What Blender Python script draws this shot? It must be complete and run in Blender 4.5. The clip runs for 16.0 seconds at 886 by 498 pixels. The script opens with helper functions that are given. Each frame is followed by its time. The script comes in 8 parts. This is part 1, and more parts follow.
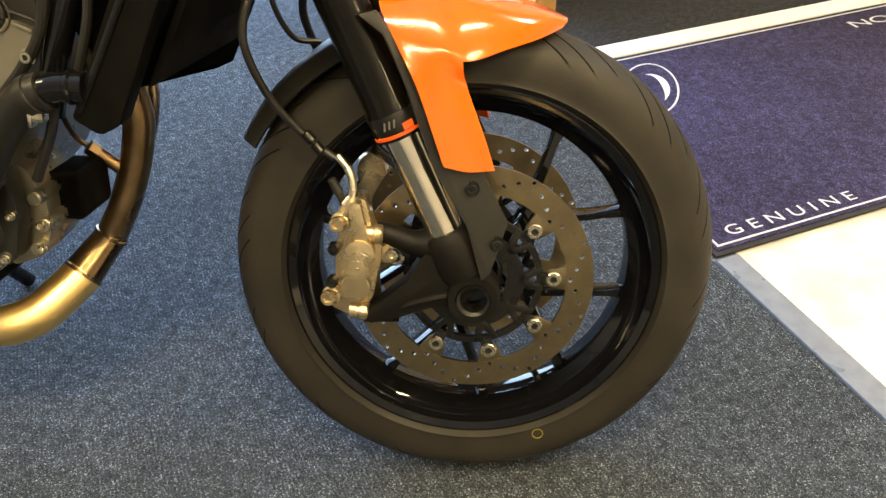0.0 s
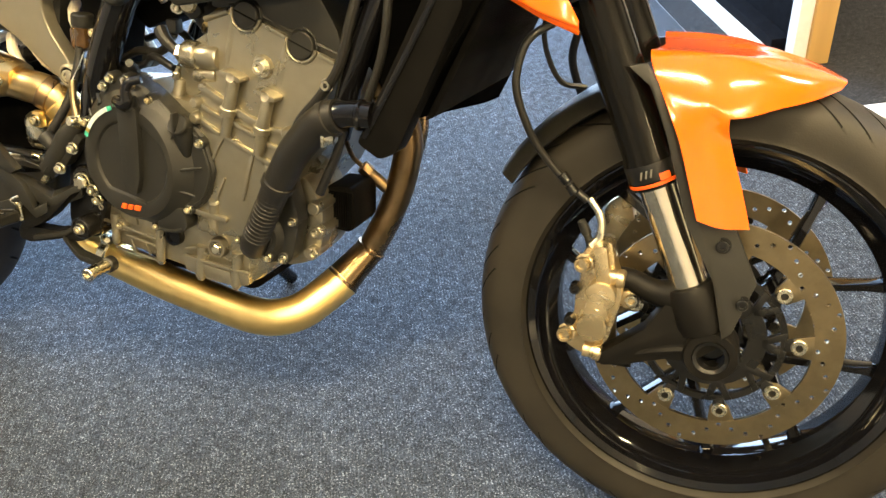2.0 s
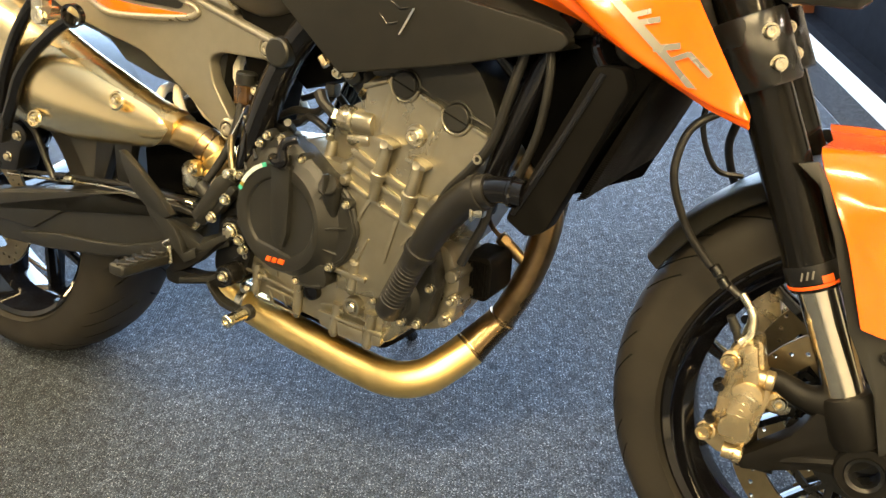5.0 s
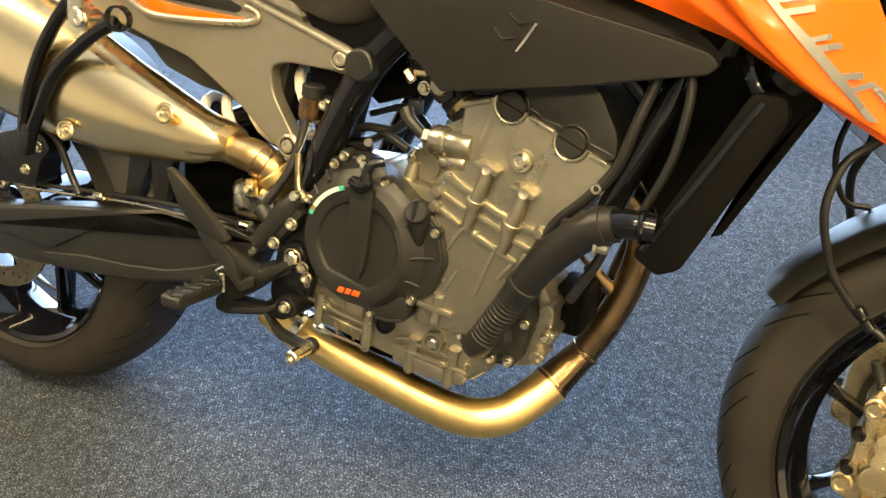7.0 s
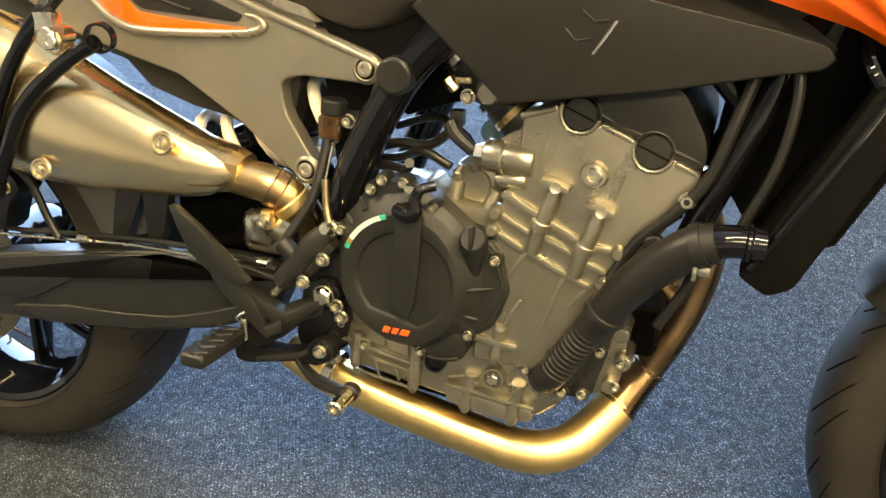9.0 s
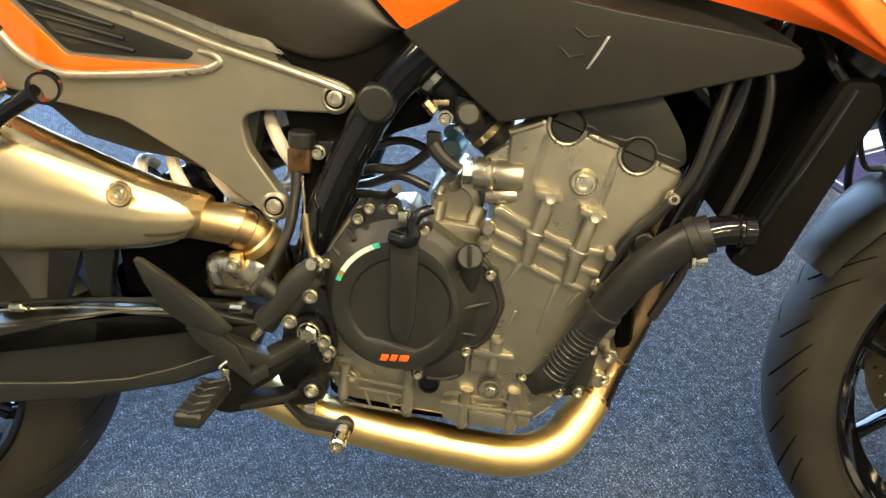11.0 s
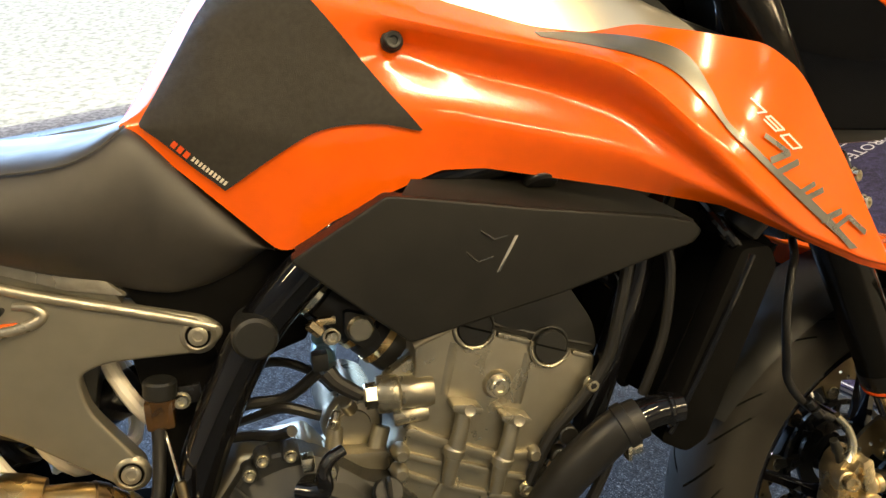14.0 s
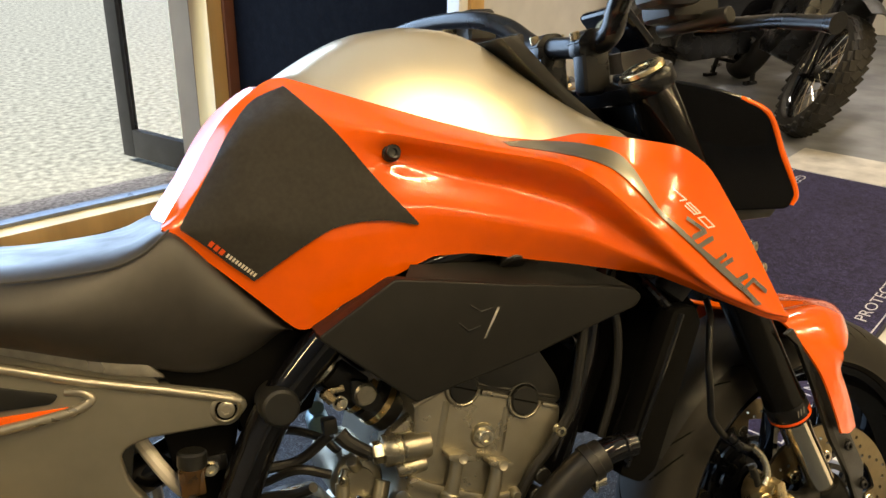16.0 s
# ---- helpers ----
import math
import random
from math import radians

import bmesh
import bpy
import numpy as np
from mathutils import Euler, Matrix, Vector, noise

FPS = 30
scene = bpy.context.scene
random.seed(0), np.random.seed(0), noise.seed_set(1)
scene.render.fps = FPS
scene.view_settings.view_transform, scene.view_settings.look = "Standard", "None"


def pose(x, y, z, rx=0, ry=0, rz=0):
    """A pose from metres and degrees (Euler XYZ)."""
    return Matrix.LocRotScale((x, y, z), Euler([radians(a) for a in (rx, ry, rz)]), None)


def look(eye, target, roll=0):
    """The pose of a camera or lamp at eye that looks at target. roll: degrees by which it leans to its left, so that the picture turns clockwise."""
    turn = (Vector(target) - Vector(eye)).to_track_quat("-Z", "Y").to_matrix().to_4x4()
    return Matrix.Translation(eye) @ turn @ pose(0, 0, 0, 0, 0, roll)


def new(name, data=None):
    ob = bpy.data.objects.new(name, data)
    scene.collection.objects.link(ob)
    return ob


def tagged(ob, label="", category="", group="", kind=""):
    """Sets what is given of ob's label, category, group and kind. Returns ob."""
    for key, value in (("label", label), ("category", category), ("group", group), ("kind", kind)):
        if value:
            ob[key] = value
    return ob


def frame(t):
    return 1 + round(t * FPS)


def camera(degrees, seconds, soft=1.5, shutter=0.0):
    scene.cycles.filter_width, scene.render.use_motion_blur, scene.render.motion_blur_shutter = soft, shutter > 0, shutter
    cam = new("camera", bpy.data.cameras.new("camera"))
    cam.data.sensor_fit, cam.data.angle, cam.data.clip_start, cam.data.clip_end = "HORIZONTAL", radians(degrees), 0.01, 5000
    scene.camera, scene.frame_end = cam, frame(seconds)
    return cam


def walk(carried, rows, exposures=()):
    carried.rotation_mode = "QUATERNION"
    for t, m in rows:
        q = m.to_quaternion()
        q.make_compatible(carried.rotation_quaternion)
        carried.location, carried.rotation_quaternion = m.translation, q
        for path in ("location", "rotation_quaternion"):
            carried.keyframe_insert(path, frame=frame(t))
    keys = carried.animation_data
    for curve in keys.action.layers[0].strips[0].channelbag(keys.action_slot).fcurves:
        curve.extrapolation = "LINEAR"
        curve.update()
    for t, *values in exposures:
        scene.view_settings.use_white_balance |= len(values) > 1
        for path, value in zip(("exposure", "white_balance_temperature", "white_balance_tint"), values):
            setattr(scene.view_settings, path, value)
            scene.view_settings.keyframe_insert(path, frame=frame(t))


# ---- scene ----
cam = camera(55.17, 16.0)
# seconds, place in metres, turn in degrees
ROWS = [
    (0, 0.0278, -0.7715, 0.9755, 51.63, 0.28, 4.23),
    (0.5, 0.0198, -0.7682, 0.9787, 51.94, 1.23, 6.29),
    (1, 0.0161, -0.7742, 0.9857, 52.61, 2.28, 10.8),
    (1.5, 0.0191, -0.7813, 0.9935, 53.31, 3.32, 15.76),
    (2, 0.0111, -0.7962, 1.0024, 54.28, 3.79, 20.47),
    (2.5, -0.0032, -0.8068, 1.0111, 55.53, 4.01, 24.77),
    (3, -0.0167, -0.8103, 1.017, 56.83, 4.04, 27.31),
    (3.5, -0.022, -0.8055, 1.0233, 58.07, 3.99, 28.69),
    (6, -0.1036, -0.7897, 1.0274, 57.98, 2.87, 28.31),
    (6.5, -0.1824, -0.7877, 1.0282, 57.53, 2.22, 27.06),
    (7, -0.2526, -0.7883, 1.0288, 57.52, 1.53, 25.65),
    (7.5, -0.2891, -0.7884, 1.0285, 57.94, 1.9, 24.89),
    (8, -0.3363, -0.758, 1.0222, 57.45, 2.72, 24.66),
    (8.5, -0.3932, -0.7226, 1.0217, 55.66, 2.85, 22.38),
    (9, -0.4312, -0.7186, 1.0248, 55.31, 2.99, 19.38),
    (11.5, -0.6768, -0.7642, 1.0488, 55.85, 1.24, 1.13),
    (12, -0.7166, -0.7601, 1.0412, 56.66, 1.65, -2.15),
    (12.5, -0.7292, -0.7123, 1.041, 57.74, 1.56, -5.02),
    (13, -0.7481, -0.6601, 1.0519, 59.06, 0.99, -9.15),
    (13.5, -0.7628, -0.6231, 1.0753, 60.58, 0.88, -12.4),
    (14, -0.7676, -0.6009, 1.0944, 61.8, 0.21, -14.67),
    (14.5, -0.8005, -0.6183, 1.113, 62.81, -0.16, -16.54),
    (15, -0.849, -0.6386, 1.1329, 63.65, -0.62, -19.52),
    (15.5, -0.8858, -0.6645, 1.1488, 65.51, -0.92, -21.84),
    (16, -0.9066, -0.6967, 1.1582, 67.2, -0.64, -22.63),
]
cam_rows = [(t, pose(x, y, z, rx, ry, rz)) for t, x, y, z, rx, ry, rz in ROWS]
walk(cam, cam_rows, [(0, 0.70, 6550, 9), (0.5, 0.74, 6550, 9), (1, 1.11, 6500, 9), (1.5, 1.28, 6550, 9), (3, 1.28, 6800, 9), (6, 1.26, 6750, 9), (7, 1.23, 6650, 9), (9, 1.16, 6300, 9), (12.5, 1.11, 5950, 8), (13, 1.15, 6000, 8), (13.5, 0.81, 6250, 10), (14, 0.36, 6350, 11), (14.5, 0.16, 6400, 11), (15, 0.14, 6400, 11), (16, -0.14, 6750, 11)])

# ---- light ----
world = bpy.data.worlds.new("sky")
scene.world = world
world.use_nodes = True
wn = world.node_tree
sky = wn.nodes.new("ShaderNodeTexSky")
sky.sky_type, sky.sun_disc = "NISHITA", False
sky.sun_elevation, sky.sun_rotation = radians(56), radians(238)
wn.links.new(sky.outputs[0], wn.nodes["Background"].inputs[0])
wn.nodes["Background"].inputs[1].default_value = 0.14


def lamp(name, m, size_x, size_y, watts, colour):
    data = bpy.data.lights.new(name, "AREA")
    data.shape, data.size, data.size_y, data.energy, data.color = "RECTANGLE", size_x, size_y, watts, colour
    ob = new(name, data)
    ob.matrix_world = m
    return ob


ROOM_SUN = (0.467, 0.294, -0.83)
sun_data = bpy.data.lights.new("sun", "SUN")
sun_data.energy, sun_data.angle, sun_data.color = 5.0, radians(6), (1, 0.96, 0.9)
new("sun", sun_data).matrix_world = look((0, 0, 0), ROOM_SUN)

# ---- room axes: the building is turned against the motorcycle ----
ROOM = Matrix.Rotation(radians(27), 4, "Z")


# ---- materials ----
def noise_mix(nt, scale, detail, lo, hi, coords="Object", contrast=(0.35, 0.65), stretch=None):
    tc = nt.nodes.new("ShaderNodeTexCoord")
    tex = nt.nodes.new("ShaderNodeTexNoise")
    tex.inputs["Scale"].default_value, tex.inputs["Detail"].default_value = scale, detail
    if stretch:
        mp = nt.nodes.new("ShaderNodeMapping")
        mp.inputs["Scale"].default_value = stretch
        nt.links.new(tc.outputs[coords], mp.inputs[0])
        nt.links.new(mp.outputs[0], tex.inputs["Vector"])
    else:
        nt.links.new(tc.outputs[coords], tex.inputs["Vector"])
    ramp = nt.nodes.new("ShaderNodeValToRGB")
    ramp.color_ramp.elements[0].position, ramp.color_ramp.elements[1].position = contrast
    ramp.color_ramp.elements[0].color, ramp.color_ramp.elements[1].color = (*lo, 1), (*hi, 1)
    nt.links.new(tex.outputs[0], ramp.inputs[0])
    return tex, ramp


def material(name, colour, rough=0.5, metal=0.0, vary=0.12, scale=40.0, bump=0.0, bump_scale=400.0, rough_vary=0.08, coat=0.0, stretch=None, spec=0.5):
    """A surface with broad mottling, a finer grain and a fine relief."""
    m = bpy.data.materials.new(name)
    m.use_nodes = True
    nt = m.node_tree
    b = nt.nodes["Principled BSDF"]
    lo, hi = [c * (1 - vary) for c in colour], [min(1, c * (1 + vary)) for c in colour]
    tex, ramp = noise_mix(nt, scale, 6, lo, hi, stretch=stretch)
    nt.links.new(ramp.outputs[0], b.inputs["Base Color"])
    b.inputs["Metallic"].default_value, b.inputs["Coat Weight"].default_value = metal, coat
    b.inputs["Coat Roughness"].default_value, b.inputs["Specular IOR Level"].default_value = 0.04, spec
    tex2, ramp2 = noise_mix(nt, scale * 0.35, 5, [max(0.02, rough - rough_vary)] * 3, [min(1, rough + rough_vary)] * 3)
    nt.links.new(ramp2.outputs[0], b.inputs["Roughness"])
    if bump:
        tex3, ramp3 = noise_mix(nt, bump_scale, 3, (0, 0, 0), (1, 1, 1), stretch=stretch)
        bp = nt.nodes.new("ShaderNodeBump")
        bp.inputs["Strength"].default_value, bp.inputs["Distance"].default_value = bump, 0.002
        nt.links.new(ramp3.outputs[0], bp.inputs["Height"])
        nt.links.new(bp.outputs[0], b.inputs["Normal"])
    return m


def carpet_material(name, dark, mid, light, rib=0.0, scale=620.0, share=0.82, rib_turn=27.0, rib_shade=0.0):
    """Looped pile in speckled yarns, worn in broad patches."""
    m = bpy.data.materials.new(name)
    m.use_nodes = True
    nt = m.node_tree
    b = nt.nodes["Principled BSDF"]
    b.inputs["Roughness"].default_value, b.inputs["Specular IOR Level"].default_value = 0.9, 0.25
    tc = nt.nodes.new("ShaderNodeTexCoord")
    cells = nt.nodes.new("ShaderNodeTexVoronoi")
    cells.inputs["Scale"].default_value = scale
    nt.links.new(tc.outputs["Object"], cells.inputs["Vector"])
    sep = nt.nodes.new("ShaderNodeSeparateColor")
    nt.links.new(cells.outputs["Color"], sep.inputs[0])
    ramp = nt.nodes.new("ShaderNodeValToRGB")
    els = ramp.color_ramp.elements
    els[0].position, els[0].color = 0.10, (*dark, 1)
    els[1].position, els[1].color = 1.0, (*light, 1)
    for pos, col in ((0.35, [0.55 * v for v in mid]), (share, mid), (share + 0.12, [0.6 * p + 0.4 * q for p, q in zip(mid, light)])):
        els.new(pos).color = (*col, 1)
    nt.links.new(sep.outputs[0], ramp.inputs[0])
    _, broad = noise_mix(nt, 2.2, 4, (0.80, 0.79, 0.77), (1.14, 1.15, 1.17), contrast=(0.3, 0.7))
    _, clump = noise_mix(nt, 55.0, 3, (0.62, 0.62, 0.62), (1.35, 1.35, 1.35), contrast=(0.3, 0.7))
    col = ramp.outputs[0]
    for layer in (broad, clump):
        mul = nt.nodes.new("ShaderNodeMix")
        mul.data_type, mul.blend_type = "RGBA", "MULTIPLY"
        mul.inputs[0].default_value = 1.0
        nt.links.new(col, mul.inputs[6])
        nt.links.new(layer.outputs[0], mul.inputs[7])
        col = mul.outputs[2]
    nt.links.new(col, b.inputs["Base Color"])
    bp = nt.nodes.new("ShaderNodeBump")
    bp.inputs["Strength"].default_value, bp.inputs["Distance"].default_value = 0.6, 0.0015
    height = cells.outputs["Distance"]
    if rib:
        wave = nt.nodes.new("ShaderNodeTexWave")
        wave.inputs["Scale"].default_value, wave.inputs["Distortion"].default_value = rib, 1.2
        wave.inputs["Detail Scale"].default_value = 30
        turn = nt.nodes.new("ShaderNodeMapping")
        turn.inputs["Rotation"].default_value = (0, 0, radians(rib_turn))
        nt.links.new(tc.outputs["Object"], turn.inputs[0])
        nt.links.new(turn.outputs[0], wave.inputs[0])
        if rib_shade:
            lines = nt.nodes.new("ShaderNodeValToRGB")
            lines.color_ramp.elements[0].color, lines.color_ramp.elements[1].color = ([1 - rib_shade] * 3 + [1]), ([1 + 0.6 * rib_shade] * 3 + [1])
            nt.links.new(wave.outputs["Fac"], lines.inputs[0])
            mul = nt.nodes.new("ShaderNodeMix")
            mul.data_type, mul.blend_type = "RGBA", "MULTIPLY"
            mul.inputs[0].default_value = 1.0
            nt.links.new(col, mul.inputs[6])
            nt.links.new(lines.outputs[0], mul.inputs[7])
            nt.links.new(mul.outputs[2], b.inputs["Base Color"])
        add = nt.nodes.new("ShaderNodeMath")
        nt.links.new(height, add.inputs[0])
        nt.links.new(wave.outputs["Fac"], add.inputs[1])
        height = add.outputs[0]
    nt.links.new(height, bp.inputs["Height"])
    nt.links.new(bp.outputs[0], b.inputs["Normal"])
    return m


M_carpet = carpet_material("blue_grey_carpet", (0.0115, 0.0150, 0.0205), (0.054, 0.0665, 0.0870), (0.235, 0.262, 0.295), rib=55.0, rib_turn=-27.0, rib_shade=0.18)
M_carpet_dark = carpet_material("charcoal_carpet", (0.012, 0.013, 0.016), (0.035, 0.037, 0.042), (0.10, 0.10, 0.11), rib=42.0, rib_turn=-72.0, rib_shade=0.6)
M_mat = carpet_material("navy_mat_pile", (0.012, 0.010, 0.030), (0.042, 0.037, 0.10), (0.11, 0.10, 0.20), scale=480.0)
M_mat_edge = material("mat_rubber_edge", (0.012, 0.012, 0.02), 0.7)
M_mat_print = material("mat_white_print", (0.55, 0.55, 0.62), 0.9, vary=0.2, scale=300, bump=0.4)
M_concrete = material("pale_painted_concrete", (0.60, 0.58, 0.54), 0.38, vary=0.20, scale=9, bump=0.05, bump_scale=60, rough_vary=0.12)
M_concrete_grey = material("grey_concrete", (0.235, 0.245, 0.265), 0.5, vary=0.25, scale=4, bump=0.06, bump_scale=60, rough_vary=0.15)
M_trim = material("grey_vinyl_strip", (0.17, 0.19, 0.23), 0.35, vary=0.1)
M_white = material("white_paint", (0.78, 0.78, 0.76), 0.45, vary=0.04)
M_wall = material("plaster_wall", (0.62, 0.59, 0.53), 0.9, vary=0.05, scale=6, bump=0.1, bump_scale=120)
M_ceiling = material("ceiling_paint", (0.74, 0.72, 0.67), 0.9, vary=0.03)
M_board = material("black_felt_board", (0.0032, 0.0034, 0.0050), 0.95, vary=0.2, scale=80, spec=0.08, bump=0.1)
M_oak = material("pale_varnished_timber", (0.55, 0.34, 0.12), 0.4, vary=0.18, scale=9, stretch=(1, 1, 0.06), bump=0.05, bump_scale=60)
M_redwood = material("dark_red_timber", (0.13, 0.045, 0.02), 0.45, vary=0.25, scale=9, stretch=(1, 1, 0.06))
M_black_door = material("black_painted_door", (0.02, 0.021, 0.023), 0.4, vary=0.25, scale=12, bump=0.05)
M_asphalt = material("mossy_asphalt", (0.48, 0.495, 0.425), 0.9, vary=0.35, scale=26, bump=0.5, bump_scale=240)
M_step = material("weathered_concrete_step", (0.33, 0.325, 0.33), 0.85, vary=0.4, scale=60, bump=0.5, bump_scale=260)
M_rubber = material("tyre_rubber", (0.018, 0.0158, 0.0122), 0.58, spec=0.35, vary=0.18, scale=20, bump=0.06, bump_scale=500, rough_vary=0.1)
M_black_gloss = material("gloss_black_enamel", (0.004, 0.004, 0.005), 0.06, spec=0.5, vary=0.1, rough_vary=0.02)
M_black_satin = material("satin_black_paint", (0.006, 0.006, 0.006), 0.28, vary=0.15, bump=0.05, bump_scale=900)
# Flat black with no sheen; also stands in for shade between parts.
M_core = material("flat_black_core", (0.004, 0.004, 0.004), 1.0, vary=0.2, spec=0.0)
M_black_cast = material("black_coated_casting", (0.0055, 0.0052, 0.0048), 0.5, spec=0.17, vary=0.15, bump=0.12, bump_scale=1000)
M_panel = material("black_grained_panel", (0.0095, 0.0092, 0.0080), 0.46, spec=0.28, vary=0.12, bump=0.14, bump_scale=1300)
M_shroud = material("dull_black_shroud", (0.0040, 0.0038, 0.0036), 0.6, spec=0.06, vary=0.15, bump=0.1, bump_scale=900)
M_mask = material("deep_black_gloss_plastic", (0.002, 0.002, 0.0025), 0.05, spec=0.16, vary=0.1, rough_vary=0.01)
M_black_plastic = material("matt_black_plastic", (0.0122, 0.0122, 0.0106), 0.42, spec=0.46, vary=0.12, bump=0.12, bump_scale=1300)
# Darker than the tread: the grooves' shade is put into their colour.
M_groove = material("groove_shade_rubber", (0.005, 0.0048, 0.0044), 0.7, spec=0.15, vary=0.1)
M_hose = material("black_rubber_hose", (0.0120, 0.0115, 0.0105), 0.40, spec=0.46, vary=0.12, bump=0.1, bump_scale=700)
M_orange = material("orange_lacquer", (0.93, 0.128, 0.001), 0.15, vary=0.03, coat=0.5, rough_vary=0.03)
M_orange_flat = material("orange_plastic", (0.85, 0.10, 0.01), 0.4, vary=0.05)
M_silver = material("silver_lacquer", (0.86, 0.76, 0.56), 0.32, metal=0.75, vary=0.012, coat=0.45, scale=12, rough_vary=0.004)
M_cast = material("grey_cast_alloy", (0.350, 0.322, 0.248), 0.30, metal=0.86, vary=0.05, scale=45, bump=0.05, bump_scale=1400, rough_vary=0.05)
M_plate = material("grey_painted_casting", (0.25, 0.23, 0.18), 0.38, metal=0.6, vary=0.03, scale=50, bump=0.04, bump_scale=1100)
M_steel = material("bright_zinc_steel", (0.70, 0.65, 0.51), 0.24, metal=1.0, vary=0.10, scale=120)
M_anodised = material("black_anodised_alloy", (0.009, 0.0083, 0.0072), 0.15, metal=0.5, vary=0.06, scale=60, rough_vary=0.02)
M_chrome = material("polished_chrome", (0.84, 0.78, 0.65), 0.15, metal=1.0, vary=0.04, scale=90, rough_vary=0.04)
M_disc = material("ground_brake_steel", (0.30, 0.24, 0.145), 0.32, metal=1.0, vary=0.08, scale=70, rough_vary=0.04)
M_caliper = material("champagne_anodised_alloy", (0.64, 0.52, 0.32), 0.27, metal=0.9, vary=0.10, scale=90, bump=0.05, bump_scale=900)
M_exhaust = material("straw_tinted_steel", (0.92, 0.67, 0.28), 0.36, metal=1.0, vary=0.12, scale=14, rough_vary=0.05)
M_header = material("heat_browned_steel", (0.27, 0.185, 0.100), 0.30, metal=1.0, vary=0.30, scale=18, rough_vary=0.1)
M_muffler = material("brushed_stainless", (0.98, 0.80, 0.47), 0.24, metal=1.0, vary=0.012, scale=24, rough_vary=0.012)
M_pad = material("dark_grip_film", (0.040, 0.036, 0.030), 0.70, spec=0.25, vary=0.10, scale=200, bump=0.35, bump_scale=1500)
M_vinyl = material("black_seat_vinyl", (0.034, 0.0305, 0.0255), 0.48, vary=0.10, scale=60, bump=0.04, bump_scale=900, spec=0.60)
M_stitch = material("dark_grey_stitching", (0.06, 0.058, 0.055), 0.8)
M_spring = material("white_coil_spring", (0.72, 0.66, 0.55), 0.35, vary=0.05)
M_decal_grey = material("grey_decal", (0.26, 0.25, 0.22), 0.28, metal=0.7, vary=0.04, coat=0.5)
M_decal_pale = material("pale_decal", (0.80, 0.74, 0.62), 0.3, vary=0.03, coat=0.5)
M_holo = material("teal_foil_sticker", (0.10, 0.72, 0.50), 0.25, metal=0.5, vary=0.35, scale=90)
M_holo_w = material("white_foil_sticker", (0.70, 0.85, 0.80), 0.25, metal=0.4, vary=0.1, scale=90)
M_yellow = material("yellow_marking", (0.20, 0.15, 0.03), 0.6)
M_fluid = material("amber_reservoir", (0.055, 0.028, 0.008), 0.15, vary=0.3, scale=50, coat=0.6)
# The blue base colour stands in for a reflection on bright metal.
M_blue_sheen = material("blue_reflection_metal", (0.24, 0.38, 0.43), 0.35, metal=0.6)
M_link = material("straw_browned_steel", (0.60, 0.43, 0.20), 0.26, metal=1.0, vary=0.2, scale=20, rough_vary=0.06)
# Paler, shinier copy of the casting paint: highlights put into the colour.
M_plate_edge = material("pale_highlight_casting", (0.40, 0.37, 0.30), 0.33, metal=0.7, vary=0.10, scale=90)


def glass_material():
    m = bpy.data.materials.new("window_glass")
    m.use_nodes = True
    b = m.node_tree.nodes["Principled BSDF"]
    b.inputs["Base Color"].default_value = (1, 1, 1, 1)
    b.inputs["Roughness"].default_value, b.inputs["Transmission Weight"].default_value, b.inputs["IOR"].default_value = 0.0, 1.0, 1.45
    return m


M_glass = glass_material()


# ---- mesh tools ----
def finish(me, angle=35):
    me.shade_smooth()
    me.set_sharp_from_angle(angle=radians(angle))


def part(name, bm, mat, parent=None, label="", angle=35, recalc=True):
    if recalc:
        bmesh.ops.recalc_face_normals(bm, faces=bm.faces)
    me = bpy.data.meshes.new(name)
    bm.to_mesh(me)
    bm.free()
    finish(me, angle)
    me.materials.append(mat)
    ob = new(name, me)
    ob.parent = parent
    if label:
        tagged(ob, label)
    return ob


def shared(name, me, parent, m):
    ob = new(name, me)
    ob.parent = parent
    ob.matrix_local = m
    return ob


def mesh_of(name, bm, mat, angle=35):
    bmesh.ops.recalc_face_normals(bm, faces=bm.faces)
    me = bpy.data.meshes.new(name)
    bm.to_mesh(me)
    bm.free()
    finish(me, angle)
    me.materials.append(mat)
    return me


def sharpen(bm, width, segs=2, angle=28):
    bmesh.ops.recalc_face_normals(bm, faces=bm.faces)
    es = [e for e in bm.edges if len(e.link_faces) == 2 and e.calc_face_angle(0) > radians(angle)]
    if es and width:
        bmesh.ops.bevel(bm, geom=es, offset=width, segments=segs, profile=0.6, affect="EDGES", clamp_overlap=True)
    return bm


def join(*bms):
    out = bmesh.new()
    for b in bms:
        me = bpy.data.meshes.new("tmp")
        b.to_mesh(me)
        b.free()
        out.from_mesh(me)
        bpy.data.meshes.remove(me)
    return out


def at(bm, m):
    bm.transform(m)
    return bm


def box(cx, cy, cz, sx, sy, sz, bevel=0.0, segs=2, rot=None):
    bm = bmesh.new()
    bmesh.ops.create_cube(bm, size=1)
    bm.transform(Matrix.Diagonal((sx, sy, sz, 1)))
    if bevel:
        sharpen(bm, bevel, segs)
    if rot:
        bm.transform(rot)
    bm.transform(Matrix.Translation((cx, cy, cz)))
    return bm


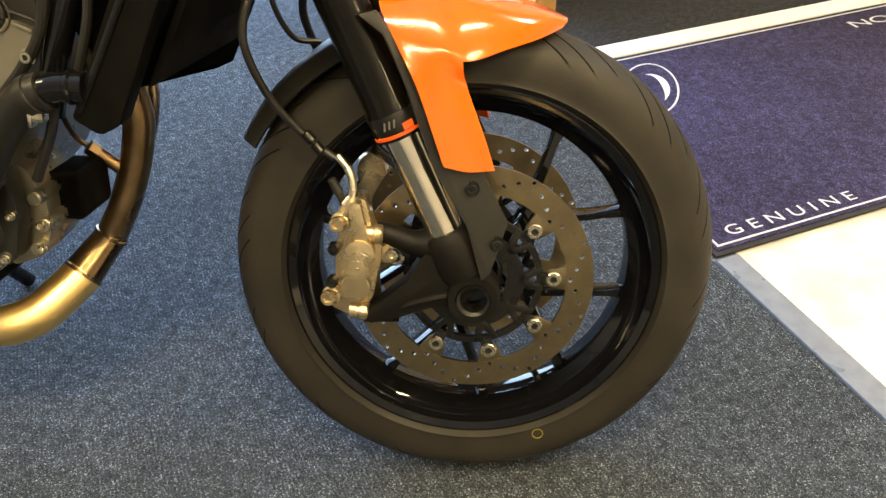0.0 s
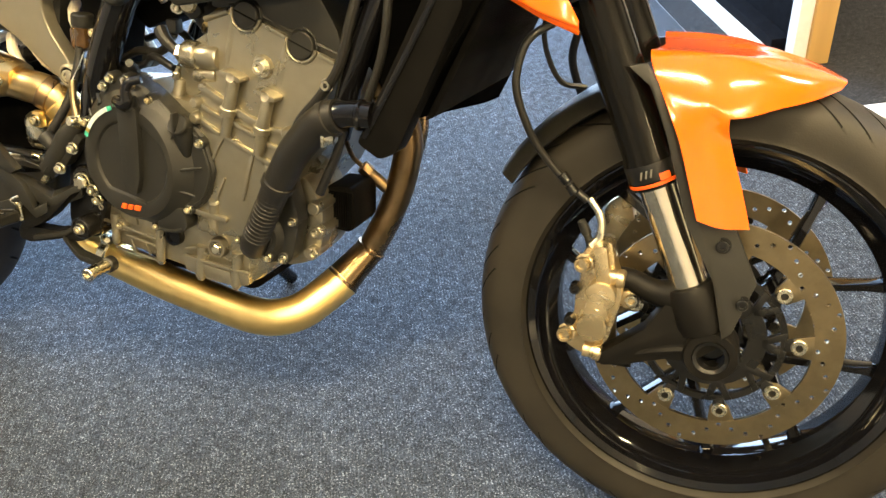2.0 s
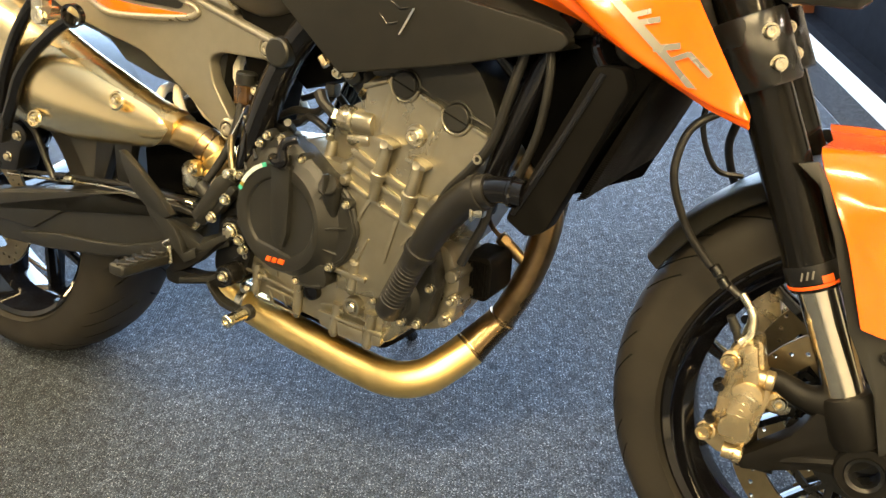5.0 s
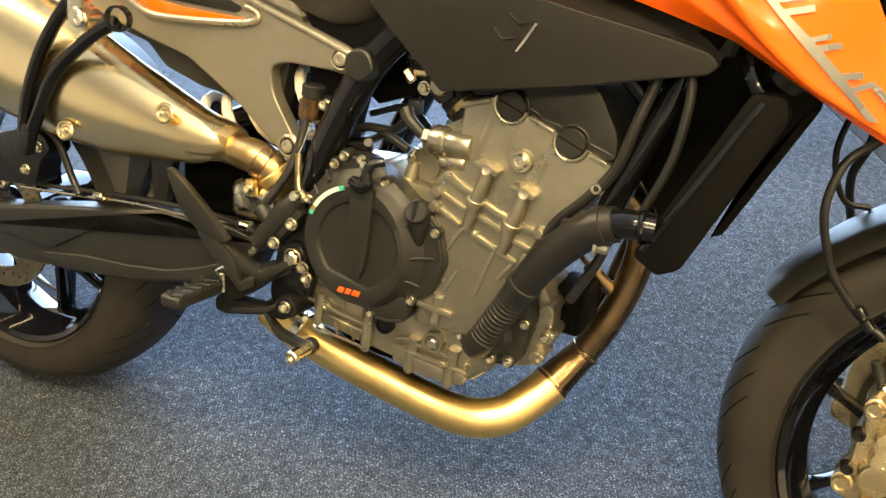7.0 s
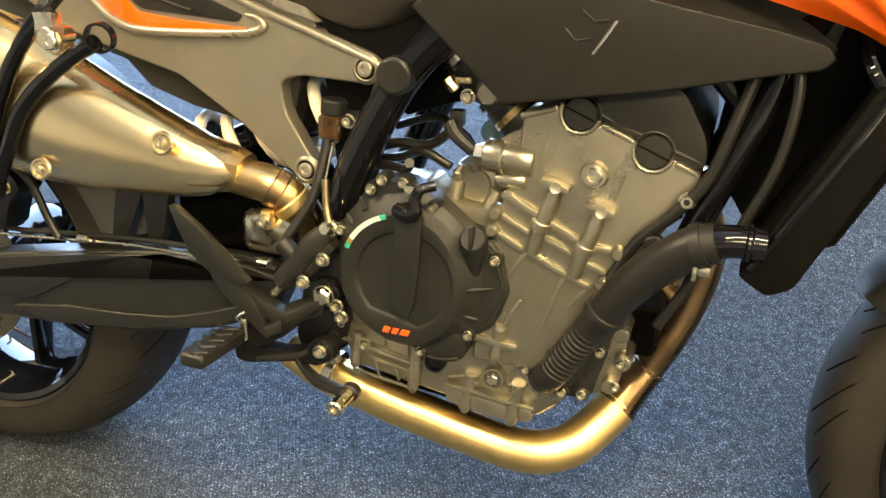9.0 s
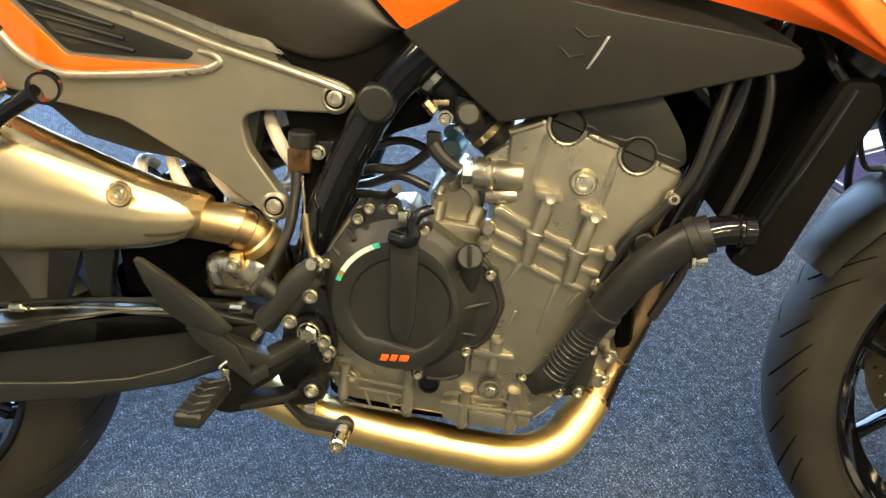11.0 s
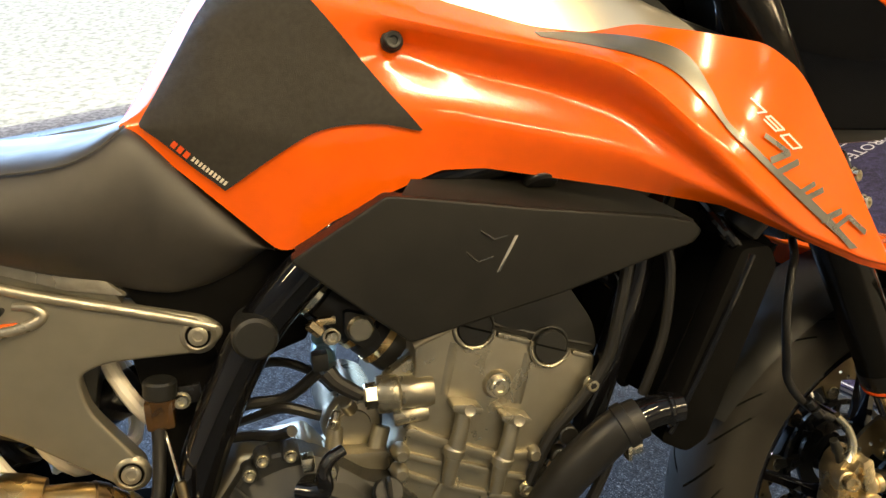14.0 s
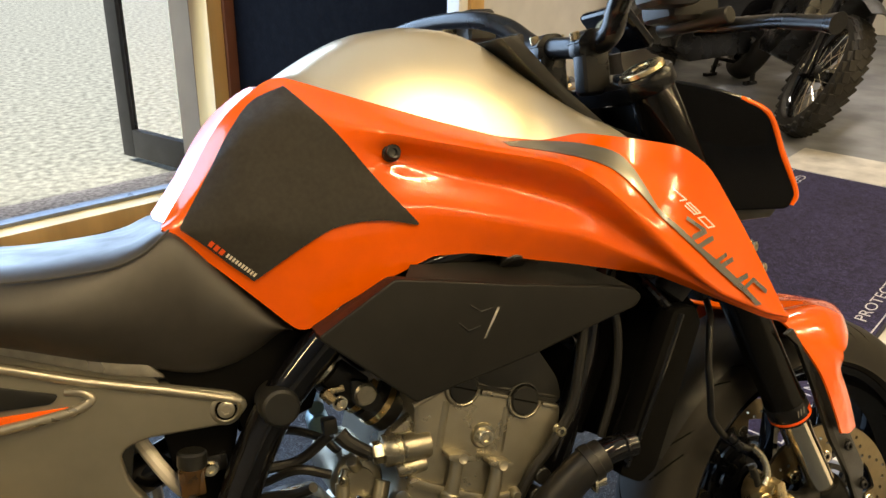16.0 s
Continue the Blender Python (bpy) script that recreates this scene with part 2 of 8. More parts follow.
def prism(poly, y0, y1, bevel=0.0, segs=2, smooth=0):
    """A plate cut to a side outline of (x, z) between two widths y."""
    if smooth:
        poly = round_poly(poly, smooth)
    bm = bmesh.new()
    a = [bm.verts.new((x, y0, z)) for x, z in poly]
    b = [bm.verts.new((x, y1, z)) for x, z in poly]
    n = len(poly)
    bm.faces.new(a)
    bm.faces.new(b[::-1])
    for i in range(n):
        bm.faces.new((a[i], b[i], b[(i + 1) % n], a[(i + 1) % n]))
    sharpen(bm, bevel, segs)
    return bm


def edge_bar(front, back, drop, bevel=0.0012):
    """A flat bar given by the front and back edges of its top face, drop deep."""
    bm = bmesh.new()
    down = Vector((0, 0, -drop))
    rings = [[bm.verts.new(q) for q in (f, b, Vector(b) + down, Vector(f) + down)] for f, b in zip(front, back)]
    for p, q in zip(rings, rings[1:]):
        for k in range(4):
            bm.faces.new((p[k], q[k], q[(k + 1) % 4], p[(k + 1) % 4]))
    bm.faces.new(rings[0])
    bm.faces.new(rings[-1][::-1])
    return sharpen(bm, bevel)


def round_poly(poly, r, steps=4):
    """Round the corners of an outline."""
    out = []
    n = len(poly)
    for i in range(n):
        p, a, b = Vector(poly[i]), Vector(poly[i - 1]), Vector(poly[(i + 1) % n])
        da, db = a - p, b - p
        k = min(r, da.length * 0.45, db.length * 0.45)
        s, e = p + da.normalized() * k, p + db.normalized() * k
        for j in range(steps + 1):
            t = j / steps
            out.append(tuple(s * (1 - t) ** 2 + p * 2 * t * (1 - t) + e * t * t))
    return out


def lathe(profile, segs=64, close=True):
    """Turn a profile of (radius, y) about the y axis."""
    bm = bmesh.new()
    rings = []
    for i in range(segs):
        a = 2 * math.pi * i / segs
        rings.append([bm.verts.new((r * math.cos(a), y, r * math.sin(a))) for r, y in profile])
    n = len(profile)
    for i in range(segs):
        p, q = rings[i], rings[(i + 1) % segs]
        for j in range(n if close else n - 1):
            k = (j + 1) % n
            bm.faces.new((p[j], p[k], q[k], q[j]))
    bmesh.ops.remove_doubles(bm, verts=bm.verts, dist=1e-6)
    return bm


def axis_matrix(p, d):
    """A frame at p whose y axis runs along d."""
    return Matrix.Translation(p) @ Vector((0, 1, 0)).rotation_difference(Vector(d).normalized()).to_matrix().to_4x4()


def turned(profile, p, d, segs=24):
    """A turned piece: (radius, height) along d from p, capped where the radius is nought."""
    return at(lathe(profile, segs, close=False), axis_matrix(p, d))


def rod(p, q, r, r2=None, segs=16, chamfer=0.15):
    p, q = Vector(p), Vector(q)
    h = (q - p).length
    r2 = r if r2 is None else r2
    c = min(r, r2) * chamfer
    return turned([(0, 0), (r - c, 0), (r, c), (r2, h - c), (r2 - c, h), (0, h)], p, q - p, segs)


def spline(points, steps=8):
    pts = [Vector(p) for p in points]
    if len(pts) < 3:
        return pts
    ext = [2 * pts[0] - pts[1]] + pts + [2 * pts[-1] - pts[-2]]
    out = []
    for i in range(1, len(ext) - 2):
        p0, p1, p2, p3 = ext[i - 1 : i + 3]
        for j in range(steps):
            t = j / steps
            out.append(0.5 * ((2 * p1) + (p2 - p0) * t + (2 * p0 - 5 * p1 + 4 * p2 - p3) * t * t + (3 * p1 - p0 - 3 * p2 + p3) * t ** 3))
    out.append(pts[-1])
    return out


def tube(points, radius, segs=14, steps=8, squash=1.0):
    """A bent tube through the points; radius may be a list, one for each point."""
    path = spline(points, steps)
    n = len(path)
    if isinstance(radius, (list, tuple)):
        k = (n - 1) / (len(radius) - 1)
        rad = [radius[min(int(i / k), len(radius) - 2)] + (radius[min(int(i / k), len(radius) - 2) + 1] - radius[min(int(i / k), len(radius) - 2)]) * (i / k - min(int(i / k), len(radius) - 2)) for i in range(n)]
    else:
        rad = [radius] * n
    bm = bmesh.new()
    tang = [(path[min(i + 1, n - 1)] - path[max(i - 1, 0)]).normalized() for i in range(n)]
    u = tang[0].orthogonal().normalized()
    rings = []
    for i in range(n):
        u = (u - tang[i] * u.dot(tang[i])).normalized()
        v = tang[i].cross(u)
        rings.append([bm.verts.new(path[i] + rad[i] * (math.cos(a) * u + squash * math.sin(a) * v)) for a in (2 * math.pi * j / segs for j in range(segs))])
    for i in range(n - 1):
        for j in range(segs):
            k = (j + 1) % segs
            bm.faces.new((rings[i][j], rings[i][k], rings[i + 1][k], rings[i + 1][j]))
    bm.faces.new(rings[0][::-1])
    bm.faces.new(rings[-1])
    return bm


def skin(curves, n=24, rows=6, thick=0.0, closed=False):
    """A smooth sheet through curves of 3D points."""
    lines = []
    for c in curves:
        p = spline(c, 12)
        lines.append([p[round(i * (len(p) - 1) / n)] for i in range(n + 1)])
    cols = [spline([l[i] for l in lines], rows) for i in range(n + 1)]
    bm = bmesh.new()
    vs = [[bm.verts.new(p) for p in c] for c in cols]
    for i in range(n):
        for j in range(len(cols[0]) - 1):
            bm.faces.new((vs[i][j], vs[i + 1][j], vs[i + 1][j + 1], vs[i][j + 1]))
    bmesh.ops.recalc_face_normals(bm, faces=bm.faces)
    if thick:
        bmesh.ops.solidify(bm, geom=bm.faces[:], thickness=thick)
    return bm


def mirrored(bm):
    """The sheet and its mirror image in the middle plane."""
    c = bm.copy()
    c.transform(Matrix.Diagonal((1, -1, 1, 1)))
    bmesh.ops.reverse_faces(c, faces=c.faces)
    out = join(bm, c)
    bmesh.ops.remove_doubles(out, verts=out.verts, dist=0.0006)
    return out


def bolt_mesh(name, r, h, mat, washer=0.0):
    """A socket-head screw with a hexagonal recess, its head along -y."""
    bm = bmesh.new()
    n = 18
    prof = [(r * 0.52, -h * 0.45), (r * 0.55, -h), (r * 0.86, -h), (r, -h * 0.8), (r, 0)]
    if washer:
        prof += [(r + washer, 0), (r + washer, 0.0015)]
    rings = []
    for k, (rr, y) in enumerate(prof):
        ring = []
        for i in range(n):
            a = 2 * math.pi * i / n
            q = rr
            if k < 2:
                s = (a % (math.pi / 3)) - math.pi / 6
                q = rr * 0.87 / math.cos(s)
            ring.append(bm.verts.new((q * math.cos(a), y, q * math.sin(a))))
        rings.append(ring)
    bm.faces.new(rings[0])
    for p, q in zip(rings, rings[1:]):
        for i in range(n):
            j = (i + 1) % n
            bm.faces.new((p[i], p[j], q[j], q[i]))
    return mesh_of(name, bm, mat)


def hex_bolt_mesh(name, r, h, mat):
    bm = turned([(0, h), (r * 0.8, h), (r, h * 0.8), (r, 0.002)], (0, 0, 0), (0, -1, 0), 6)
    flange = turned([(r * 1.05, 0.002), (r * 1.25, 0.002), (r * 1.3, 0.0)], (0, 0, 0), (0, -1, 0), 24)
    return mesh_of(name, join(bm, flange), mat, 20)


def polar_radius(poly, c, a):
    """How far an outline lies from its middle in the direction a."""
    d = Vector((math.cos(a), math.sin(a)))
    far = 0.0
    for i in range(len(poly)):
        p, q = Vector(poly[i - 1]) - c, Vector(poly[i]) - c
        e = q - p
        den = d.x * e.y - d.y * e.x
        if abs(den) < 1e-9:
            continue
        t = (p.x * e.y - p.y * e.x) / den
        u = (p.x * d.y - p.y * d.x) / den
        if t > 0 and -1e-6 <= u <= 1 + 1e-6:
            far = max(far, t)
    return far


def text_mesh(word, size):
    """Flat letters about the origin in the x-y plane, as lists of points and faces."""
    cu = bpy.data.curves.new("letters", "FONT")
    cu.body, cu.size, cu.align_x, cu.align_y = word, size, "CENTER", "CENTER"
    tmp = bpy.data.objects.new("letters", cu)
    scene.collection.objects.link(tmp)
    dg = bpy.context.evaluated_depsgraph_get()
    me = bpy.data.meshes.new_from_object(tmp.evaluated_get(dg))
    pts = [v.co.copy() for v in me.vertices]
    faces = [tuple(p.vertices) for p in me.polygons]
    bpy.data.objects.remove(tmp)
    bpy.data.meshes.remove(me)
    return pts, faces


def flat_mesh(pts, faces):
    bm = bmesh.new()
    vs = [bm.verts.new(p) for p in pts]
    for f in faces:
        try:
            bm.faces.new([vs[i] for i in f])
        except ValueError:
            pass
    return bm
# ---- the showroom: floor, mat, walls, door, ceiling lights ----
WALL_Y = 2.62
DOOR_X0, DOOR_X1 = -2.4, 0.70


# the shop front stands at a slant to the other walls
SHOP = ROOM @ Matrix.Translation((0.755, 2.44, 0)) @ Matrix.Rotation(radians(-7), 4, "Z") @ Matrix.Translation((-0.70, -2.62, 0))


def room_slab(name, x0, x1, y0, y1, z0, z1, mat, label, bevel=0.0, kind="structure", category="", m=ROOM):
    ob = part(name, at(box((x0 + x1) / 2, (y0 + y1) / 2, (z0 + z1) / 2, x1 - x0, y1 - y0, z1 - z0, bevel), m), mat)
    return tagged(ob, label, category or name.split("_")[0], kind=kind)


def outline_slab(name, poly, z0, z1, mat, label, category):
    """A flat slab with an outline of (x, y) in the room's axes."""
    bm = prism([(x, y) for x, y in poly], -z1, -z0)
    bm.transform(Matrix(((1, 0, 0, 0), (0, 0, 1, 0), (0, -1, 0, 0), (0, 0, 0, 1))))
    return tagged(part(name, at(bm, ROOM), mat), label, category, kind="structure")


outline_slab("floor", [(-6.0, -6.0), (9.0, -6.0), (9.0, 2.82), (0.85, 2.82), (0.78, 2.64), (-6.0, 3.46)], -0.12, -0.006, M_concrete_grey, "grey concrete slab of the showroom floor", "floor")
outline_slab("carpet", [(-5.9, -5.9), (0.585, -5.9), (0.585, 2.48), (-5.9, 3.27)], -0.004, 0.0, M_carpet, "speckled blue-grey ribbed loop-pile carpet", "carpet")
room_slab("painted_floor", 0.64, 3.2, -5.9, 1.065, -0.005, -0.0015, M_concrete, "glossy pale painted concrete floor", category="floor")
room_slab("dark_carpet", 0.592, 1.75, 1.07, 2.6, -0.004, 0.0, M_carpet_dark, "charcoal ribbed carpet beside the navy mat", category="carpet")
room_slab("floor_strip", 0.588, 0.636, -5.9, 0.21, -0.003, 0.004, M_trim, "grey-blue vinyl strip along the carpet edge", 0.0015, category="strip")

# mat with its printed border
MAT_X0, MAT_X1, MAT_Y0, MAT_Y1 = 0.592, 2.78, 0.215, 0.985
mat_thing = tagged(part("floor_mat", at(box((MAT_X0 + MAT_X1) / 2, (MAT_Y0 + MAT_Y1) / 2, 0.004, MAT_X1 - MAT_X0, MAT_Y1 - MAT_Y0, 0.006, 0.002), ROOM), M_mat_edge),
                   "navy blue pile floor mat with white printed words", "floor mat")
part("mat_surface", at(box((MAT_X0 + MAT_X1) / 2, (MAT_Y0 + MAT_Y1) / 2, 0.0078, MAT_X1 - MAT_X0 - 0.02, MAT_Y1 - MAT_Y0 - 0.02, 0.004, 0.001), ROOM), M_mat, mat_thing)


def mat_strip(x0, x1, y0, y1):
    part("printed_line", at(box((x0 + x1) / 2, (y0 + y1) / 2, 0.0099, x1 - x0, y1 - y0, 0.0012), ROOM), M_mat_print, mat_thing)


for yy in (MAT_Y0 + 0.021, MAT_Y1 - 0.021):
    mat_strip(MAT_X0 + 0.016, MAT_X1 - 0.016, yy - 0.0021, yy + 0.0021)
for xx in (MAT_X0 + 0.019, MAT_X1 - 0.019):
    mat_strip(xx - 0.0021, xx + 0.0021, MAT_Y0 + 0.024, MAT_Y1 - 0.024)


def mat_word(word, x, y, size, turn, stretch=1.35):
    pts, faces = text_mesh(word, size)
    m = ROOM @ Matrix.Translation((x, y, 0.0106)) @ Matrix.Rotation(radians(turn), 4, "Z") @ Matrix.Diagonal((stretch, 0.82, 1, 1))
    part("printed_word", flat_mesh([m @ p for p in pts], faces), M_mat_print, mat_thing, recalc=False)


mat_word("G E N U I N E", 0.805, MAT_Y0 + 0.050, 0.050, 0, 1.05)
mat_word("PROTECTION", 1.62, MAT_Y0 + 0.068, 0.060, 0)
mat_word("GENUINE", MAT_X1 - 0.29, MAT_Y1 - 0.085, 0.068, 180)
mat_word("PROTECTION", MAT_X1 - 0.95, MAT_Y1 - 0.085, 0.068, 180)


def mat_ring(x, y, rx, ry, w, a0=0, a1=360, taper=False, turn=0):
    pts, faces = [], []
    n = 60
    for i in range(n + 1):
        a = radians(a0 + (a1 - a0) * i / n)
        ww = w * (math.sin(math.pi * i / n) if taper else 1)
        for s in (-0.5, 0.5):
            u, v = (rx + s * ww) * math.cos(a), (ry + s * ww) * math.sin(a)
            c, d = math.cos(radians(turn)), math.sin(radians(turn))
            pts.append(ROOM @ Vector((x + u * c - v * d, y + u * d + v * c, 0.0106)))
    for i in range(n):
        faces.append((2 * i, 2 * i + 1, 2 * i + 3, 2 * i + 2))
    part("printed_emblem", flat_mesh(pts, faces), M_mat_print, mat_thing, recalc=False)


mat_ring(0.842, 0.805, 0.131, 0.066, 0.005, turn=56)
mat_ring(0.832, 0.795, 0.085, 0.042, 0.020, -120, 15, True, turn=56)
mat_ring(0.830, 0.815, 0.040, 0.022, 0.010, 20, 190, True, turn=56)

room_slab("white_threshold", 0.60, 1.75, 0.995, 1.062, -0.003, 0.006, M_white, "flat white painted strip on the floor", 0.001, category="strip")

# back wall with a glazed door opening, and the partition that meets it
room_slab("wall_back_left", -6.1, DOOR_X0, WALL_Y, WALL_Y + 0.2, 0, 3.0, M_wall, "plastered back wall", category="wall", m=SHOP)
room_slab("wall_back_top", DOOR_X0, DOOR_X1, WALL_Y, WALL_Y + 0.2, 2.35, 3.0, M_wall, "plastered wall over the door", category="wall", m=SHOP)
room_slab("wall_back_right", DOOR_X1 + 0.09, 9.2, WALL_Y, WALL_Y + 0.2, 0, 3.0, M_wall, "plastered wall beside the door", category="wall")
room_slab("wall_left", -6.2, -6.0, -6.0, 3.65, 0, 3.0, M_wall, "plastered side wall", category="wall")
room_slab("wall_front", -6.2, 9.2, -6.2, -6.0, 0, 3.0, M_wall, "plastered wall behind the viewer", category="wall")
room_slab("wall_right", 7.5, 7.7, -6.0, WALL_Y, 0, 3.0, M_wall, "plastered right-hand wall", category="wall")
outline_slab("ceiling", [(-6.2, -6.2), (9.2, -6.2), (9.2, 2.82), (0.85, 2.82), (0.78, 2.66), (-6.2, 3.50)], 3.0, 3.12, M_ceiling, "white painted ceiling", "ceiling")

frame_thing = tagged(part("door_frame", at(box(DOOR_X1 - 0.03, WALL_Y + 0.05, 1.175, 0.06, 0.14, 2.35, 0.006), SHOP), M_oak), "pale varnished timber door frame with sill", "door frame", kind="structure")
part("sill", at(box((DOOR_X0 + DOOR_X1 - 0.06) / 2, WALL_Y + 0.05, 0.075, DOOR_X1 - DOOR_X0 - 0.06, 0.13, 0.07, 0.006), SHOP), M_oak, frame_thing)
part("kick_board", at(box((DOOR_X0 + DOOR_X1 - 0.06) / 2, WALL_Y + 0.06, 0.019, DOOR_X1 - DOOR_X0 - 0.06, 0.12, 0.038, 0.003), SHOP), M_redwood, frame_thing)
part("sill_cap", at(box((DOOR_X0 + DOOR_X1 - 0.06) / 2, WALL_Y + 0.085, 0.117, DOOR_X1 - DOOR_X0 - 0.06, 0.05, 0.014, 0.002), SHOP), M_trim, frame_thing)
part("jamb", at(box(DOOR_X1 + 0.032, WALL_Y + 0.105, 1.5, 0.064, 0.28, 3.0, 0.004), SHOP), M_redwood, frame_thing, "dark red stained timber jamb")
part("bead", at(box(DOOR_X1 + 0.078, WALL_Y - 0.015, 1.5, 0.026, 0.04, 3.0, 0.003), SHOP), M_trim, frame_thing, "grey metal edge strip")
part("glazing_bar", at(box(DOOR_X0 + 1.0, WALL_Y + 0.05, 1.2, 0.05, 0.08, 2.2, 0.004), SHOP), M_oak, frame_thing)

# open outer door leaf
leaf_m = ROOM @ Matrix.Translation((0.950, WALL_Y + 0.225, -0.03)) @ Matrix.Rotation(radians(95.4), 4, "Z")
door_leaf = new("door_leaf")
tagged(door_leaf, "open black-painted glazed door leaf standing outside", "door", kind="structure")
for nm, cx, cz, sx, sz in (("stile", 0.04, 1.1, 0.08, 2.16), ("stile", 0.58, 1.1, 0.085, 2.16), ("rail", 0.309, 0.09, 0.456, 0.13), ("rail", 0.309, 2.13, 0.456, 0.10)):
    part(nm, at(box(cx, 0, cz, sx, 0.045, sz, 0.004), leaf_m), M_black_door, door_leaf)
pane = part("pane", at(box(0.309, 0, 1.115, 0.456, 0.006, 1.92), leaf_m), M_glass, door_leaf)
pane.visible_shadow = False

ground = part("ground", at(box(-1, WALL_Y + 0.2 + 25, -0.09, 80, 50, 0.1), SHOP), M_asphalt)
tagged(ground, "worn grey asphalt yard with moss", "ground", kind="structure")
room_slab("doorstep", DOOR_X0, DOOR_X1 + 0.9, WALL_Y + 0.2, WALL_Y + 0.70, -0.05, -0.028, M_step, "weathered concrete step outside the door", 0.006, category="step", m=SHOP)

# Plain black board added in place of a dark parked motorcycle.
back_panel = tagged(part("dark_bike_block", at(box(1.22, 2.56, 0.56, 0.70, 0.05, 1.10, 0.01), ROOM), M_board), "low black board standing in for a dark parked motorcycle", "display board")
part("foot", at(box(1.22, 2.55, 0.012, 0.66, 0.09, 0.022, 0.003), ROOM), M_board, back_panel)
board = tagged(part("display_board", at(box(0.81, 1.99, 1.05, 0.04, 1.20, 2.0, 0.004), ROOM), M_board), "tall black felt display board with white base trim", "display board")
part("base_trim", at(box(0.715, 1.99, 0.012, 0.045, 1.20, 0.024, 0.002), ROOM), M_white, board, "white base trim")
part("foot", at(box(0.775, 1.99, 0.028, 0.075, 1.18, 0.05, 0.002), ROOM), M_board, board)
for k, (nm, w, mm) in enumerate((("post", 0.04, M_white), ("post", 0.06, M_oak))):
    part(nm, at(box(0.79 + 0.05 * k, 1.36 - 0.012 * k, 1.05, w, 0.045, 2.1, 0.003), ROOM), mm, board, "timber end post" if k else "white end post")


def strip_light(x, y, length, watts, colour):
    m = ROOM @ Matrix.Translation((x, y, 2.93))
    th = new("ceiling_light")
    tagged(th, "long white ceiling strip light, switched on", "ceiling light", group="ceiling lights")
    part("housing", at(box(0, 0, 0.035, length + 0.06, 0.16, 0.06, 0.008), m), M_white, th)
    em = bpy.data.materials.get("lit_diffuser")
    if em is None:
        em = bpy.data.materials.new("lit_diffuser")
        em.use_nodes = True
        b = em.node_tree.nodes["Principled BSDF"]
        b.inputs["Emission Color"].default_value, b.inputs["Emission Strength"].default_value = (*colour, 1), 6.0
    part("diffuser", at(box(0, 0, -0.005, length, 0.12, 0.02, 0.006), m), em, th)
    lamp("strip_lamp", m @ Matrix.Translation((0, 0, -0.03)), length, 0.07, watts, colour)


WARM = (1.0, 0.76, 0.40)
for lx, ly, lw in ((-1.6, -3.0, 50), (0.5, -3.0, 50), (2.6, -3.0, 44), (-0.7, -1.0, 52), (1.7, -1.1, 46), (-3.0, 0.8, 46)):
    strip_light(lx, ly, 1.4, lw, WARM)
strip_light(4.2, 0.9, 1.5, 80, (1.0, 0.92, 0.82))
lamp("door_daylight", SHOP @ look(((DOOR_X0 + DOOR_X1) / 2 - 0.05, WALL_Y - 0.03, 1.22), ((DOOR_X0 + DOOR_X1) / 2, WALL_Y - 3, 0.6)), 2.9, 2.1, 140, (0.46, 0.68, 1.0))
# ---- the motorcycle: x ahead, y to its left, z up from the tyres' contact line; it leans on its side stand ----
LEAN, STEER = 14.84, 2.8
bike = new("motorcycle")
bike.matrix_world = pose(0, 0, 0, -LEAN, 0, 0)
tagged(bike, "orange and black naked street motorcycle leaning on its stand", "motorcycle")
FRONT, REAR = Vector((0, 0, 0.3005)), Vector((-1.475, 0, 0.316))
RAKE = radians(24.0)
FORK_DIR = Vector((-math.sin(RAKE), 0, math.cos(RAKE)))
pivot = FRONT + Vector((-0.035, 0, 0))
TURN = Matrix.Translation(pivot) @ Matrix.Rotation(radians(STEER), 4, FORK_DIR) @ Matrix.Translation(-pivot)
RIGHT = Matrix.Identity(4)
FLIP = Matrix.Diagonal((1, -1, 1, 1))

BOLT_S = bolt_mesh("bolt", 0.0046, 0.0055, M_steel, 0.0014)
BOLT_M = bolt_mesh("bolt", 0.0064, 0.0065, M_steel, 0.0022)
BOLT_L = bolt_mesh("bolt", 0.0092, 0.007, M_steel, 0.003)
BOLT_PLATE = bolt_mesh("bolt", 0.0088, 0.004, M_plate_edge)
BOLT_BLACK = bolt_mesh("bolt", 0.0065, 0.006, M_black_satin, 0.003)
HEX_L = hex_bolt_mesh("bolt", 0.011, 0.009, M_steel)
HEX_S = hex_bolt_mesh("bolt", 0.0068, 0.005, M_steel)


def bolts(parent, me, places, y=None, m=RIGHT):
    for p in places:
        p = p if y is None else (p[0], y, p[1])
        shared("bolt", me, parent, m @ Matrix.Translation(p))


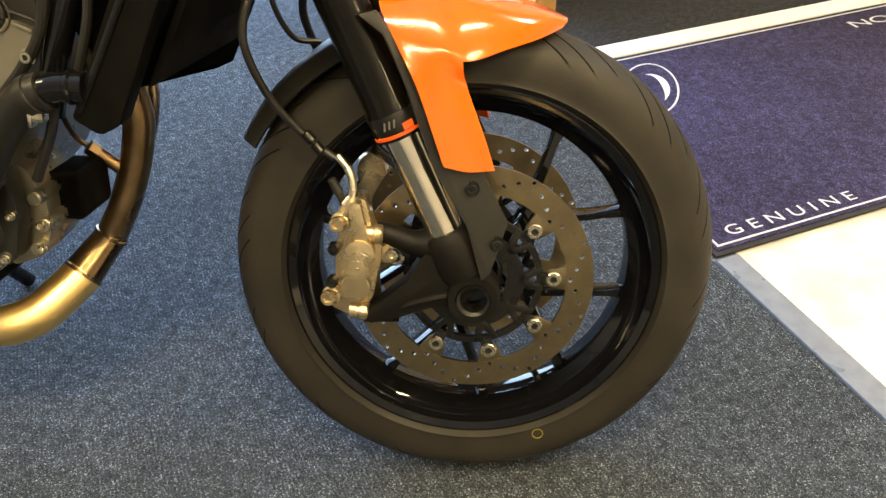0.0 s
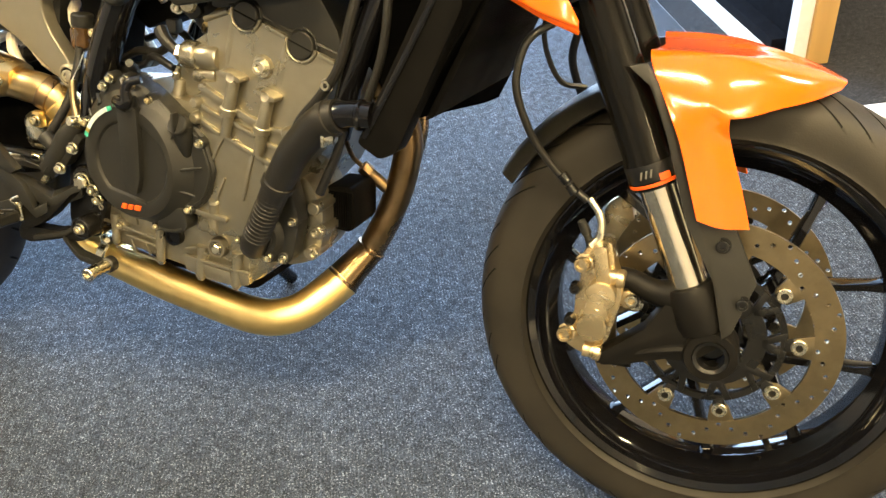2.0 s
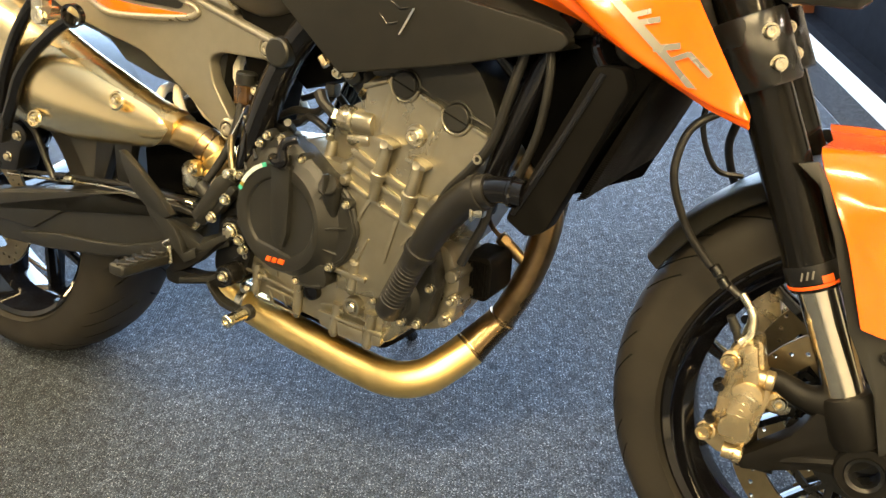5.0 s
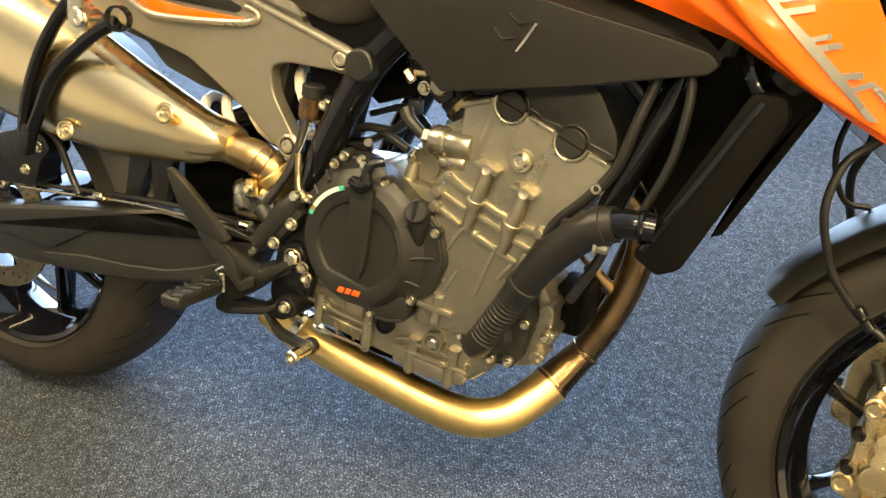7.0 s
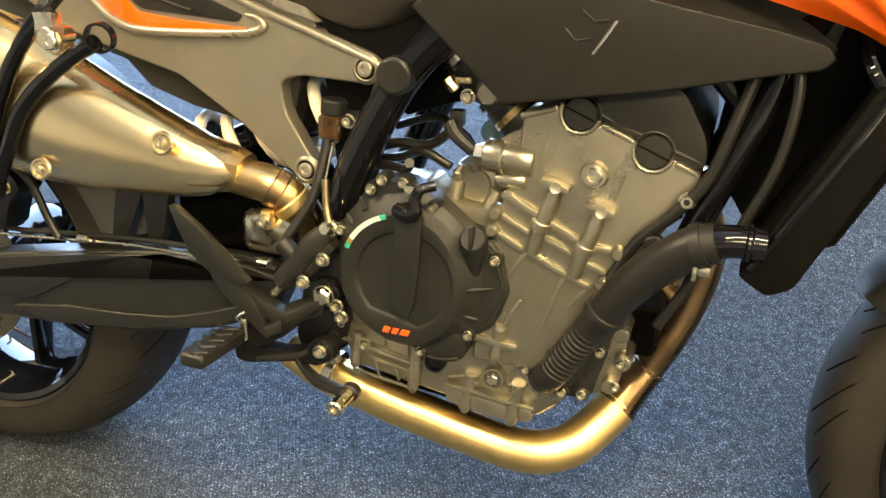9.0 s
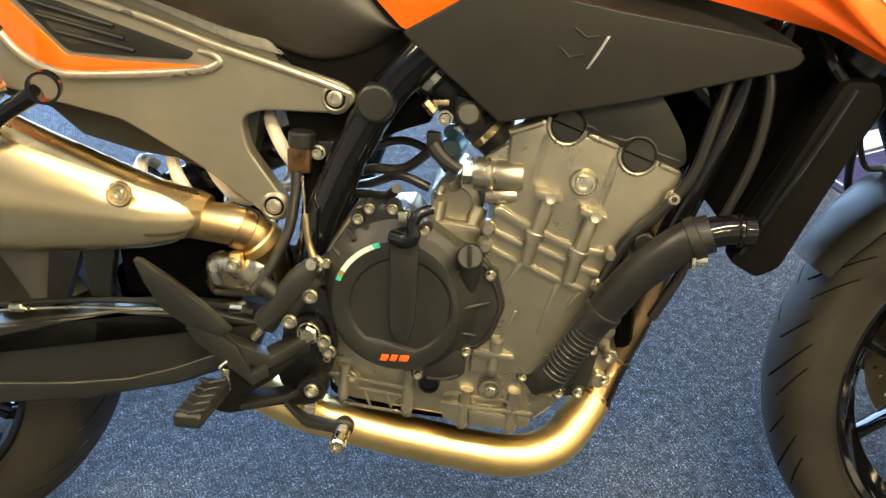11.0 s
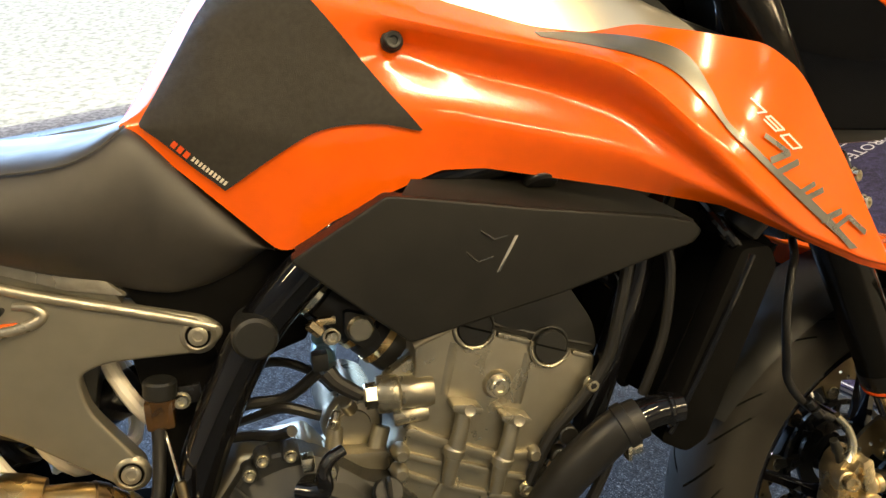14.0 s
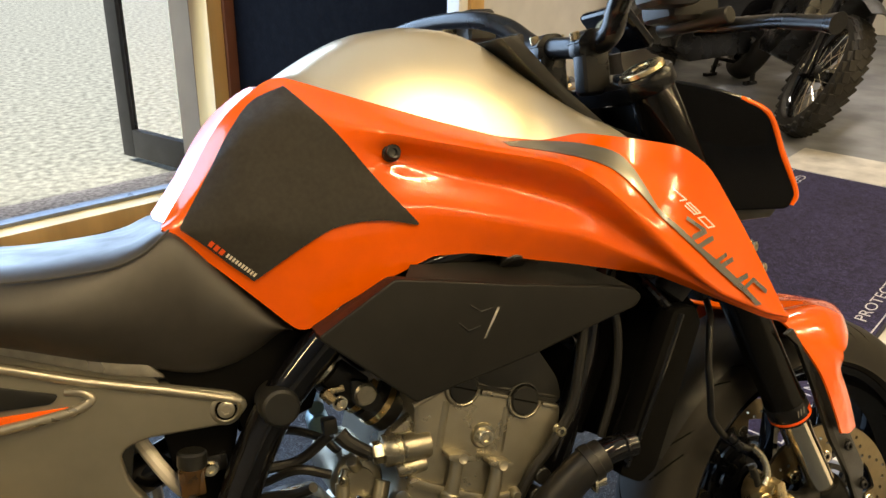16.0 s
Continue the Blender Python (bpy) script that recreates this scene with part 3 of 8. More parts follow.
# -- tyres and wheels --
def tyre_mesh(R, half, bead, fill, cuts, tilt):
    """A road tyre: round crown, sidewalls with raised lines, and slim curved grooves sunk into the tread."""
    prof = []
    n = 40
    for i in range(n + 1):
        a = math.pi * (i / n - 0.5) * 1.04
        y = half * math.sin(a) * (1 + 0.03 * math.cos(2 * a))
        c = max(0.0, math.cos(a))
        prof.append((bead + 0.012 + (R - bead - 0.012) * c ** 0.55, y))
    prof = [(bead, -half * 0.80), (bead + 0.004, -half * 0.90), (bead + 0.0075, -half * 0.985), (bead + 0.009, -half * 0.975)] + prof + [(bead + 0.009, half * 0.975), (bead + 0.0075, half * 0.985), (bead + 0.004, half * 0.90), (bead, half * 0.80), (bead - 0.004, half * 0.5), (bead - 0.004, -half * 0.5)]
    m = len(prof)
    pitch = 2 * math.pi / cuts
    sets = ((0.06, 0.70, 0.0), (0.34, 0.74, 0.30), (0.16, 0.50, 0.62))
    rows = {}
    for k in range(cuts):
        for side in (0, 1):
            for q, (s0, s1, off) in enumerate(sets):
                mid = (pitch * (k + off + 0.5 * side)) % (2 * math.pi)
                for e, d in ((-0.0022, 0), (-0.0015, 1), (0.0015, 1), (0.0022, 0)):
                    rows[round((mid + e / R) % (2 * math.pi), 6)] = (side, q, d)
    for i in range(fill):
        a = round(2 * math.pi * i / fill, 6)
        if all(abs(a - b) > 0.004 for b in rows if rows[b] is not None):
            rows.setdefault(a, None)
    bm = bmesh.new()
    rings, sunk = [], set()
    for a0 in sorted(rows):
        ring = []
        for r, y in prof:
            s = 2 / math.pi * math.asin(min(1.0, abs(y) / half))
            a = a0 + (radians(tilt) * (s * 2.4 + s * s * 2.2) if r > bead + 0.011 else radians(tilt) * 4.6)
            if rows[a0] and rows[a0][2] and r > bead + 0.025:
                side, q, _ = rows[a0]
                s0, s1, off = sets[q]
                if (y > 0) == bool(side) and s0 < s < s1:
                    r -= 0.0055
                    cut = True
                else:
                    cut = False
            else:
                cut = False
            ring.append(bm.verts.new((r * math.cos(a), y, r * math.sin(a))))
            if cut:
                sunk.add(ring[-1])
        rings.append(ring)
    for i in range(len(rings)):
        p, q = rings[i], rings[(i + 1) % len(rings)]
        for j in range(m):
            k = (j + 1) % m
            four = (p[j], p[k], q[k], q[j])
            bm.faces.new(four).material_index = 1 if sum(v in sunk for v in four) > 1 else 0
    return bm


def rim_mesh(r, half):
    prof = [(r + 0.004, -half), (r - 0.002, -half - 0.003), (r - 0.010, -half + 0.002), (r - 0.013, -half + 0.010), (r - 0.024, -half * 0.55),
            (r - 0.034, -half * 0.36), (r - 0.036, 0), (r - 0.034, half * 0.36), (r - 0.024, half * 0.55), (r - 0.013, half - 0.010), (r - 0.010, half - 0.002), (r - 0.002, half + 0.003), (r + 0.004, half),
            (r - 0.002, half * 0.6), (r - 0.026, 0.012), (r - 0.026, -0.012), (r - 0.002, -half * 0.6)]
    return lathe(prof, 120)


def beam_between(p, q, w0, w1, t0, t1):
    """A cast arm in the wheel's plane with chamfered edges, from p to q (x, z)."""
    bm = bmesh.new()
    p, q = Vector(p), Vector(q)
    d = (q - p).normalized()
    side = Vector((-d.y, d.x))
    rings = []
    for k in range(6):
        f = k / 5
        c = p.lerp(q, f)
        w, t = w0 + (w1 - w0) * f, t0 + (t1 - t0) * f
        if f > 0.85:
            w *= 1.5
        pts = [(-w, -t * 0.45), (-w * 0.6, -t), (w * 0.6, -t), (w, -t * 0.45), (w, t * 0.45), (w * 0.6, t), (-w * 0.6, t), (-w, t * 0.45)]
        rings.append([bm.verts.new((c.x + side.x * u, y, c.y + side.y * u)) for u, y in pts])
    for a, b in zip(rings, rings[1:]):
        for i in range(8):
            j = (i + 1) % 8
            bm.faces.new((a[i], a[j], b[j], b[i]))
    bm.faces.new(rings[0][::-1])
    bm.faces.new(rings[-1])
    return bm


def spoke_mesh(r0, r_fork, r1, spread, w, t):
    """A Y-shaped cast spoke: a short stem that forks into two slim arms."""
    root = (r_fork, 0)
    tips = [(r1 * math.cos(radians(a)), r1 * math.sin(radians(a))) for a in (-spread, spread)]
    return join(beam_between((r0, 0), (r_fork + 0.006, 0), w * 1.7, w * 1.3, t * 1.5, t * 1.2), *[beam_between(root, q, w, w * 0.8, t * 1.1, t * 0.8) for q in tips])


def drilled_disc(r0, r1, y0, y1, columns, rows, hole, pattern):
    """A flat ring with round through holes."""
    pts, faces = [], []

    def v(r, a, y):
        pts.append((r * math.cos(a), y, r * math.sin(a)))
        return len(pts) - 1

    for i in range(columns):
        for k in range(rows):
            a0, a1 = 2 * math.pi * i / columns, 2 * math.pi * (i + 1) / columns
            ra, rb = r0 + (r1 - r0) * k / rows, r0 + (r1 - r0) * (k + 1) / rows
            am, rm = (a0 + a1) / 2, (ra + rb) / 2
            if pattern(i, k):
                edge = [(ra, a0), (rm, a0), (rb, a0), (rb, am), (rb, a1), (rm, a1), (ra, a1), (ra, am)]
                inner = []
                for r, a in edge:
                    dr, da = r - rm, (a - am) * rm
                    L = math.hypot(dr, da)
                    inner.append((rm + dr / L * hole, am + da / L * hole / rm))
                rings = []
                for y in (y0, y1):
                    o = [v(r, a, y) for r, a in edge]
                    n = [v(r, a, y) for r, a in inner]
                    for q in range(8):
                        w = (q + 1) % 8
                        faces.append((o[q], o[w], n[w], n[q]) if y == y0 else (o[w], o[q], n[q], n[w]))
                    rings.append(n)
                for q in range(8):
                    w = (q + 1) % 8
                    faces.append((rings[0][q], rings[0][w], rings[1][w], rings[1][q]))
            else:
                faces.append((v(ra, a0, y0), v(rb, a0, y0), v(rb, a1, y0), v(ra, a1, y0)))
                faces.append((v(ra, a1, y1), v(rb, a1, y1), v(rb, a0, y1), v(ra, a0, y1)))
            if k == 0:
                faces.append((v(ra, a0, y0), v(ra, a1, y0), v(ra, a1, y1), v(ra, a0, y1)))
            if k == rows - 1:
                faces.append((v(rb, a1, y0), v(rb, a0, y0), v(rb, a0, y1), v(rb, a1, y1)))
    return flat_mesh(pts, faces)


def zigzag(i, k):
    return i % 2 == 0 and k == (0, 1, 2, 3, 2, 1)[(i // 2) % 6]


def spin(deg):
    return Matrix.Rotation(radians(-deg), 4, "Y")


FW = TURN @ Matrix.Translation(FRONT)
front_wheel = part("front_wheel", at(lathe([(0.018, -0.062), (0.034, -0.062), (0.036, -0.05), (0.030, -0.03), (0.030, 0.03), (0.036, 0.05), (0.034, 0.062), (0.018, 0.062)], 40), FW), M_black_gloss, bike, "gloss black cast front wheel hub")
part("tyre", at(tyre_mesh(0.300, 0.060, 0.228, 150, 14, -5.5), FW), M_rubber, front_wheel, "black grooved road tyre", 28).data.materials.append(M_groove)
part("rim", at(rim_mesh(0.229, 0.050), FW), M_black_gloss, front_wheel, "gloss black cast rim")
SPOKE_F = mesh_of("spoke", spoke_mesh(0.030, 0.080, 0.201, 20, 0.0075, 0.014), M_black_gloss, 30)
for k in range(5):
    shared("spoke", SPOKE_F, front_wheel, FW @ spin(40 + 72 * k))
part("valve", at(turned([(0, 0), (0.0045, 0), (0.0045, 0.018), (0.0055, 0.02), (0.0055, 0.032), (0, 0.033)], (0.194, -0.002, 0), (-1, -0.35, 0), 12), FW @ spin(-62)), M_steel, front_wheel)
part("balance_mark", at(at(lathe([(0.0062, -0.0004), (0.0075, -0.0004), (0.0075, 0.0004), (0.0062, 0.0004)], 24), Matrix.Translation((0.245, -0.0588, 0))), FW @ spin(-68)), M_yellow, front_wheel, "yellow ring mark")


def brake_disc(parent, m, r_out, r_in, tabs, phase):
    disc = part("brake_disc", at(drilled_disc(r_in, r_out, -0.0025, 0.0025, 108, 4, 0.0029, zigzag), m), M_disc, parent, "drilled steel brake disc")
    rb = r_in - 0.016
    hub = part("carrier", at(lathe([(0.040, -0.003), (0.062, -0.003), (0.062, 0.004), (0.040, 0.004)], 48), m), M_black_satin, parent, "black disc carrier")
    part("carrier_ring", at(lathe([(rb - 0.020, -0.002), (rb - 0.012, -0.002), (rb - 0.012, 0.004), (rb - 0.020, 0.004)], 72), m), M_black_satin, hub)
    tip = mesh_of("carrier_tip", prism([(rb - 0.016, -0.006), (rb + 0.004, -0.0095), (rb + 0.009, 0), (rb + 0.004, 0.0095), (rb - 0.016, 0.006)], -0.003, 0.004, 0.001), M_black_satin)
    arms = [mesh_of("carrier_arm", prism([(0.055, -0.005), (rb - 0.014, -0.004 + d), (rb - 0.014, 0.004 + d), (0.055, 0.005)], -0.003, 0.004, 0.001), M_black_satin) for d in (-0.012, 0.012)]
    for k in range(tabs):
        a = phase + 360 * k / tabs
        shared("carrier_tip", tip, hub, m @ spin(a))
        for me in arms:
            shared("carrier_arm", me, hub, m @ spin(a))
    lug = mesh_of("lug", prism([(rb - 0.004, -0.011), (r_in + 0.002, -0.016), (r_in + 0.002, 0.016), (rb - 0.004, 0.011), (rb - 0.010, 0.005), (rb - 0.010, -0.005)], -0.0022, 0.0022, 0.0006), M_disc)
    bob = mesh_of("bobbin", turned([(0.0035, 0.004), (0.0042, 0.0065), (0.0082, 0.0065), (0.0095, 0.005), (0.0095, -0.004), (0, -0.004)], (rb, 0, 0), (0, -1, 0), 20), M_steel)
    for k in range(tabs):
        shared("lug", lug, disc, m @ spin(phase + 360 * k / tabs))
        shared("bobbin", bob, disc, m @ spin(phase + 360 * k / tabs))
    return disc


brake_disc(front_wheel, FW @ Matrix.Translation((0, -0.072, 0)), 0.1450, 0.1125, 9, 3)
brake_disc(front_wheel, FW @ Matrix.Translation((0, 0.072, 0)) @ FLIP, 0.1450, 0.1125, 9, 15)

RW = Matrix.Translation(REAR)
rear_wheel = part("rear_wheel", at(lathe([(0.020, -0.09), (0.045, -0.09), (0.05, -0.07), (0.04, -0.03), (0.04, 0.03), (0.05, 0.07), (0.045, 0.09), (0.020, 0.09)], 40), RW), M_black_gloss, bike, "gloss black cast rear wheel hub")
part("tyre", at(tyre_mesh(0.315, 0.090, 0.228, 150, 12, -5.5), RW), M_rubber, rear_wheel, "wide black grooved road tyre", 28).data.materials.append(M_groove)
part("rim", at(rim_mesh(0.229, 0.078), RW), M_black_gloss, rear_wheel, "gloss black cast rim")
SPOKE_R = mesh_of("spoke", spoke_mesh(0.035, 0.085, 0.204, 20, 0.009, 0.019), M_black_gloss, 30)
for k in range(5):
    shared("spoke", SPOKE_R, rear_wheel, RW @ spin(12 + 72 * k))
brake_disc(rear_wheel, RW @ Matrix.Translation((0, -0.098, 0)), 0.120, 0.085, 6, 10)

# -- fork --
def on_fork(d, y, off=0.0):
    """A point d along a fork leg from the axle, off ahead of its axis."""
    return FRONT + FORK_DIR * d + Vector((math.cos(RAKE), 0, math.sin(RAKE))) * off + Vector((0, y, 0))


fork = part("fork", at(box(0, 0, 0, 0.050, 0.21, 0.028, 0.010, 3, rot=Matrix.Rotation(-RAKE, 4, "Y")), TURN @ Matrix.Translation(on_fork(0.715, 0, -0.010))), M_black_gloss, bike, "black upside-down telescopic fork")
part("lower_clamp", at(box(0, 0, 0, 0.070, 0.21, 0.062, 0.016, 3, rot=Matrix.Rotation(-RAKE, 4, "Y")), TURN @ Matrix.Translation(on_fork(0.458, 0, -0.022))), M_black_satin, fork)
for side in (-1, 1):
    y = 0.104 * side
    outer = turned([(0.0225, 0.205), (0.0275, 0.205), (0.0285, 0.212), (0.0285, 0.236), (0.0268, 0.242), (0.0268, 0.44), (0.0285, 0.448), (0.0285, 0.720), (0.0255, 0.727), (0.021, 0.727), (0.021, 0.723), (0, 0.723)], FRONT + Vector((0, y, 0)), FORK_DIR, 40)
    part("outer_tube", at(outer, TURN), M_anodised, fork, "anodised black fork tube")
    part("inner_tube", at(turned([(0.0213, 0.05), (0.0213, 0.215)], FRONT + Vector((0, y, 0)), FORK_DIR, 40), TURN), M_chrome, fork, "polished chrome fork slider")
    part("seal_ring", at(turned([(0.0282, 0.2085), (0.0292, 0.2090), (0.0292, 0.2122), (0.0282, 0.2127)], FRONT + Vector((0, y, 0)), FORK_DIR, 40), TURN), M_orange_flat, fork, "orange ring sticker")
    part("sticker", at(turned([(0.0287, 0.214), (0.02885, 0.215), (0.02885, 0.233), (0.0287, 0.234)], FRONT + Vector((0, y, 0)), FORK_DIR, 40), TURN), M_black_satin, fork)
    part("top_cap", at(turned([(0.0280, 0.730), (0.0275, 0.7350), (0.0260, 0.7362), (0.0115, 0.7365), (0.0105, 0.7350), (0, 0.7350)], FRONT + Vector((0, y, 0)), FORK_DIR, 36), TURN), M_muffler, fork, "bright alloy fork cap")
    for k in range(3):
        part("sticker_bar", at(box(0, 0, 0, 0.0020, 0.0012, 0.009, 0.0003, 1, rot=Matrix.Rotation(radians(-2), 4, "Y")), TURN @ Matrix.Translation(on_fork(0.224, y - 0.0289, -0.009 + 0.0055 * k))), M_decal_grey, fork)
    flash = turned([(0.0289, 0.2130), (0.0293, 0.2134), (0.0293, 0.2205), (0.0289, 0.2210)], FRONT + Vector((0, y, 0)), FORK_DIR, 72)
    bmesh.ops.delete(flash, geom=[v for v in flash.verts if not (0.008 < v.co.x - (FRONT.x + FORK_DIR.x * (v.co.z - FRONT.z) / FORK_DIR.z) < 0.023 and v.co.y < y)], context="VERTS")
    part("sticker_flash", at(flash, TURN), M_orange_flat, fork, "orange flash on the sticker")
    for d in (0.440, 0.472):
        shared("bolt", BOLT_M, fork, TURN @ Matrix.Translation(on_fork(d, y - 0.033, 0.022)) @ Matrix.Rotation(radians(20), 4, "Z"))
    for d0, d1, rr in ((0.420, 0.494, 0.0385), (0.706, 0.7290, 0.0345)):
        part("clamp_collar", at(turned([(0.0285, d0), (rr - 0.002, d0), (rr, d0 + 0.003), (rr, d1 - 0.003), (rr - 0.002, d1), (0.0285, d1)], FRONT + Vector((0, y, 0)), FORK_DIR, 40), TURN), M_black_satin, fork)
    # fork foot with its caliper arms
    foot = [turned([(0.022, 0.026), (0.029, 0.028), (0.0315, 0.040), (0.0295, 0.078), (0.0265, 0.084), (0.0215, 0.085)], FRONT + Vector((0, y, 0)), FORK_DIR, 36)]
    yo, yi = y + 0.026 * side, y - 0.016 * side
    ya, yb = min(yo, yi), max(yo, yi)
    foot.append(at(lathe([(0.0205, ya), (0.029, ya), (0.031, ya + 0.004), (0.031, yb), (0.0205, yb)], 40), Matrix.Translation(FRONT)))
    foot.append(sharpen(prism([(0.018, 0.318), (-0.010, 0.345), (-0.040, 0.372), (-0.058, 0.352), (-0.078, 0.318), (-0.110, 0.290), (-0.128, 0.276), (-0.122, 0.262), (-0.095, 0.268), (-0.050, 0.284), (-0.020, 0.286)], y - 0.018, y + 0.014), 0.005))
    foot.append(tube([(-0.030, y, 0.360), (-0.070, y, 0.360), (-0.098, y + 0.002, 0.370), (-0.112, y, 0.372)], [0.024, 0.015, 0.0125, 0.0125], 14))
    foot.append(tube([(-0.09, y, 0.275), (-0.112, y, 0.271), (-0.128, y, 0.270)], [0.016, 0.0125, 0.0125], 14))
    foot.append(tube([(-0.02, y + 0.016 * side, 0.304), (-0.055, y + 0.017 * side, 0.296), (-0.105, y + 0.010 * side, 0.276)], [0.006, 0.006, 0.004], 8))
    part("fork_foot", at(join(*foot), TURN), M_black_cast, fork, "black cast fork foot with caliper arms", 40)
    part("axle", at(at(lathe([(0.0155, yo), (0.0195, yo - 0.002), (0.0205, y), (0.0155, y)], 36), Matrix.Translation(FRONT)), TURN), M_black_satin, fork, "hollow black axle end")

# caliper, both sides alike
def caliper(side):
    y = 0.104 * side
    m = TURN @ (RIGHT if side < 0 else FLIP)
    body = part("brake_caliper", at(prism(round_poly([(-0.1503, 0.4078), (-0.136, 0.416), (-0.1236, 0.4150), (-0.1160, 0.3800), (-0.1080, 0.3680), (-0.1060, 0.3484), (-0.1090, 0.3317), (-0.1170, 0.2933), (-0.1300, 0.2760), (-0.1480, 0.2700), (-0.1670, 0.2806), (-0.1708, 0.2948), (-0.1600, 0.3201), (-0.1600, 0.3479), (-0.1560, 0.3640), (-0.1579, 0.3923)], 0.005, 2), -0.113, -0.080, 0.003, 2), m), M_caliper, bike, "champagne anodised radial brake caliper")
    # the piston cover: two round lobes run together
    lobes = []
    mid = Vector((-0.1322, 0.3349))
    rings = [[(cx + r * math.cos(0.3 * q), cz + r * math.sin(0.3 * q)) for q in range(21)] for cx, cz, r in ((-0.1291, 0.3553, 0.0178), (-0.1352, 0.3145, 0.0180))]
    for k in range(48):
        a = 2 * math.pi * k / 48
        lobes.append(tuple(mid + Vector((math.cos(a), math.sin(a))) * max([polar_radius(ring, mid, a) for ring in rings] + [0.0142])))
    part("piston_cover", at(prism(lobes, -0.1345, -0.112, 0.0022, 2), m), M_caliper, body)
    for x, z, L in ((-0.1243, 0.3560, 0.011), (-0.1300, 0.3470, 0.005), (-0.1310, 0.3390, 0.005), (-0.1320, 0.3310, 0.005)):
        part("cast_mark", at(box(x, -0.1346, z, L, 0.0010, 0.0016, 0.0003, 1, rot=Matrix.Rotation(radians(22), 4, "Y")), m), M_steel, body)
    part("bridge", at(prism([(-0.1330, 0.4165), (-0.1272, 0.4140), (-0.1190, 0.3736), (-0.1220, 0.3640), (-0.1338, 0.3640), (-0.1400, 0.3990), (-0.1405, 0.4128)], -0.1320, -0.108, 0.0016, 2), m), M_caliper, body)
    part("bridge_wedge", at(prism([(-0.1480, 0.4005), (-0.1400, 0.4125), (-0.1385, 0.4115), (-0.1390, 0.3980), (-0.1445, 0.3975)], -0.1270, -0.108, 0.0012, 2), m), M_caliper, body)
    stepped = [(0, 0.011), (0.0045, 0.011), (0.0052, 0.014), (0.0082, 0.014), (0.0092, 0.011), (0.0092, 0.004), (0.0112, 0.003), (0.0112, -0.014), (0, -0.014)]
    for x, z in ((-0.1510, 0.3895), (-0.1640, 0.2990)):
        part("bridge_bolt", at(turned(stepped, (x, -0.120, z), (-0.25, -1, 0.05), 24), m), M_caliper, body)
    for x, z in ((-0.112, 0.3765), (-0.130, 0.2800)):
        part("mount_bolt", at(turned([(0, 0), (0.0095, 0), (0.0095, 0.012), (0.0112, 0.013), (0.0112, 0.020), (0.0090, 0.022), (0, 0.022)], (x - 0.014, -0.118, z), (1, 0, -0.08), 24), m), M_caliper, body)
    for x, z in ((-0.1600, 0.3560), (-0.1630, 0.3150)):
        part("pin", at(turned([(0, 0.004), (0.003, 0.004), (0.0035, 0.007), (0.0060, 0.007), (0.0068, 0.004), (0.0068, -0.006), (0, -0.006)], (x, -0.118, z), (0, -1, 0), 18), m), M_black_satin, body)
    part("bleed_nipple", at(join(rod((-0.148, -0.105, 0.405), (-0.156, -0.108, 0.424), 0.0050, 0.0042), rod((-0.154, -0.107, 0.420), (-0.162, -0.109, 0.436), 0.0062, 0.0048)), m), M_black_plastic, body)
    part("ear", at(prism(round_poly([(-0.112, 0.352), (-0.094, 0.3545), (-0.0850, 0.3420), (-0.092, 0.331), (-0.110, 0.332)], 0.008), -0.100, -0.088, 0.002), m), M_caliper, body)
    part("ear_bolt", at(turned([(0.0035, 0), (0.0038, 0.003), (0.0070, 0.003), (0.0082, 0.001), (0.0082, -0.004), (0, -0.004)], (-0.0955, -0.100, 0.3425), (0, -1, 0), 18), m), M_steel, body)
    part("banjo", at(tube([(-0.145, -0.112, 0.408), (-0.139, -0.112, 0.418), (-0.1375, -0.110, 0.432), (-0.1427, -0.107, 0.447), (-0.155, -0.104, 0.462)], [0.0080, 0.0056, 0.0046, 0.0048, 0.0050], 12), m), M_steel, body, "zinc-plated hose end")
    return body


caliper(-1)
caliper(1)
hose = part("brake_hose", tube([(-0.153, -0.104, 0.460), (-0.184, -0.098, 0.480), (-0.2145, -0.1075, 0.5170), (-0.2285, -0.1225, 0.5510), (-0.2370, -0.1320, 0.5835), (-0.2370, -0.1320, 0.6080), (-0.2312, -0.1275, 0.6325), (-0.2215, -0.117, 0.6455), (-0.2050, -0.098, 0.6560), (-0.186, -0.065, 0.675)], 0.0045, 12), M_hose, bike, "black braided brake hose")
for q in ((-0.178, -0.1025, 0.478), (-0.168, -0.103, 0.466)):
    part("ferrule", rod(q, (q[0] - 0.008, q[1] + 0.0005, q[2] + 0.0095), 0.0062, segs=12), M_black_satin, hose)
part("brake_hose", tube([(-0.150, 0.104, 0.451), (-0.19, 0.10, 0.50), (-0.215, 0.05, 0.585), (-0.205, 0.02, 0.64), (-0.20, 0.01, 0.72)], 0.0052, 12), M_hose, bike, "black braided brake hose")
part("speed_sensor_cable", tube([(-0.225, -0.03, 0.70), (-0.238, -0.02, 0.63), (-0.220, 0.0, 0.575), (-0.19, 0.02, 0.565)], 0.0035, 8), M_hose, bike)

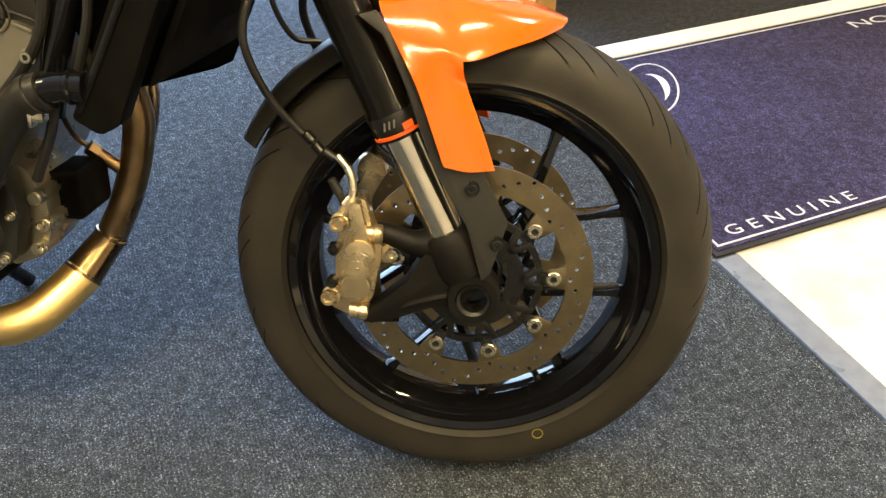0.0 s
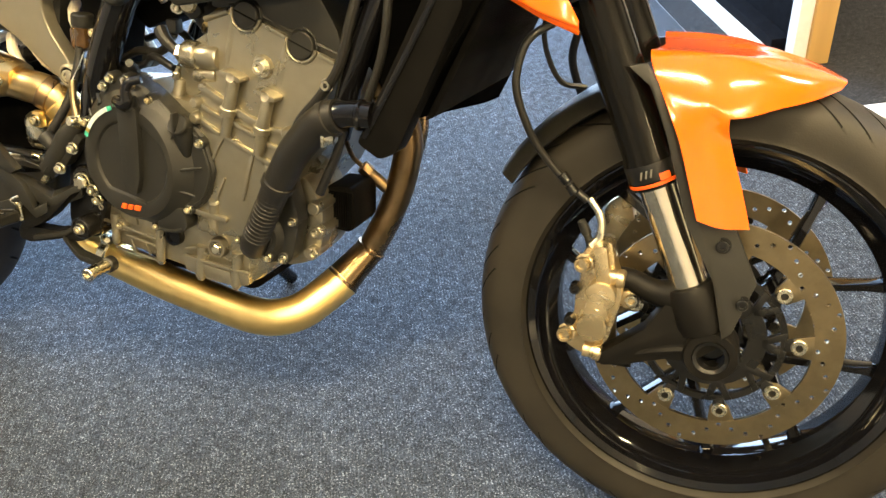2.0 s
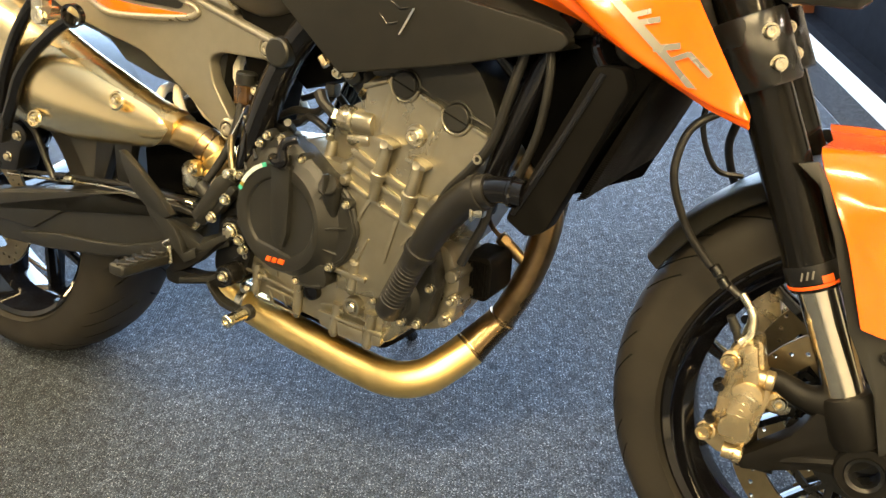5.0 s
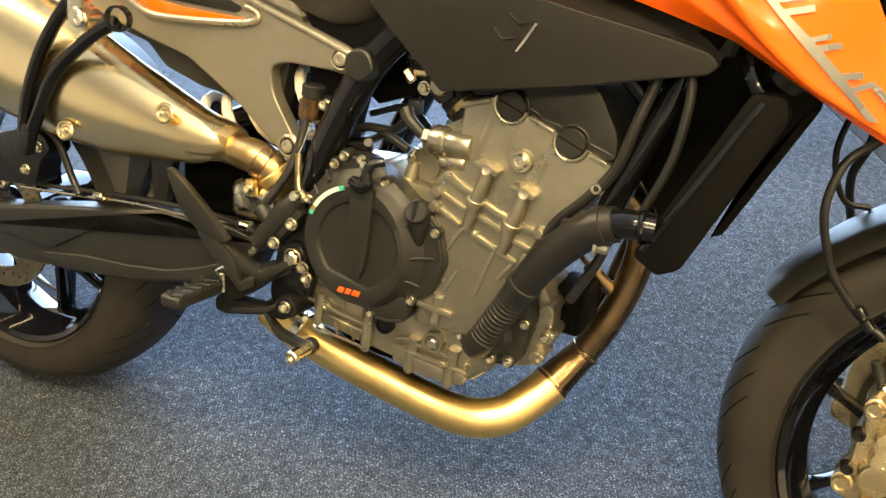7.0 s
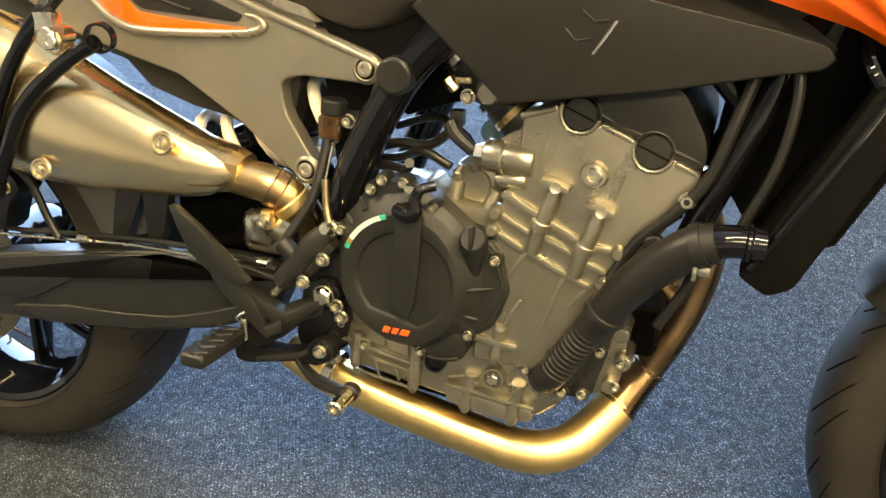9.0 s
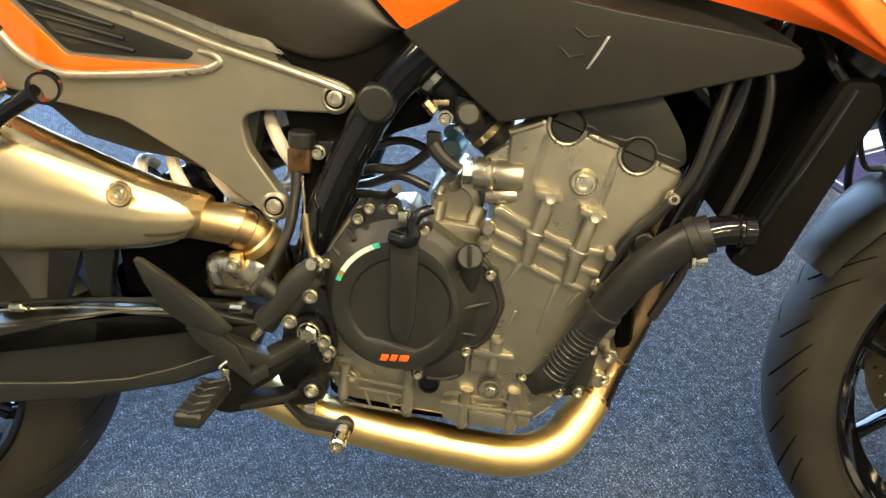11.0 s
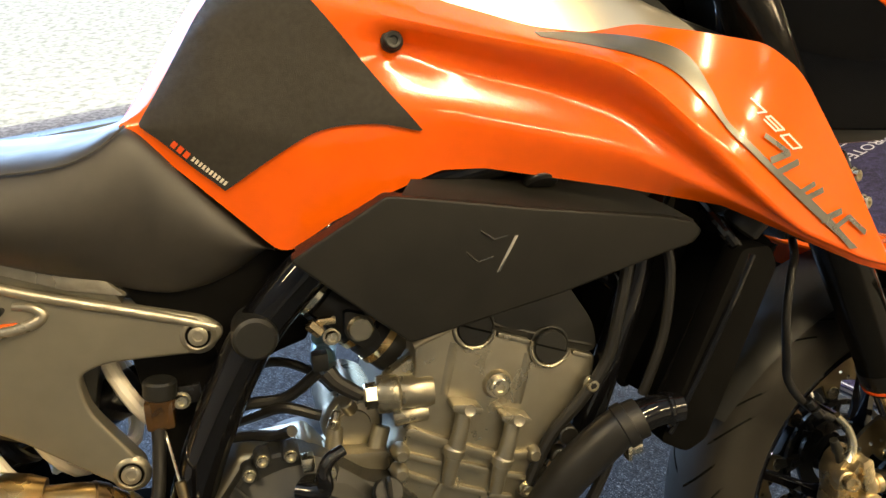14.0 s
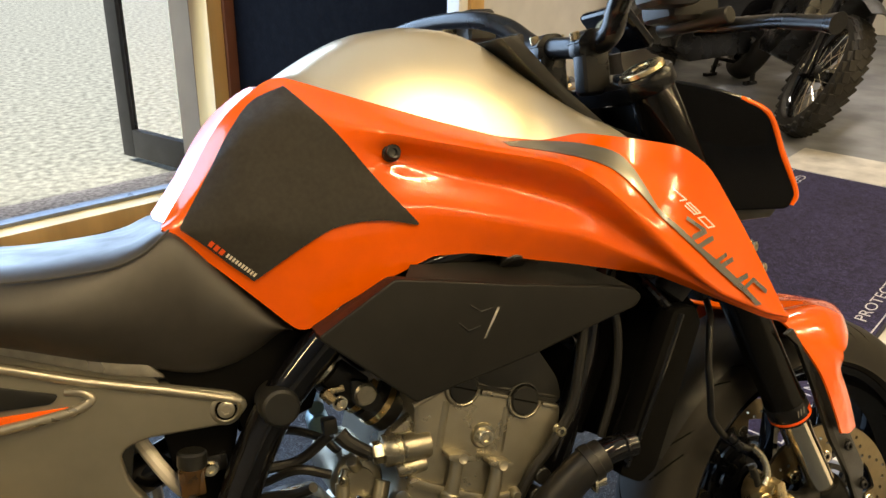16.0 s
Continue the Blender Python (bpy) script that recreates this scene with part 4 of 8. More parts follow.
# -- front mudguard --
def guard_arc(name, r, t0, t1, half, mat, parent, label, drop=0.012, thick=0.003):
    bm = bmesh.new()
    n, k = 26, 10
    vs = []
    for i in range(n + 1):
        a = radians(t0 + (t1 - t0) * i / n)
        taper = 1 - 0.30 * (1 - i / n) ** 3
        row = []
        for j in range(k + 1):
            s = 2 * j / k - 1
            rr = r - drop * abs(s) ** 2.5 - 0.011 * max(0, abs(s) - 0.8) * 5
            row.append(bm.verts.new((rr * math.sin(a), half * s * taper, rr * math.cos(a))))
        vs.append(row)
    for i in range(n):
        for j in range(k):
            bm.faces.new((vs[i][j], vs[i + 1][j], vs[i + 1][j + 1], vs[i][j + 1]))
    bmesh.ops.recalc_face_normals(bm, faces=bm.faces)
    bmesh.ops.solidify(bm, geom=bm.faces[:], thickness=thick)
    return part(name, at(bm, TURN @ Matrix.Translation(FRONT)), mat, parent, label, 50)


guard = guard_arc("front_mudguard", 0.324, -60, -12, 0.066, M_black_plastic, bike, "matt black rear half of the front mudguard")
for side in (-1, 1):
    m = TURN @ (RIGHT if side < 0 else FLIP)
    stay = part("stay", at(prism([(-0.124, 0.618), (-0.106, 0.622), (-0.084, 0.590), (-0.044, 0.572), (-0.022, 0.556), (0.006, 0.452), (0.036, 0.392), (0.018, 0.334), (0.008, 0.326), (-0.010, 0.392), (-0.046, 0.455), (-0.078, 0.548), (-0.100, 0.598)], -0.1235, -0.1155, 0.002), m @ Matrix(((1, 0, 0, 0), (0.28, 1, 0.10, -0.0455), (0, 0, 1, 0), (0, 0, 0, 1)))), M_black_plastic, guard, "black mudguard stay")
    for x, z in ((-0.006, 0.434), (0.024, 0.369)):
        shared("bolt", BOLT_BLACK, stay, m @ Matrix.Translation((x, -0.1690 + 0.10 * z + 0.28 * x, z)))

# orange blade: one sheet over the tyre that runs down both stays, with a short nose
TOP_ROWS = [[(-0.098, 0, 0.627), (-0.104, -0.060, 0.628), (-0.106, -0.108, 0.631), (-0.100, -0.127, 0.616)],
            [(-0.055, 0, 0.627), (-0.055, -0.060, 0.629), (-0.052, -0.108, 0.630), (-0.056, -0.135, 0.592)],
            [(-0.005, 0, 0.626), (-0.005, -0.060, 0.629), (-0.008, -0.104, 0.622), (-0.018, -0.137, 0.573)],
            [(0.046, 0, 0.619), (0.045, -0.050, 0.619), (0.040, -0.084, 0.607), (0.031, -0.104, 0.582)],
            [(0.076, 0, 0.611), (0.076, -0.034, 0.610), (0.072, -0.056, 0.601), (0.066, -0.068, 0.588)],
            [(0.100, 0, 0.602), (0.099, -0.016, 0.601), (0.096, -0.024, 0.598), (0.092, -0.030, 0.594)]]
LEG_ROWS = [[(-0.080, -0.140, 0.578), (-0.064, -0.145, 0.545), (-0.046, -0.147, 0.494), (-0.036, -0.146, 0.464)],
            [(-0.040, -0.142, 0.545), (-0.028, -0.141, 0.515), (-0.017, -0.139, 0.485), (-0.010, -0.137, 0.4560)],
            [(-0.013, -0.128, 0.545), (-0.002, -0.127, 0.515), (0.009, -0.125, 0.485), (0.019, -0.122, 0.4540)]]


def blade_bm(steps=7):
    rows = [spline(t + (LEG_ROWS[min(i, 2)][:1] if i < 3 else []), steps)[: 3 * steps + 1] for i, t in enumerate(TOP_ROWS)]
    cols = [spline([r[j] for r in rows], steps) for j in range(3 * steps + 1)]
    legs = [spline([TOP_ROWS[i][2], TOP_ROWS[i][3]] + LEG_ROWS[i], steps)[steps:] for i in range(3)]
    leg_cols = [spline([r[j] for r in legs], steps) for j in range(len(legs[0]))]
    bm = bmesh.new()
    top = [[bm.verts.new(p) for p in c] for c in cols]
    low = [top[-1][: 2 * steps + 1]] + [[bm.verts.new(p) for p in c] for c in leg_cols[1:]]
    for grid in (top, low):
        for a, b in zip(grid, grid[1:]):
            for i in range(len(a) - 1):
                bm.faces.new((a[i], b[i], b[i + 1], a[i + 1]))
    for v in top[0]:
        v.co.y = 0
    return bm


blade = mirrored(blade_bm())
bmesh.ops.recalc_face_normals(blade, faces=blade.faces)
bmesh.ops.solidify(blade, geom=blade.faces[:], thickness=0.003)
part("blade", at(blade, TURN), M_orange, guard, "glossy orange mudguard blade", 60)

# -- radiator --
rad_dir = Vector((0.085, 0, 0.185)).normalized()
rad_n = Vector((rad_dir.z, 0, -rad_dir.x))
rad_bm = prism([(-0.398, 0.512), (-0.378, 0.500), (-0.352, 0.512), (-0.268, 0.690), (-0.288, 0.708), (-0.316, 0.700)], -0.150, 0.188, 0.003)
for v in rad_bm.verts:
    if v.co.z < 0.56:
        v.co.z += 0.016 - 0.12 * v.co.y
radiator = part("radiator", rad_bm, M_core, bike, "black finned radiator core")
for side in (-1, 1):
    ys = (-0.182, -0.150) if side < 0 else (0.188, 0.215)
    part("side_tank", prism(round_poly([(-0.408, 0.516), (-0.380, 0.499), (-0.358, 0.510), (-0.284, 0.676), (-0.292, 0.697), (-0.322, 0.697)], 0.007), *ys, 0.004, 2), M_shroud, radiator, "black radiator end shroud")
fins = bmesh.new()
for k in range(56):
    f = 0.20 + 0.77 * k / 55
    p = Vector((-0.352, 0, 0.512)).lerp(Vector((-0.268, 0, 0.690)), f)
    q = bmesh.ops.create_cube(fins, size=1)["verts"]
    bmesh.ops.transform(fins, matrix=Matrix.Translation(p + rad_n * 0.004) @ Matrix.Rotation(-0.43, 4, "Y") @ Matrix.Diagonal((0.012, 0.296, 0.0011, 1)), verts=q)
tagged(part("fin_pack", fins, M_shroud, radiator, "thin black cooling fins"), kind="stuff")
# Added black block that darkens the gap between radiator and engine.
part("radiator_gap_filler", prism(round_poly([(-0.448, 0.600), (-0.436, 0.700), (-0.400, 0.765), (-0.320, 0.785), (-0.296, 0.730), (-0.360, 0.560), (-0.398, 0.528)], 0.01), -0.085, 0.085, 0.006), M_core, radiator, "flat black filler in the dark gap behind the radiator")
# Gloss bead added to draw the shroud edge's bright highlight line.
part("highlight_bead", tube([(-0.312, -0.1815, 0.690), (-0.338, -0.1825, 0.637), (-0.377, -0.1825, 0.562), (-0.398, -0.1815, 0.524)], 0.0042, 10), M_black_gloss, radiator, "gloss black bead added for the highlight along the shroud edge")
part("filler_neck", rod((-0.300, -0.14, 0.705), (-0.278, -0.15, 0.735), 0.020), M_black_plastic, radiator)
part("bracket", tube([(-0.315, -0.165, 0.690), (-0.330, -0.16, 0.712), (-0.338, -0.13, 0.735)], 0.006, 10), M_black_gloss, radiator)

# -- frame --
frame_ob = part("frame", tube([(-0.66, -0.112, 0.772), (-0.705, -0.112, 0.726), (-0.772, -0.108, 0.656), (-0.825, -0.104, 0.560), (-0.856, -0.10, 0.47), (-0.868, -0.098, 0.38)], 0.0215, 20), M_black_gloss, bike, "gloss black tubular steel frame")
part("frame_tube", tube([(-0.66, 0.112, 0.772), (-0.772, 0.108, 0.656), (-0.856, 0.10, 0.47), (-0.868, 0.098, 0.38)], 0.0215, 20), M_black_gloss, frame_ob)
for side in (-1, 1):
    part("frame_tube", tube([(-0.66, 0.112 * side, 0.772), (-0.52, 0.125 * side, 0.80), (-0.36, 0.07 * side, 0.835), (-0.262, 0.02 * side, 0.850)], 0.019, 16), M_black_gloss, frame_ob)
    part("frame_tube", tube([(-0.290, 0.05 * side, 0.80), (-0.378, 0.112 * side, 0.735), (-0.404, 0.126 * side, 0.670), (-0.436, 0.128 * side, 0.585), (-0.462, 0.12 * side, 0.505)], 0.0150, 14), M_black_gloss, frame_ob)
    part("frame_tube", tube([(-0.425, 0.122 * side, 0.665), (-0.50, 0.13 * side, 0.735), (-0.60, 0.125 * side, 0.78)], 0.0115, 12), M_black_gloss, frame_ob)
part("steering_head", rod((-0.232, 0, 0.70), (-0.322, 0, 0.90), 0.036, segs=28), M_black_satin, frame_ob)
part("end_cap", turned([(0, 0.012), (0.0165, 0.0115), (0.0195, 0.009), (0.0208, 0.003), (0.0208, -0.03), (0, -0.03)], (-0.772, -0.126, 0.661), (0, -1, 0), 36), M_black_plastic, frame_ob, "round matt black end cap")
part("gusset", prism([(-0.742, 0.688), (-0.700, 0.640), (-0.660, 0.640), (-0.650, 0.655), (-0.700, 0.720)], -0.095, -0.085, 0.003), M_black_gloss, frame_ob)
part("hanger_plate", prism(round_poly([(-0.846, 0.455), (-0.828, 0.440), (-0.826, 0.370), (-0.842, 0.315), (-0.880, 0.306), (-0.900, 0.330), (-0.888, 0.400), (-0.880, 0.450)], 0.012), -0.128, -0.092, 0.004), M_black_satin, frame_ob)
for z in (0.640,):
    shared("bolt", BOLT_M, frame_ob, Matrix.Translation((-0.702, -0.096, z)))

# -- engine --
engine = part("engine", prism([(-0.630, 0.640), (-0.600, 0.652), (-0.452, 0.596), (-0.455, 0.578), (-0.492, 0.512), (-0.553, 0.402), (-0.598, 0.352), (-0.672, 0.352), (-0.668, 0.410), (-0.655, 0.520), (-0.636, 0.580)], -0.136, 0.130, 0.006, 3), M_cast, bike, "grey cast twin-cylinder engine block")
part("sump_wall", prism([(-0.8281, 0.3575), (-0.8213, 0.3061), (-0.7444, 0.2950), (-0.6974, 0.2879), (-0.6753, 0.2766), (-0.6143, 0.2725), (-0.6004, 0.2943), (-0.606, 0.371)], -0.1195, 0.06, 0.004), M_cast, engine)
part("crankcase", prism([(-0.700, 0.500), (-0.640, 0.480), (-0.560, 0.395), (-0.548, 0.345), (-0.570, 0.305), (-0.596, 0.282), (-0.700, 0.284), (-0.768, 0.294), (-0.836, 0.318), (-0.846, 0.380), (-0.845, 0.470), (-0.735, 0.480)], -0.118, 0.02, 0.010, 3), M_cast, engine)
part("generator_cover", turned([(0, 0.030), (0.060, 0.028), (0.072, 0.020), (0.078, 0.0), (0.078, -0.11)], (-0.735, 0.130, 0.385), (0, 1, 0), 40), M_black_plastic, engine, "black cover on the far side of the engine")
part("crankcase_shoulder", prism([(-0.700, 0.500), (-0.720, 0.450), (-0.845, 0.450), (-0.845, 0.480), (-0.800, 0.545), (-0.735, 0.548)], -0.118, -0.060, 0.008, 3), M_cast, engine)
def cast_beam(name, pts, w, y0, y1=-0.125, bevel=0.0014, mat=None, parent=None):
    """A raised cast ledge of width w along points (x, z), its face at y0."""
    p = [Vector(q) for q in pts]
    nrm = []
    for k in range(len(p)):
        d = (p[min(k + 1, len(p) - 1)] - p[max(k - 1, 0)]).normalized()
        nrm.append(Vector((-d.y, d.x)) * w / 2)
    e0, e1 = (p[0] - p[1]).normalized() * w * 0.3, (p[-1] - p[-2]).normalized() * w * 0.3
    poly = [tuple(a + n) for a, n in zip(p, nrm)] + [tuple(p[-1] + nrm[-1] * 0.5 + e1), tuple(p[-1] - nrm[-1] * 0.5 + e1)]
    poly += [tuple(a - n) for a, n in reversed(list(zip(p, nrm)))] + [tuple(p[0] - nrm[0] * 0.5 + e0), tuple(p[0] + nrm[0] * 0.5 + e0)]
    return part(name, prism(poly, y0, y1, bevel, 2), mat or M_cast, parent or engine)


def cast_tower(name, p, q, r, y, foot=0.6):
    """A half-sunk screw tower from p up to q (x, z), thicker at its top."""
    (x0, z0), (x1, z1) = p, q
    part(name, tube([(x0, y, z0), (x0 + (x1 - x0) * 0.12, y - 0.001, z0 + (z1 - z0) * 0.12), (x0 + (x1 - x0) * 0.5, y, z0 + (z1 - z0) * 0.5), (x1, y, z1)], [r * foot, r * 0.92, r * 0.95, r], 16, 4), M_cast, engine)


part("sump", prism([(-0.823, 0.372), (-0.822, 0.312), (-0.797, 0.304), (-0.745, 0.296), (-0.703, 0.289), (-0.6795, 0.281), (-0.629, 0.2755), (-0.606, 0.278), (-0.5965, 0.290), (-0.590, 0.312), (-0.5735, 0.327), (-0.580, 0.400), (-0.700, 0.420), (-0.800, 0.420)], -0.1185, 0.10, 0.004, 2), M_cast, engine)
# joint ledges, the lower one stepping down to the deep part of the sump
cast_beam("gasket_rail", [(-0.836, 0.341), (-0.795, 0.3335), (-0.752, 0.3255), (-0.738, 0.3230)], 0.0047, -0.1275)
cast_beam("gasket_rail", [(-0.800, 0.3215), (-0.752, 0.3135), (-0.742, 0.3120)], 0.0043, -0.1255)
cast_beam("gasket_rail", [(-0.703, 0.3085), (-0.660, 0.3045), (-0.599, 0.2985)], 0.0043, -0.1300)
cast_beam("gasket_rail", [(-0.700, 0.3185), (-0.683, 0.3230), (-0.664, 0.3155)], 0.0036, -0.1280)
cast_beam("gasket_rail", [(-0.640, 0.3165), (-0.626, 0.3130), (-0.612, 0.3185)], 0.0036, -0.1280)
cast_beam("gasket_rail", [(-0.823, 0.3010), (-0.790, 0.2965), (-0.745, 0.2905)], 0.0043, -0.1235)
part("sump_wall", prism(round_poly([(-0.704, 0.305), (-0.684, 0.308), (-0.683, 0.283), (-0.702, 0.287)], 0.003), -0.1275, -0.110, 0.002), M_cast, engine)
part("sump_wall", prism(round_poly([(-0.672, 0.301), (-0.628, 0.296), (-0.629, 0.2765), (-0.670, 0.2795)], 0.003), -0.1285, -0.110, 0.003), M_cast, engine)
part("sump_wall", prism(round_poly([(-0.615, 0.296), (-0.599, 0.294), (-0.600, 0.281), (-0.613, 0.279)], 0.003), -0.1280, -0.110, 0.002), M_cast, engine)
part("sump_wall", prism([(-0.812, 0.372), (-0.786, 0.372), (-0.782, 0.338), (-0.806, 0.342)], -0.1225, -0.112, 0.002), M_cast, engine)
part("sump_wall", prism([(-0.778, 0.356), (-0.754, 0.350), (-0.752, 0.330), (-0.776, 0.334)], -0.1225, -0.112, 0.002), M_cast, engine)
for x in (-0.795, -0.770):
    cast_beam("web", [(x, 0.316), (x + 0.006, 0.298)], 0.0028, -0.1225)
for p, q, r in (((-0.8222, 0.305), (-0.8185, 0.352), 0.0068), ((-0.7465, 0.287), (-0.7410, 0.350), 0.0076), ((-0.6810, 0.275), (-0.6738, 0.326), 0.0080), ((-0.6242, 0.271), (-0.6178, 0.325), 0.0080)):
    cast_tower("bolt_tower", p, q, r, -0.1225)
part("boss", turned([(0, 0.003), (0.0085, 0.003), (0.0098, 0.001), (0.0105, -0.012)], (-0.8085, -0.1235, 0.3370), (0, -1, 0), 24), M_cast, engine)
shared("bolt", BOLT_S, engine, Matrix.Translation((-0.8085, -0.1265, 0.3370)))
for x, z in ((-0.842, 0.373), (-0.838, 0.360)):
    shared("bolt", BOLT_S, engine, Matrix.Translation((x, -0.124, z)))
part("drain_boss", turned([(0, 0.0), (0.0095, 0.0), (0.0105, 0.004), (0.0130, 0.004), (0.0145, 0.001), (0.0150, -0.02)], (-0.6465, -0.1275, 0.3290), (0, -1, 0), 28), M_cast, engine)
shared("bolt", HEX_S, engine, Matrix.Translation((-0.6465, -0.1290, 0.3290)))
part("oil_window", turned([(0, 0.001), (0.0085, 0.001), (0.0095, 0.004), (0.0120, 0.004), (0.0130, 0.0), (0.0130, -0.02)], (-0.7182, -0.1255, 0.3332), (0, -1, 0), 28), M_black_gloss, engine, "round dark oil sight glass")
# cylinder ribs, screw pillars and bosses
def rib(name, pts, r, y=-0.139):
    part(name, tube([(x, y, z) for x, z in pts], r, 10), M_cast, engine)


# the upper joint: a stout ledge that swells round the screw pillars
cast_beam("joint_ledge", [(-0.6435, 0.5515), (-0.6250, 0.5410), (-0.6030, 0.5300)], 0.0105, -0.1425, bevel=0.0026)
cast_beam("joint_ledge", [(-0.6000, 0.5285), (-0.5820, 0.5195), (-0.5645, 0.5125)], 0.0100, -0.1425, bevel=0.0026)
cast_beam("joint_ledge", [(-0.5600, 0.5105), (-0.5400, 0.5060), (-0.5240, 0.5055)], 0.0085, -0.1415, bevel=0.0022)
# the two thinner ledges below it
for pts, w in (([(-0.6510, 0.5295), (-0.6165, 0.5130)], 0.0066), ([(-0.6012, 0.5105), (-0.5705, 0.4965)], 0.0066), ([(-0.5520, 0.4880), (-0.5330, 0.4820)], 0.0062),
               ([(-0.6535, 0.5100), (-0.6224, 0.4930)], 0.0066), ([(-0.6131, 0.4900), (-0.5744, 0.4728)], 0.0066), ([(-0.5685, 0.4697), (-0.5475, 0.4625)], 0.0060)):
    cast_beam("ledge", pts, w, -0.1410, bevel=0.0018)
# bays under the ledges: slim webs that frame sunk panels
for pts, w in (([(-0.6165, 0.4900), (-0.6260, 0.4760), (-0.6350, 0.4590)], 0.0046), ([(-0.5745, 0.4720), (-0.5800, 0.4560), (-0.5940, 0.4080)], 0.0050), ([(-0.5480, 0.4630), (-0.5660, 0.4380)], 0.0044), ([(-0.6200, 0.4335), (-0.6280, 0.4180), (-0.6355, 0.4005)], 0.0036)):
    cast_beam("web", pts, w, -0.1392, bevel=0.0014)
cast_beam("web", [(-0.6720, 0.3835), (-0.6480, 0.3800), (-0.6220, 0.3765)], 0.0080, -0.1415, bevel=0.0022)
cast_tower("bolt_tower", (-0.6450, 0.352), (-0.6400, 0.398), 0.0085, -0.1335)
part("tower_cap", turned([(0, 0.004), (0.006, 0.004), (0.0085, 0.001), (0.009, -0.008)], (-0.6398, -0.1350, 0.3990), (0.1, -0.5, 0.86), 20), M_cast, engine)
cast_beam("edge_flange", [(-0.4580, 0.5930), (-0.4840, 0.5460), (-0.5140, 0.4900), (-0.5560, 0.4240)], 0.0060, -0.1345, bevel=0.0018)
# soft flutes above the joint
for x, z, L, r in ((-0.600, 0.606, 0.052, 0.0085), (-0.566, 0.618, 0.040, 0.0070), (-0.528, 0.584, 0.052, 0.0085), (-0.497, 0.574, 0.046, 0.0070)):
    d = Vector((0.26, 0.965))
    part("flute", tube([(x - d.x * L / 2, -0.1285, z - d.y * L / 2), (x, -0.1285, z), (x + d.x * L / 2, -0.1285, z + d.y * L / 2)], [r, r * 1.05, r], 20, 6), M_cast, engine)
rib("rib", [(-0.632, 0.634), (-0.598, 0.645)], 0.0036, -0.136)
cast_beam("joint_lip", [(-0.5500, 0.6325), (-0.5220, 0.6210)], 0.0050, -0.1390)
cast_beam("joint_lip", [(-0.4760, 0.6030), (-0.4585, 0.5955)], 0.0050, -0.1390)
for x, z in ((-0.589, 0.569), (-0.542, 0.550)):
    part("screw_pillar", tube([(x, -0.1445, z + 0.001), (x - 0.007, -0.1455, z - 0.025), (x - 0.0155, -0.1445, z - 0.050)], [0.0074, 0.0080, 0.0088], 18), M_cast, engine)
    part("pillar_collar", turned([(0.0085, -0.006), (0.0108, -0.004), (0.0112, 0.003), (0.0085, 0.006)], (x - 0.0135, -0.1435, z - 0.043), (0.28, 0, 0.96), 20), M_cast, engine)
    part("pillar_foot", tube([(x - 0.0150, -0.1425, z - 0.050), (x - 0.0215, -0.1420, z - 0.076)], [0.0080, 0.0066], 16), M_cast, engine)
    part("pillar_cap", prism(round_poly([(x - 0.0150, z + 0.0090), (x - 0.002, z + 0.0075), (x + 0.0145, z + 0.0005), (x + 0.0140, z - 0.0050), (x - 0.002, z - 0.0035), (x - 0.0150, z + 0.0030)], 0.004), -0.1565, -0.134, 0.0022), M_cast, engine)
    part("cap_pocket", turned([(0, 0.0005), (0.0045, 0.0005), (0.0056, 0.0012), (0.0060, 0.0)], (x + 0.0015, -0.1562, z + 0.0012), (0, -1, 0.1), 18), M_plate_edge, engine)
for x, z in ((-0.5215, 0.5050), (-0.6525, 0.5300), (-0.6550, 0.5105)):
    part("boss", turned([(0, 0.006), (0.005, 0.006), (0.008, 0.002), (0.009, -0.01)], (x, -0.140, z), (0, -1, 0), 16), M_cast, engine)
part("boss", turned([(0.0, 0.0015), (0.0095, 0.0015), (0.0112, 0.0034), (0.0130, 0.0034), (0.0150, -0.001), (0.0150, -0.01)], (-0.554, -0.137, 0.583), (0, -1, 0), 28), M_cast, engine)
shared("bolt", BOLT_L, engine, Matrix.Translation((-0.554, -0.141, 0.583)))
# head cover
cover = part("head_cover", prism(round_poly([(-0.628, 0.648), (-0.600, 0.690), (-0.540, 0.706), (-0.478, 0.672), (-0.452, 0.628), (-0.449, 0.600), (-0.470, 0.598), (-0.600, 0.648)], 0.012), -0.1325, 0.124, 0.006, 2), M_black_plastic, engine, "matt black cylinder head cover")
for x, z in ((-0.573, 0.6425), (-0.4995, 0.6125)):
    part("half_moon_plug", turned([(0, 0.003), (0.0155, 0.003), (0.0168, 0.0015), (0.0170, -0.02)], (x, -0.1375, z), (0, -1, 0), 32), M_black_plastic, cover)
    part("plug_rim", tube([(x + 0.0195 * math.cos(radians(a)), -0.1375, z + 0.0195 * math.sin(radians(a))) for a in range(154, 347, 8)], 0.0024, 8, 2), M_cast, cover)
    part("plug_collar", tube([(x + 0.0188 * math.cos(radians(a)), -0.1340, z + 0.0188 * math.sin(radians(a))) for a in range(-14, 156, 8)], 0.0016, 8, 2), M_black_plastic, cover)
    part("plug_line", tube([(x - 0.015, -0.1405, z + 0.006), (x + 0.015, -0.1405, z - 0.006)], 0.0010, 6), M_shroud, cover)
part("gasket", tube([(-0.615, -0.128, 0.655), (-0.571, -0.134, 0.648), (-0.535, -0.130, 0.634), (-0.497, -0.134, 0.621), (-0.452, -0.130, 0.604)], 0.0024, 8), M_black_plastic, cover)
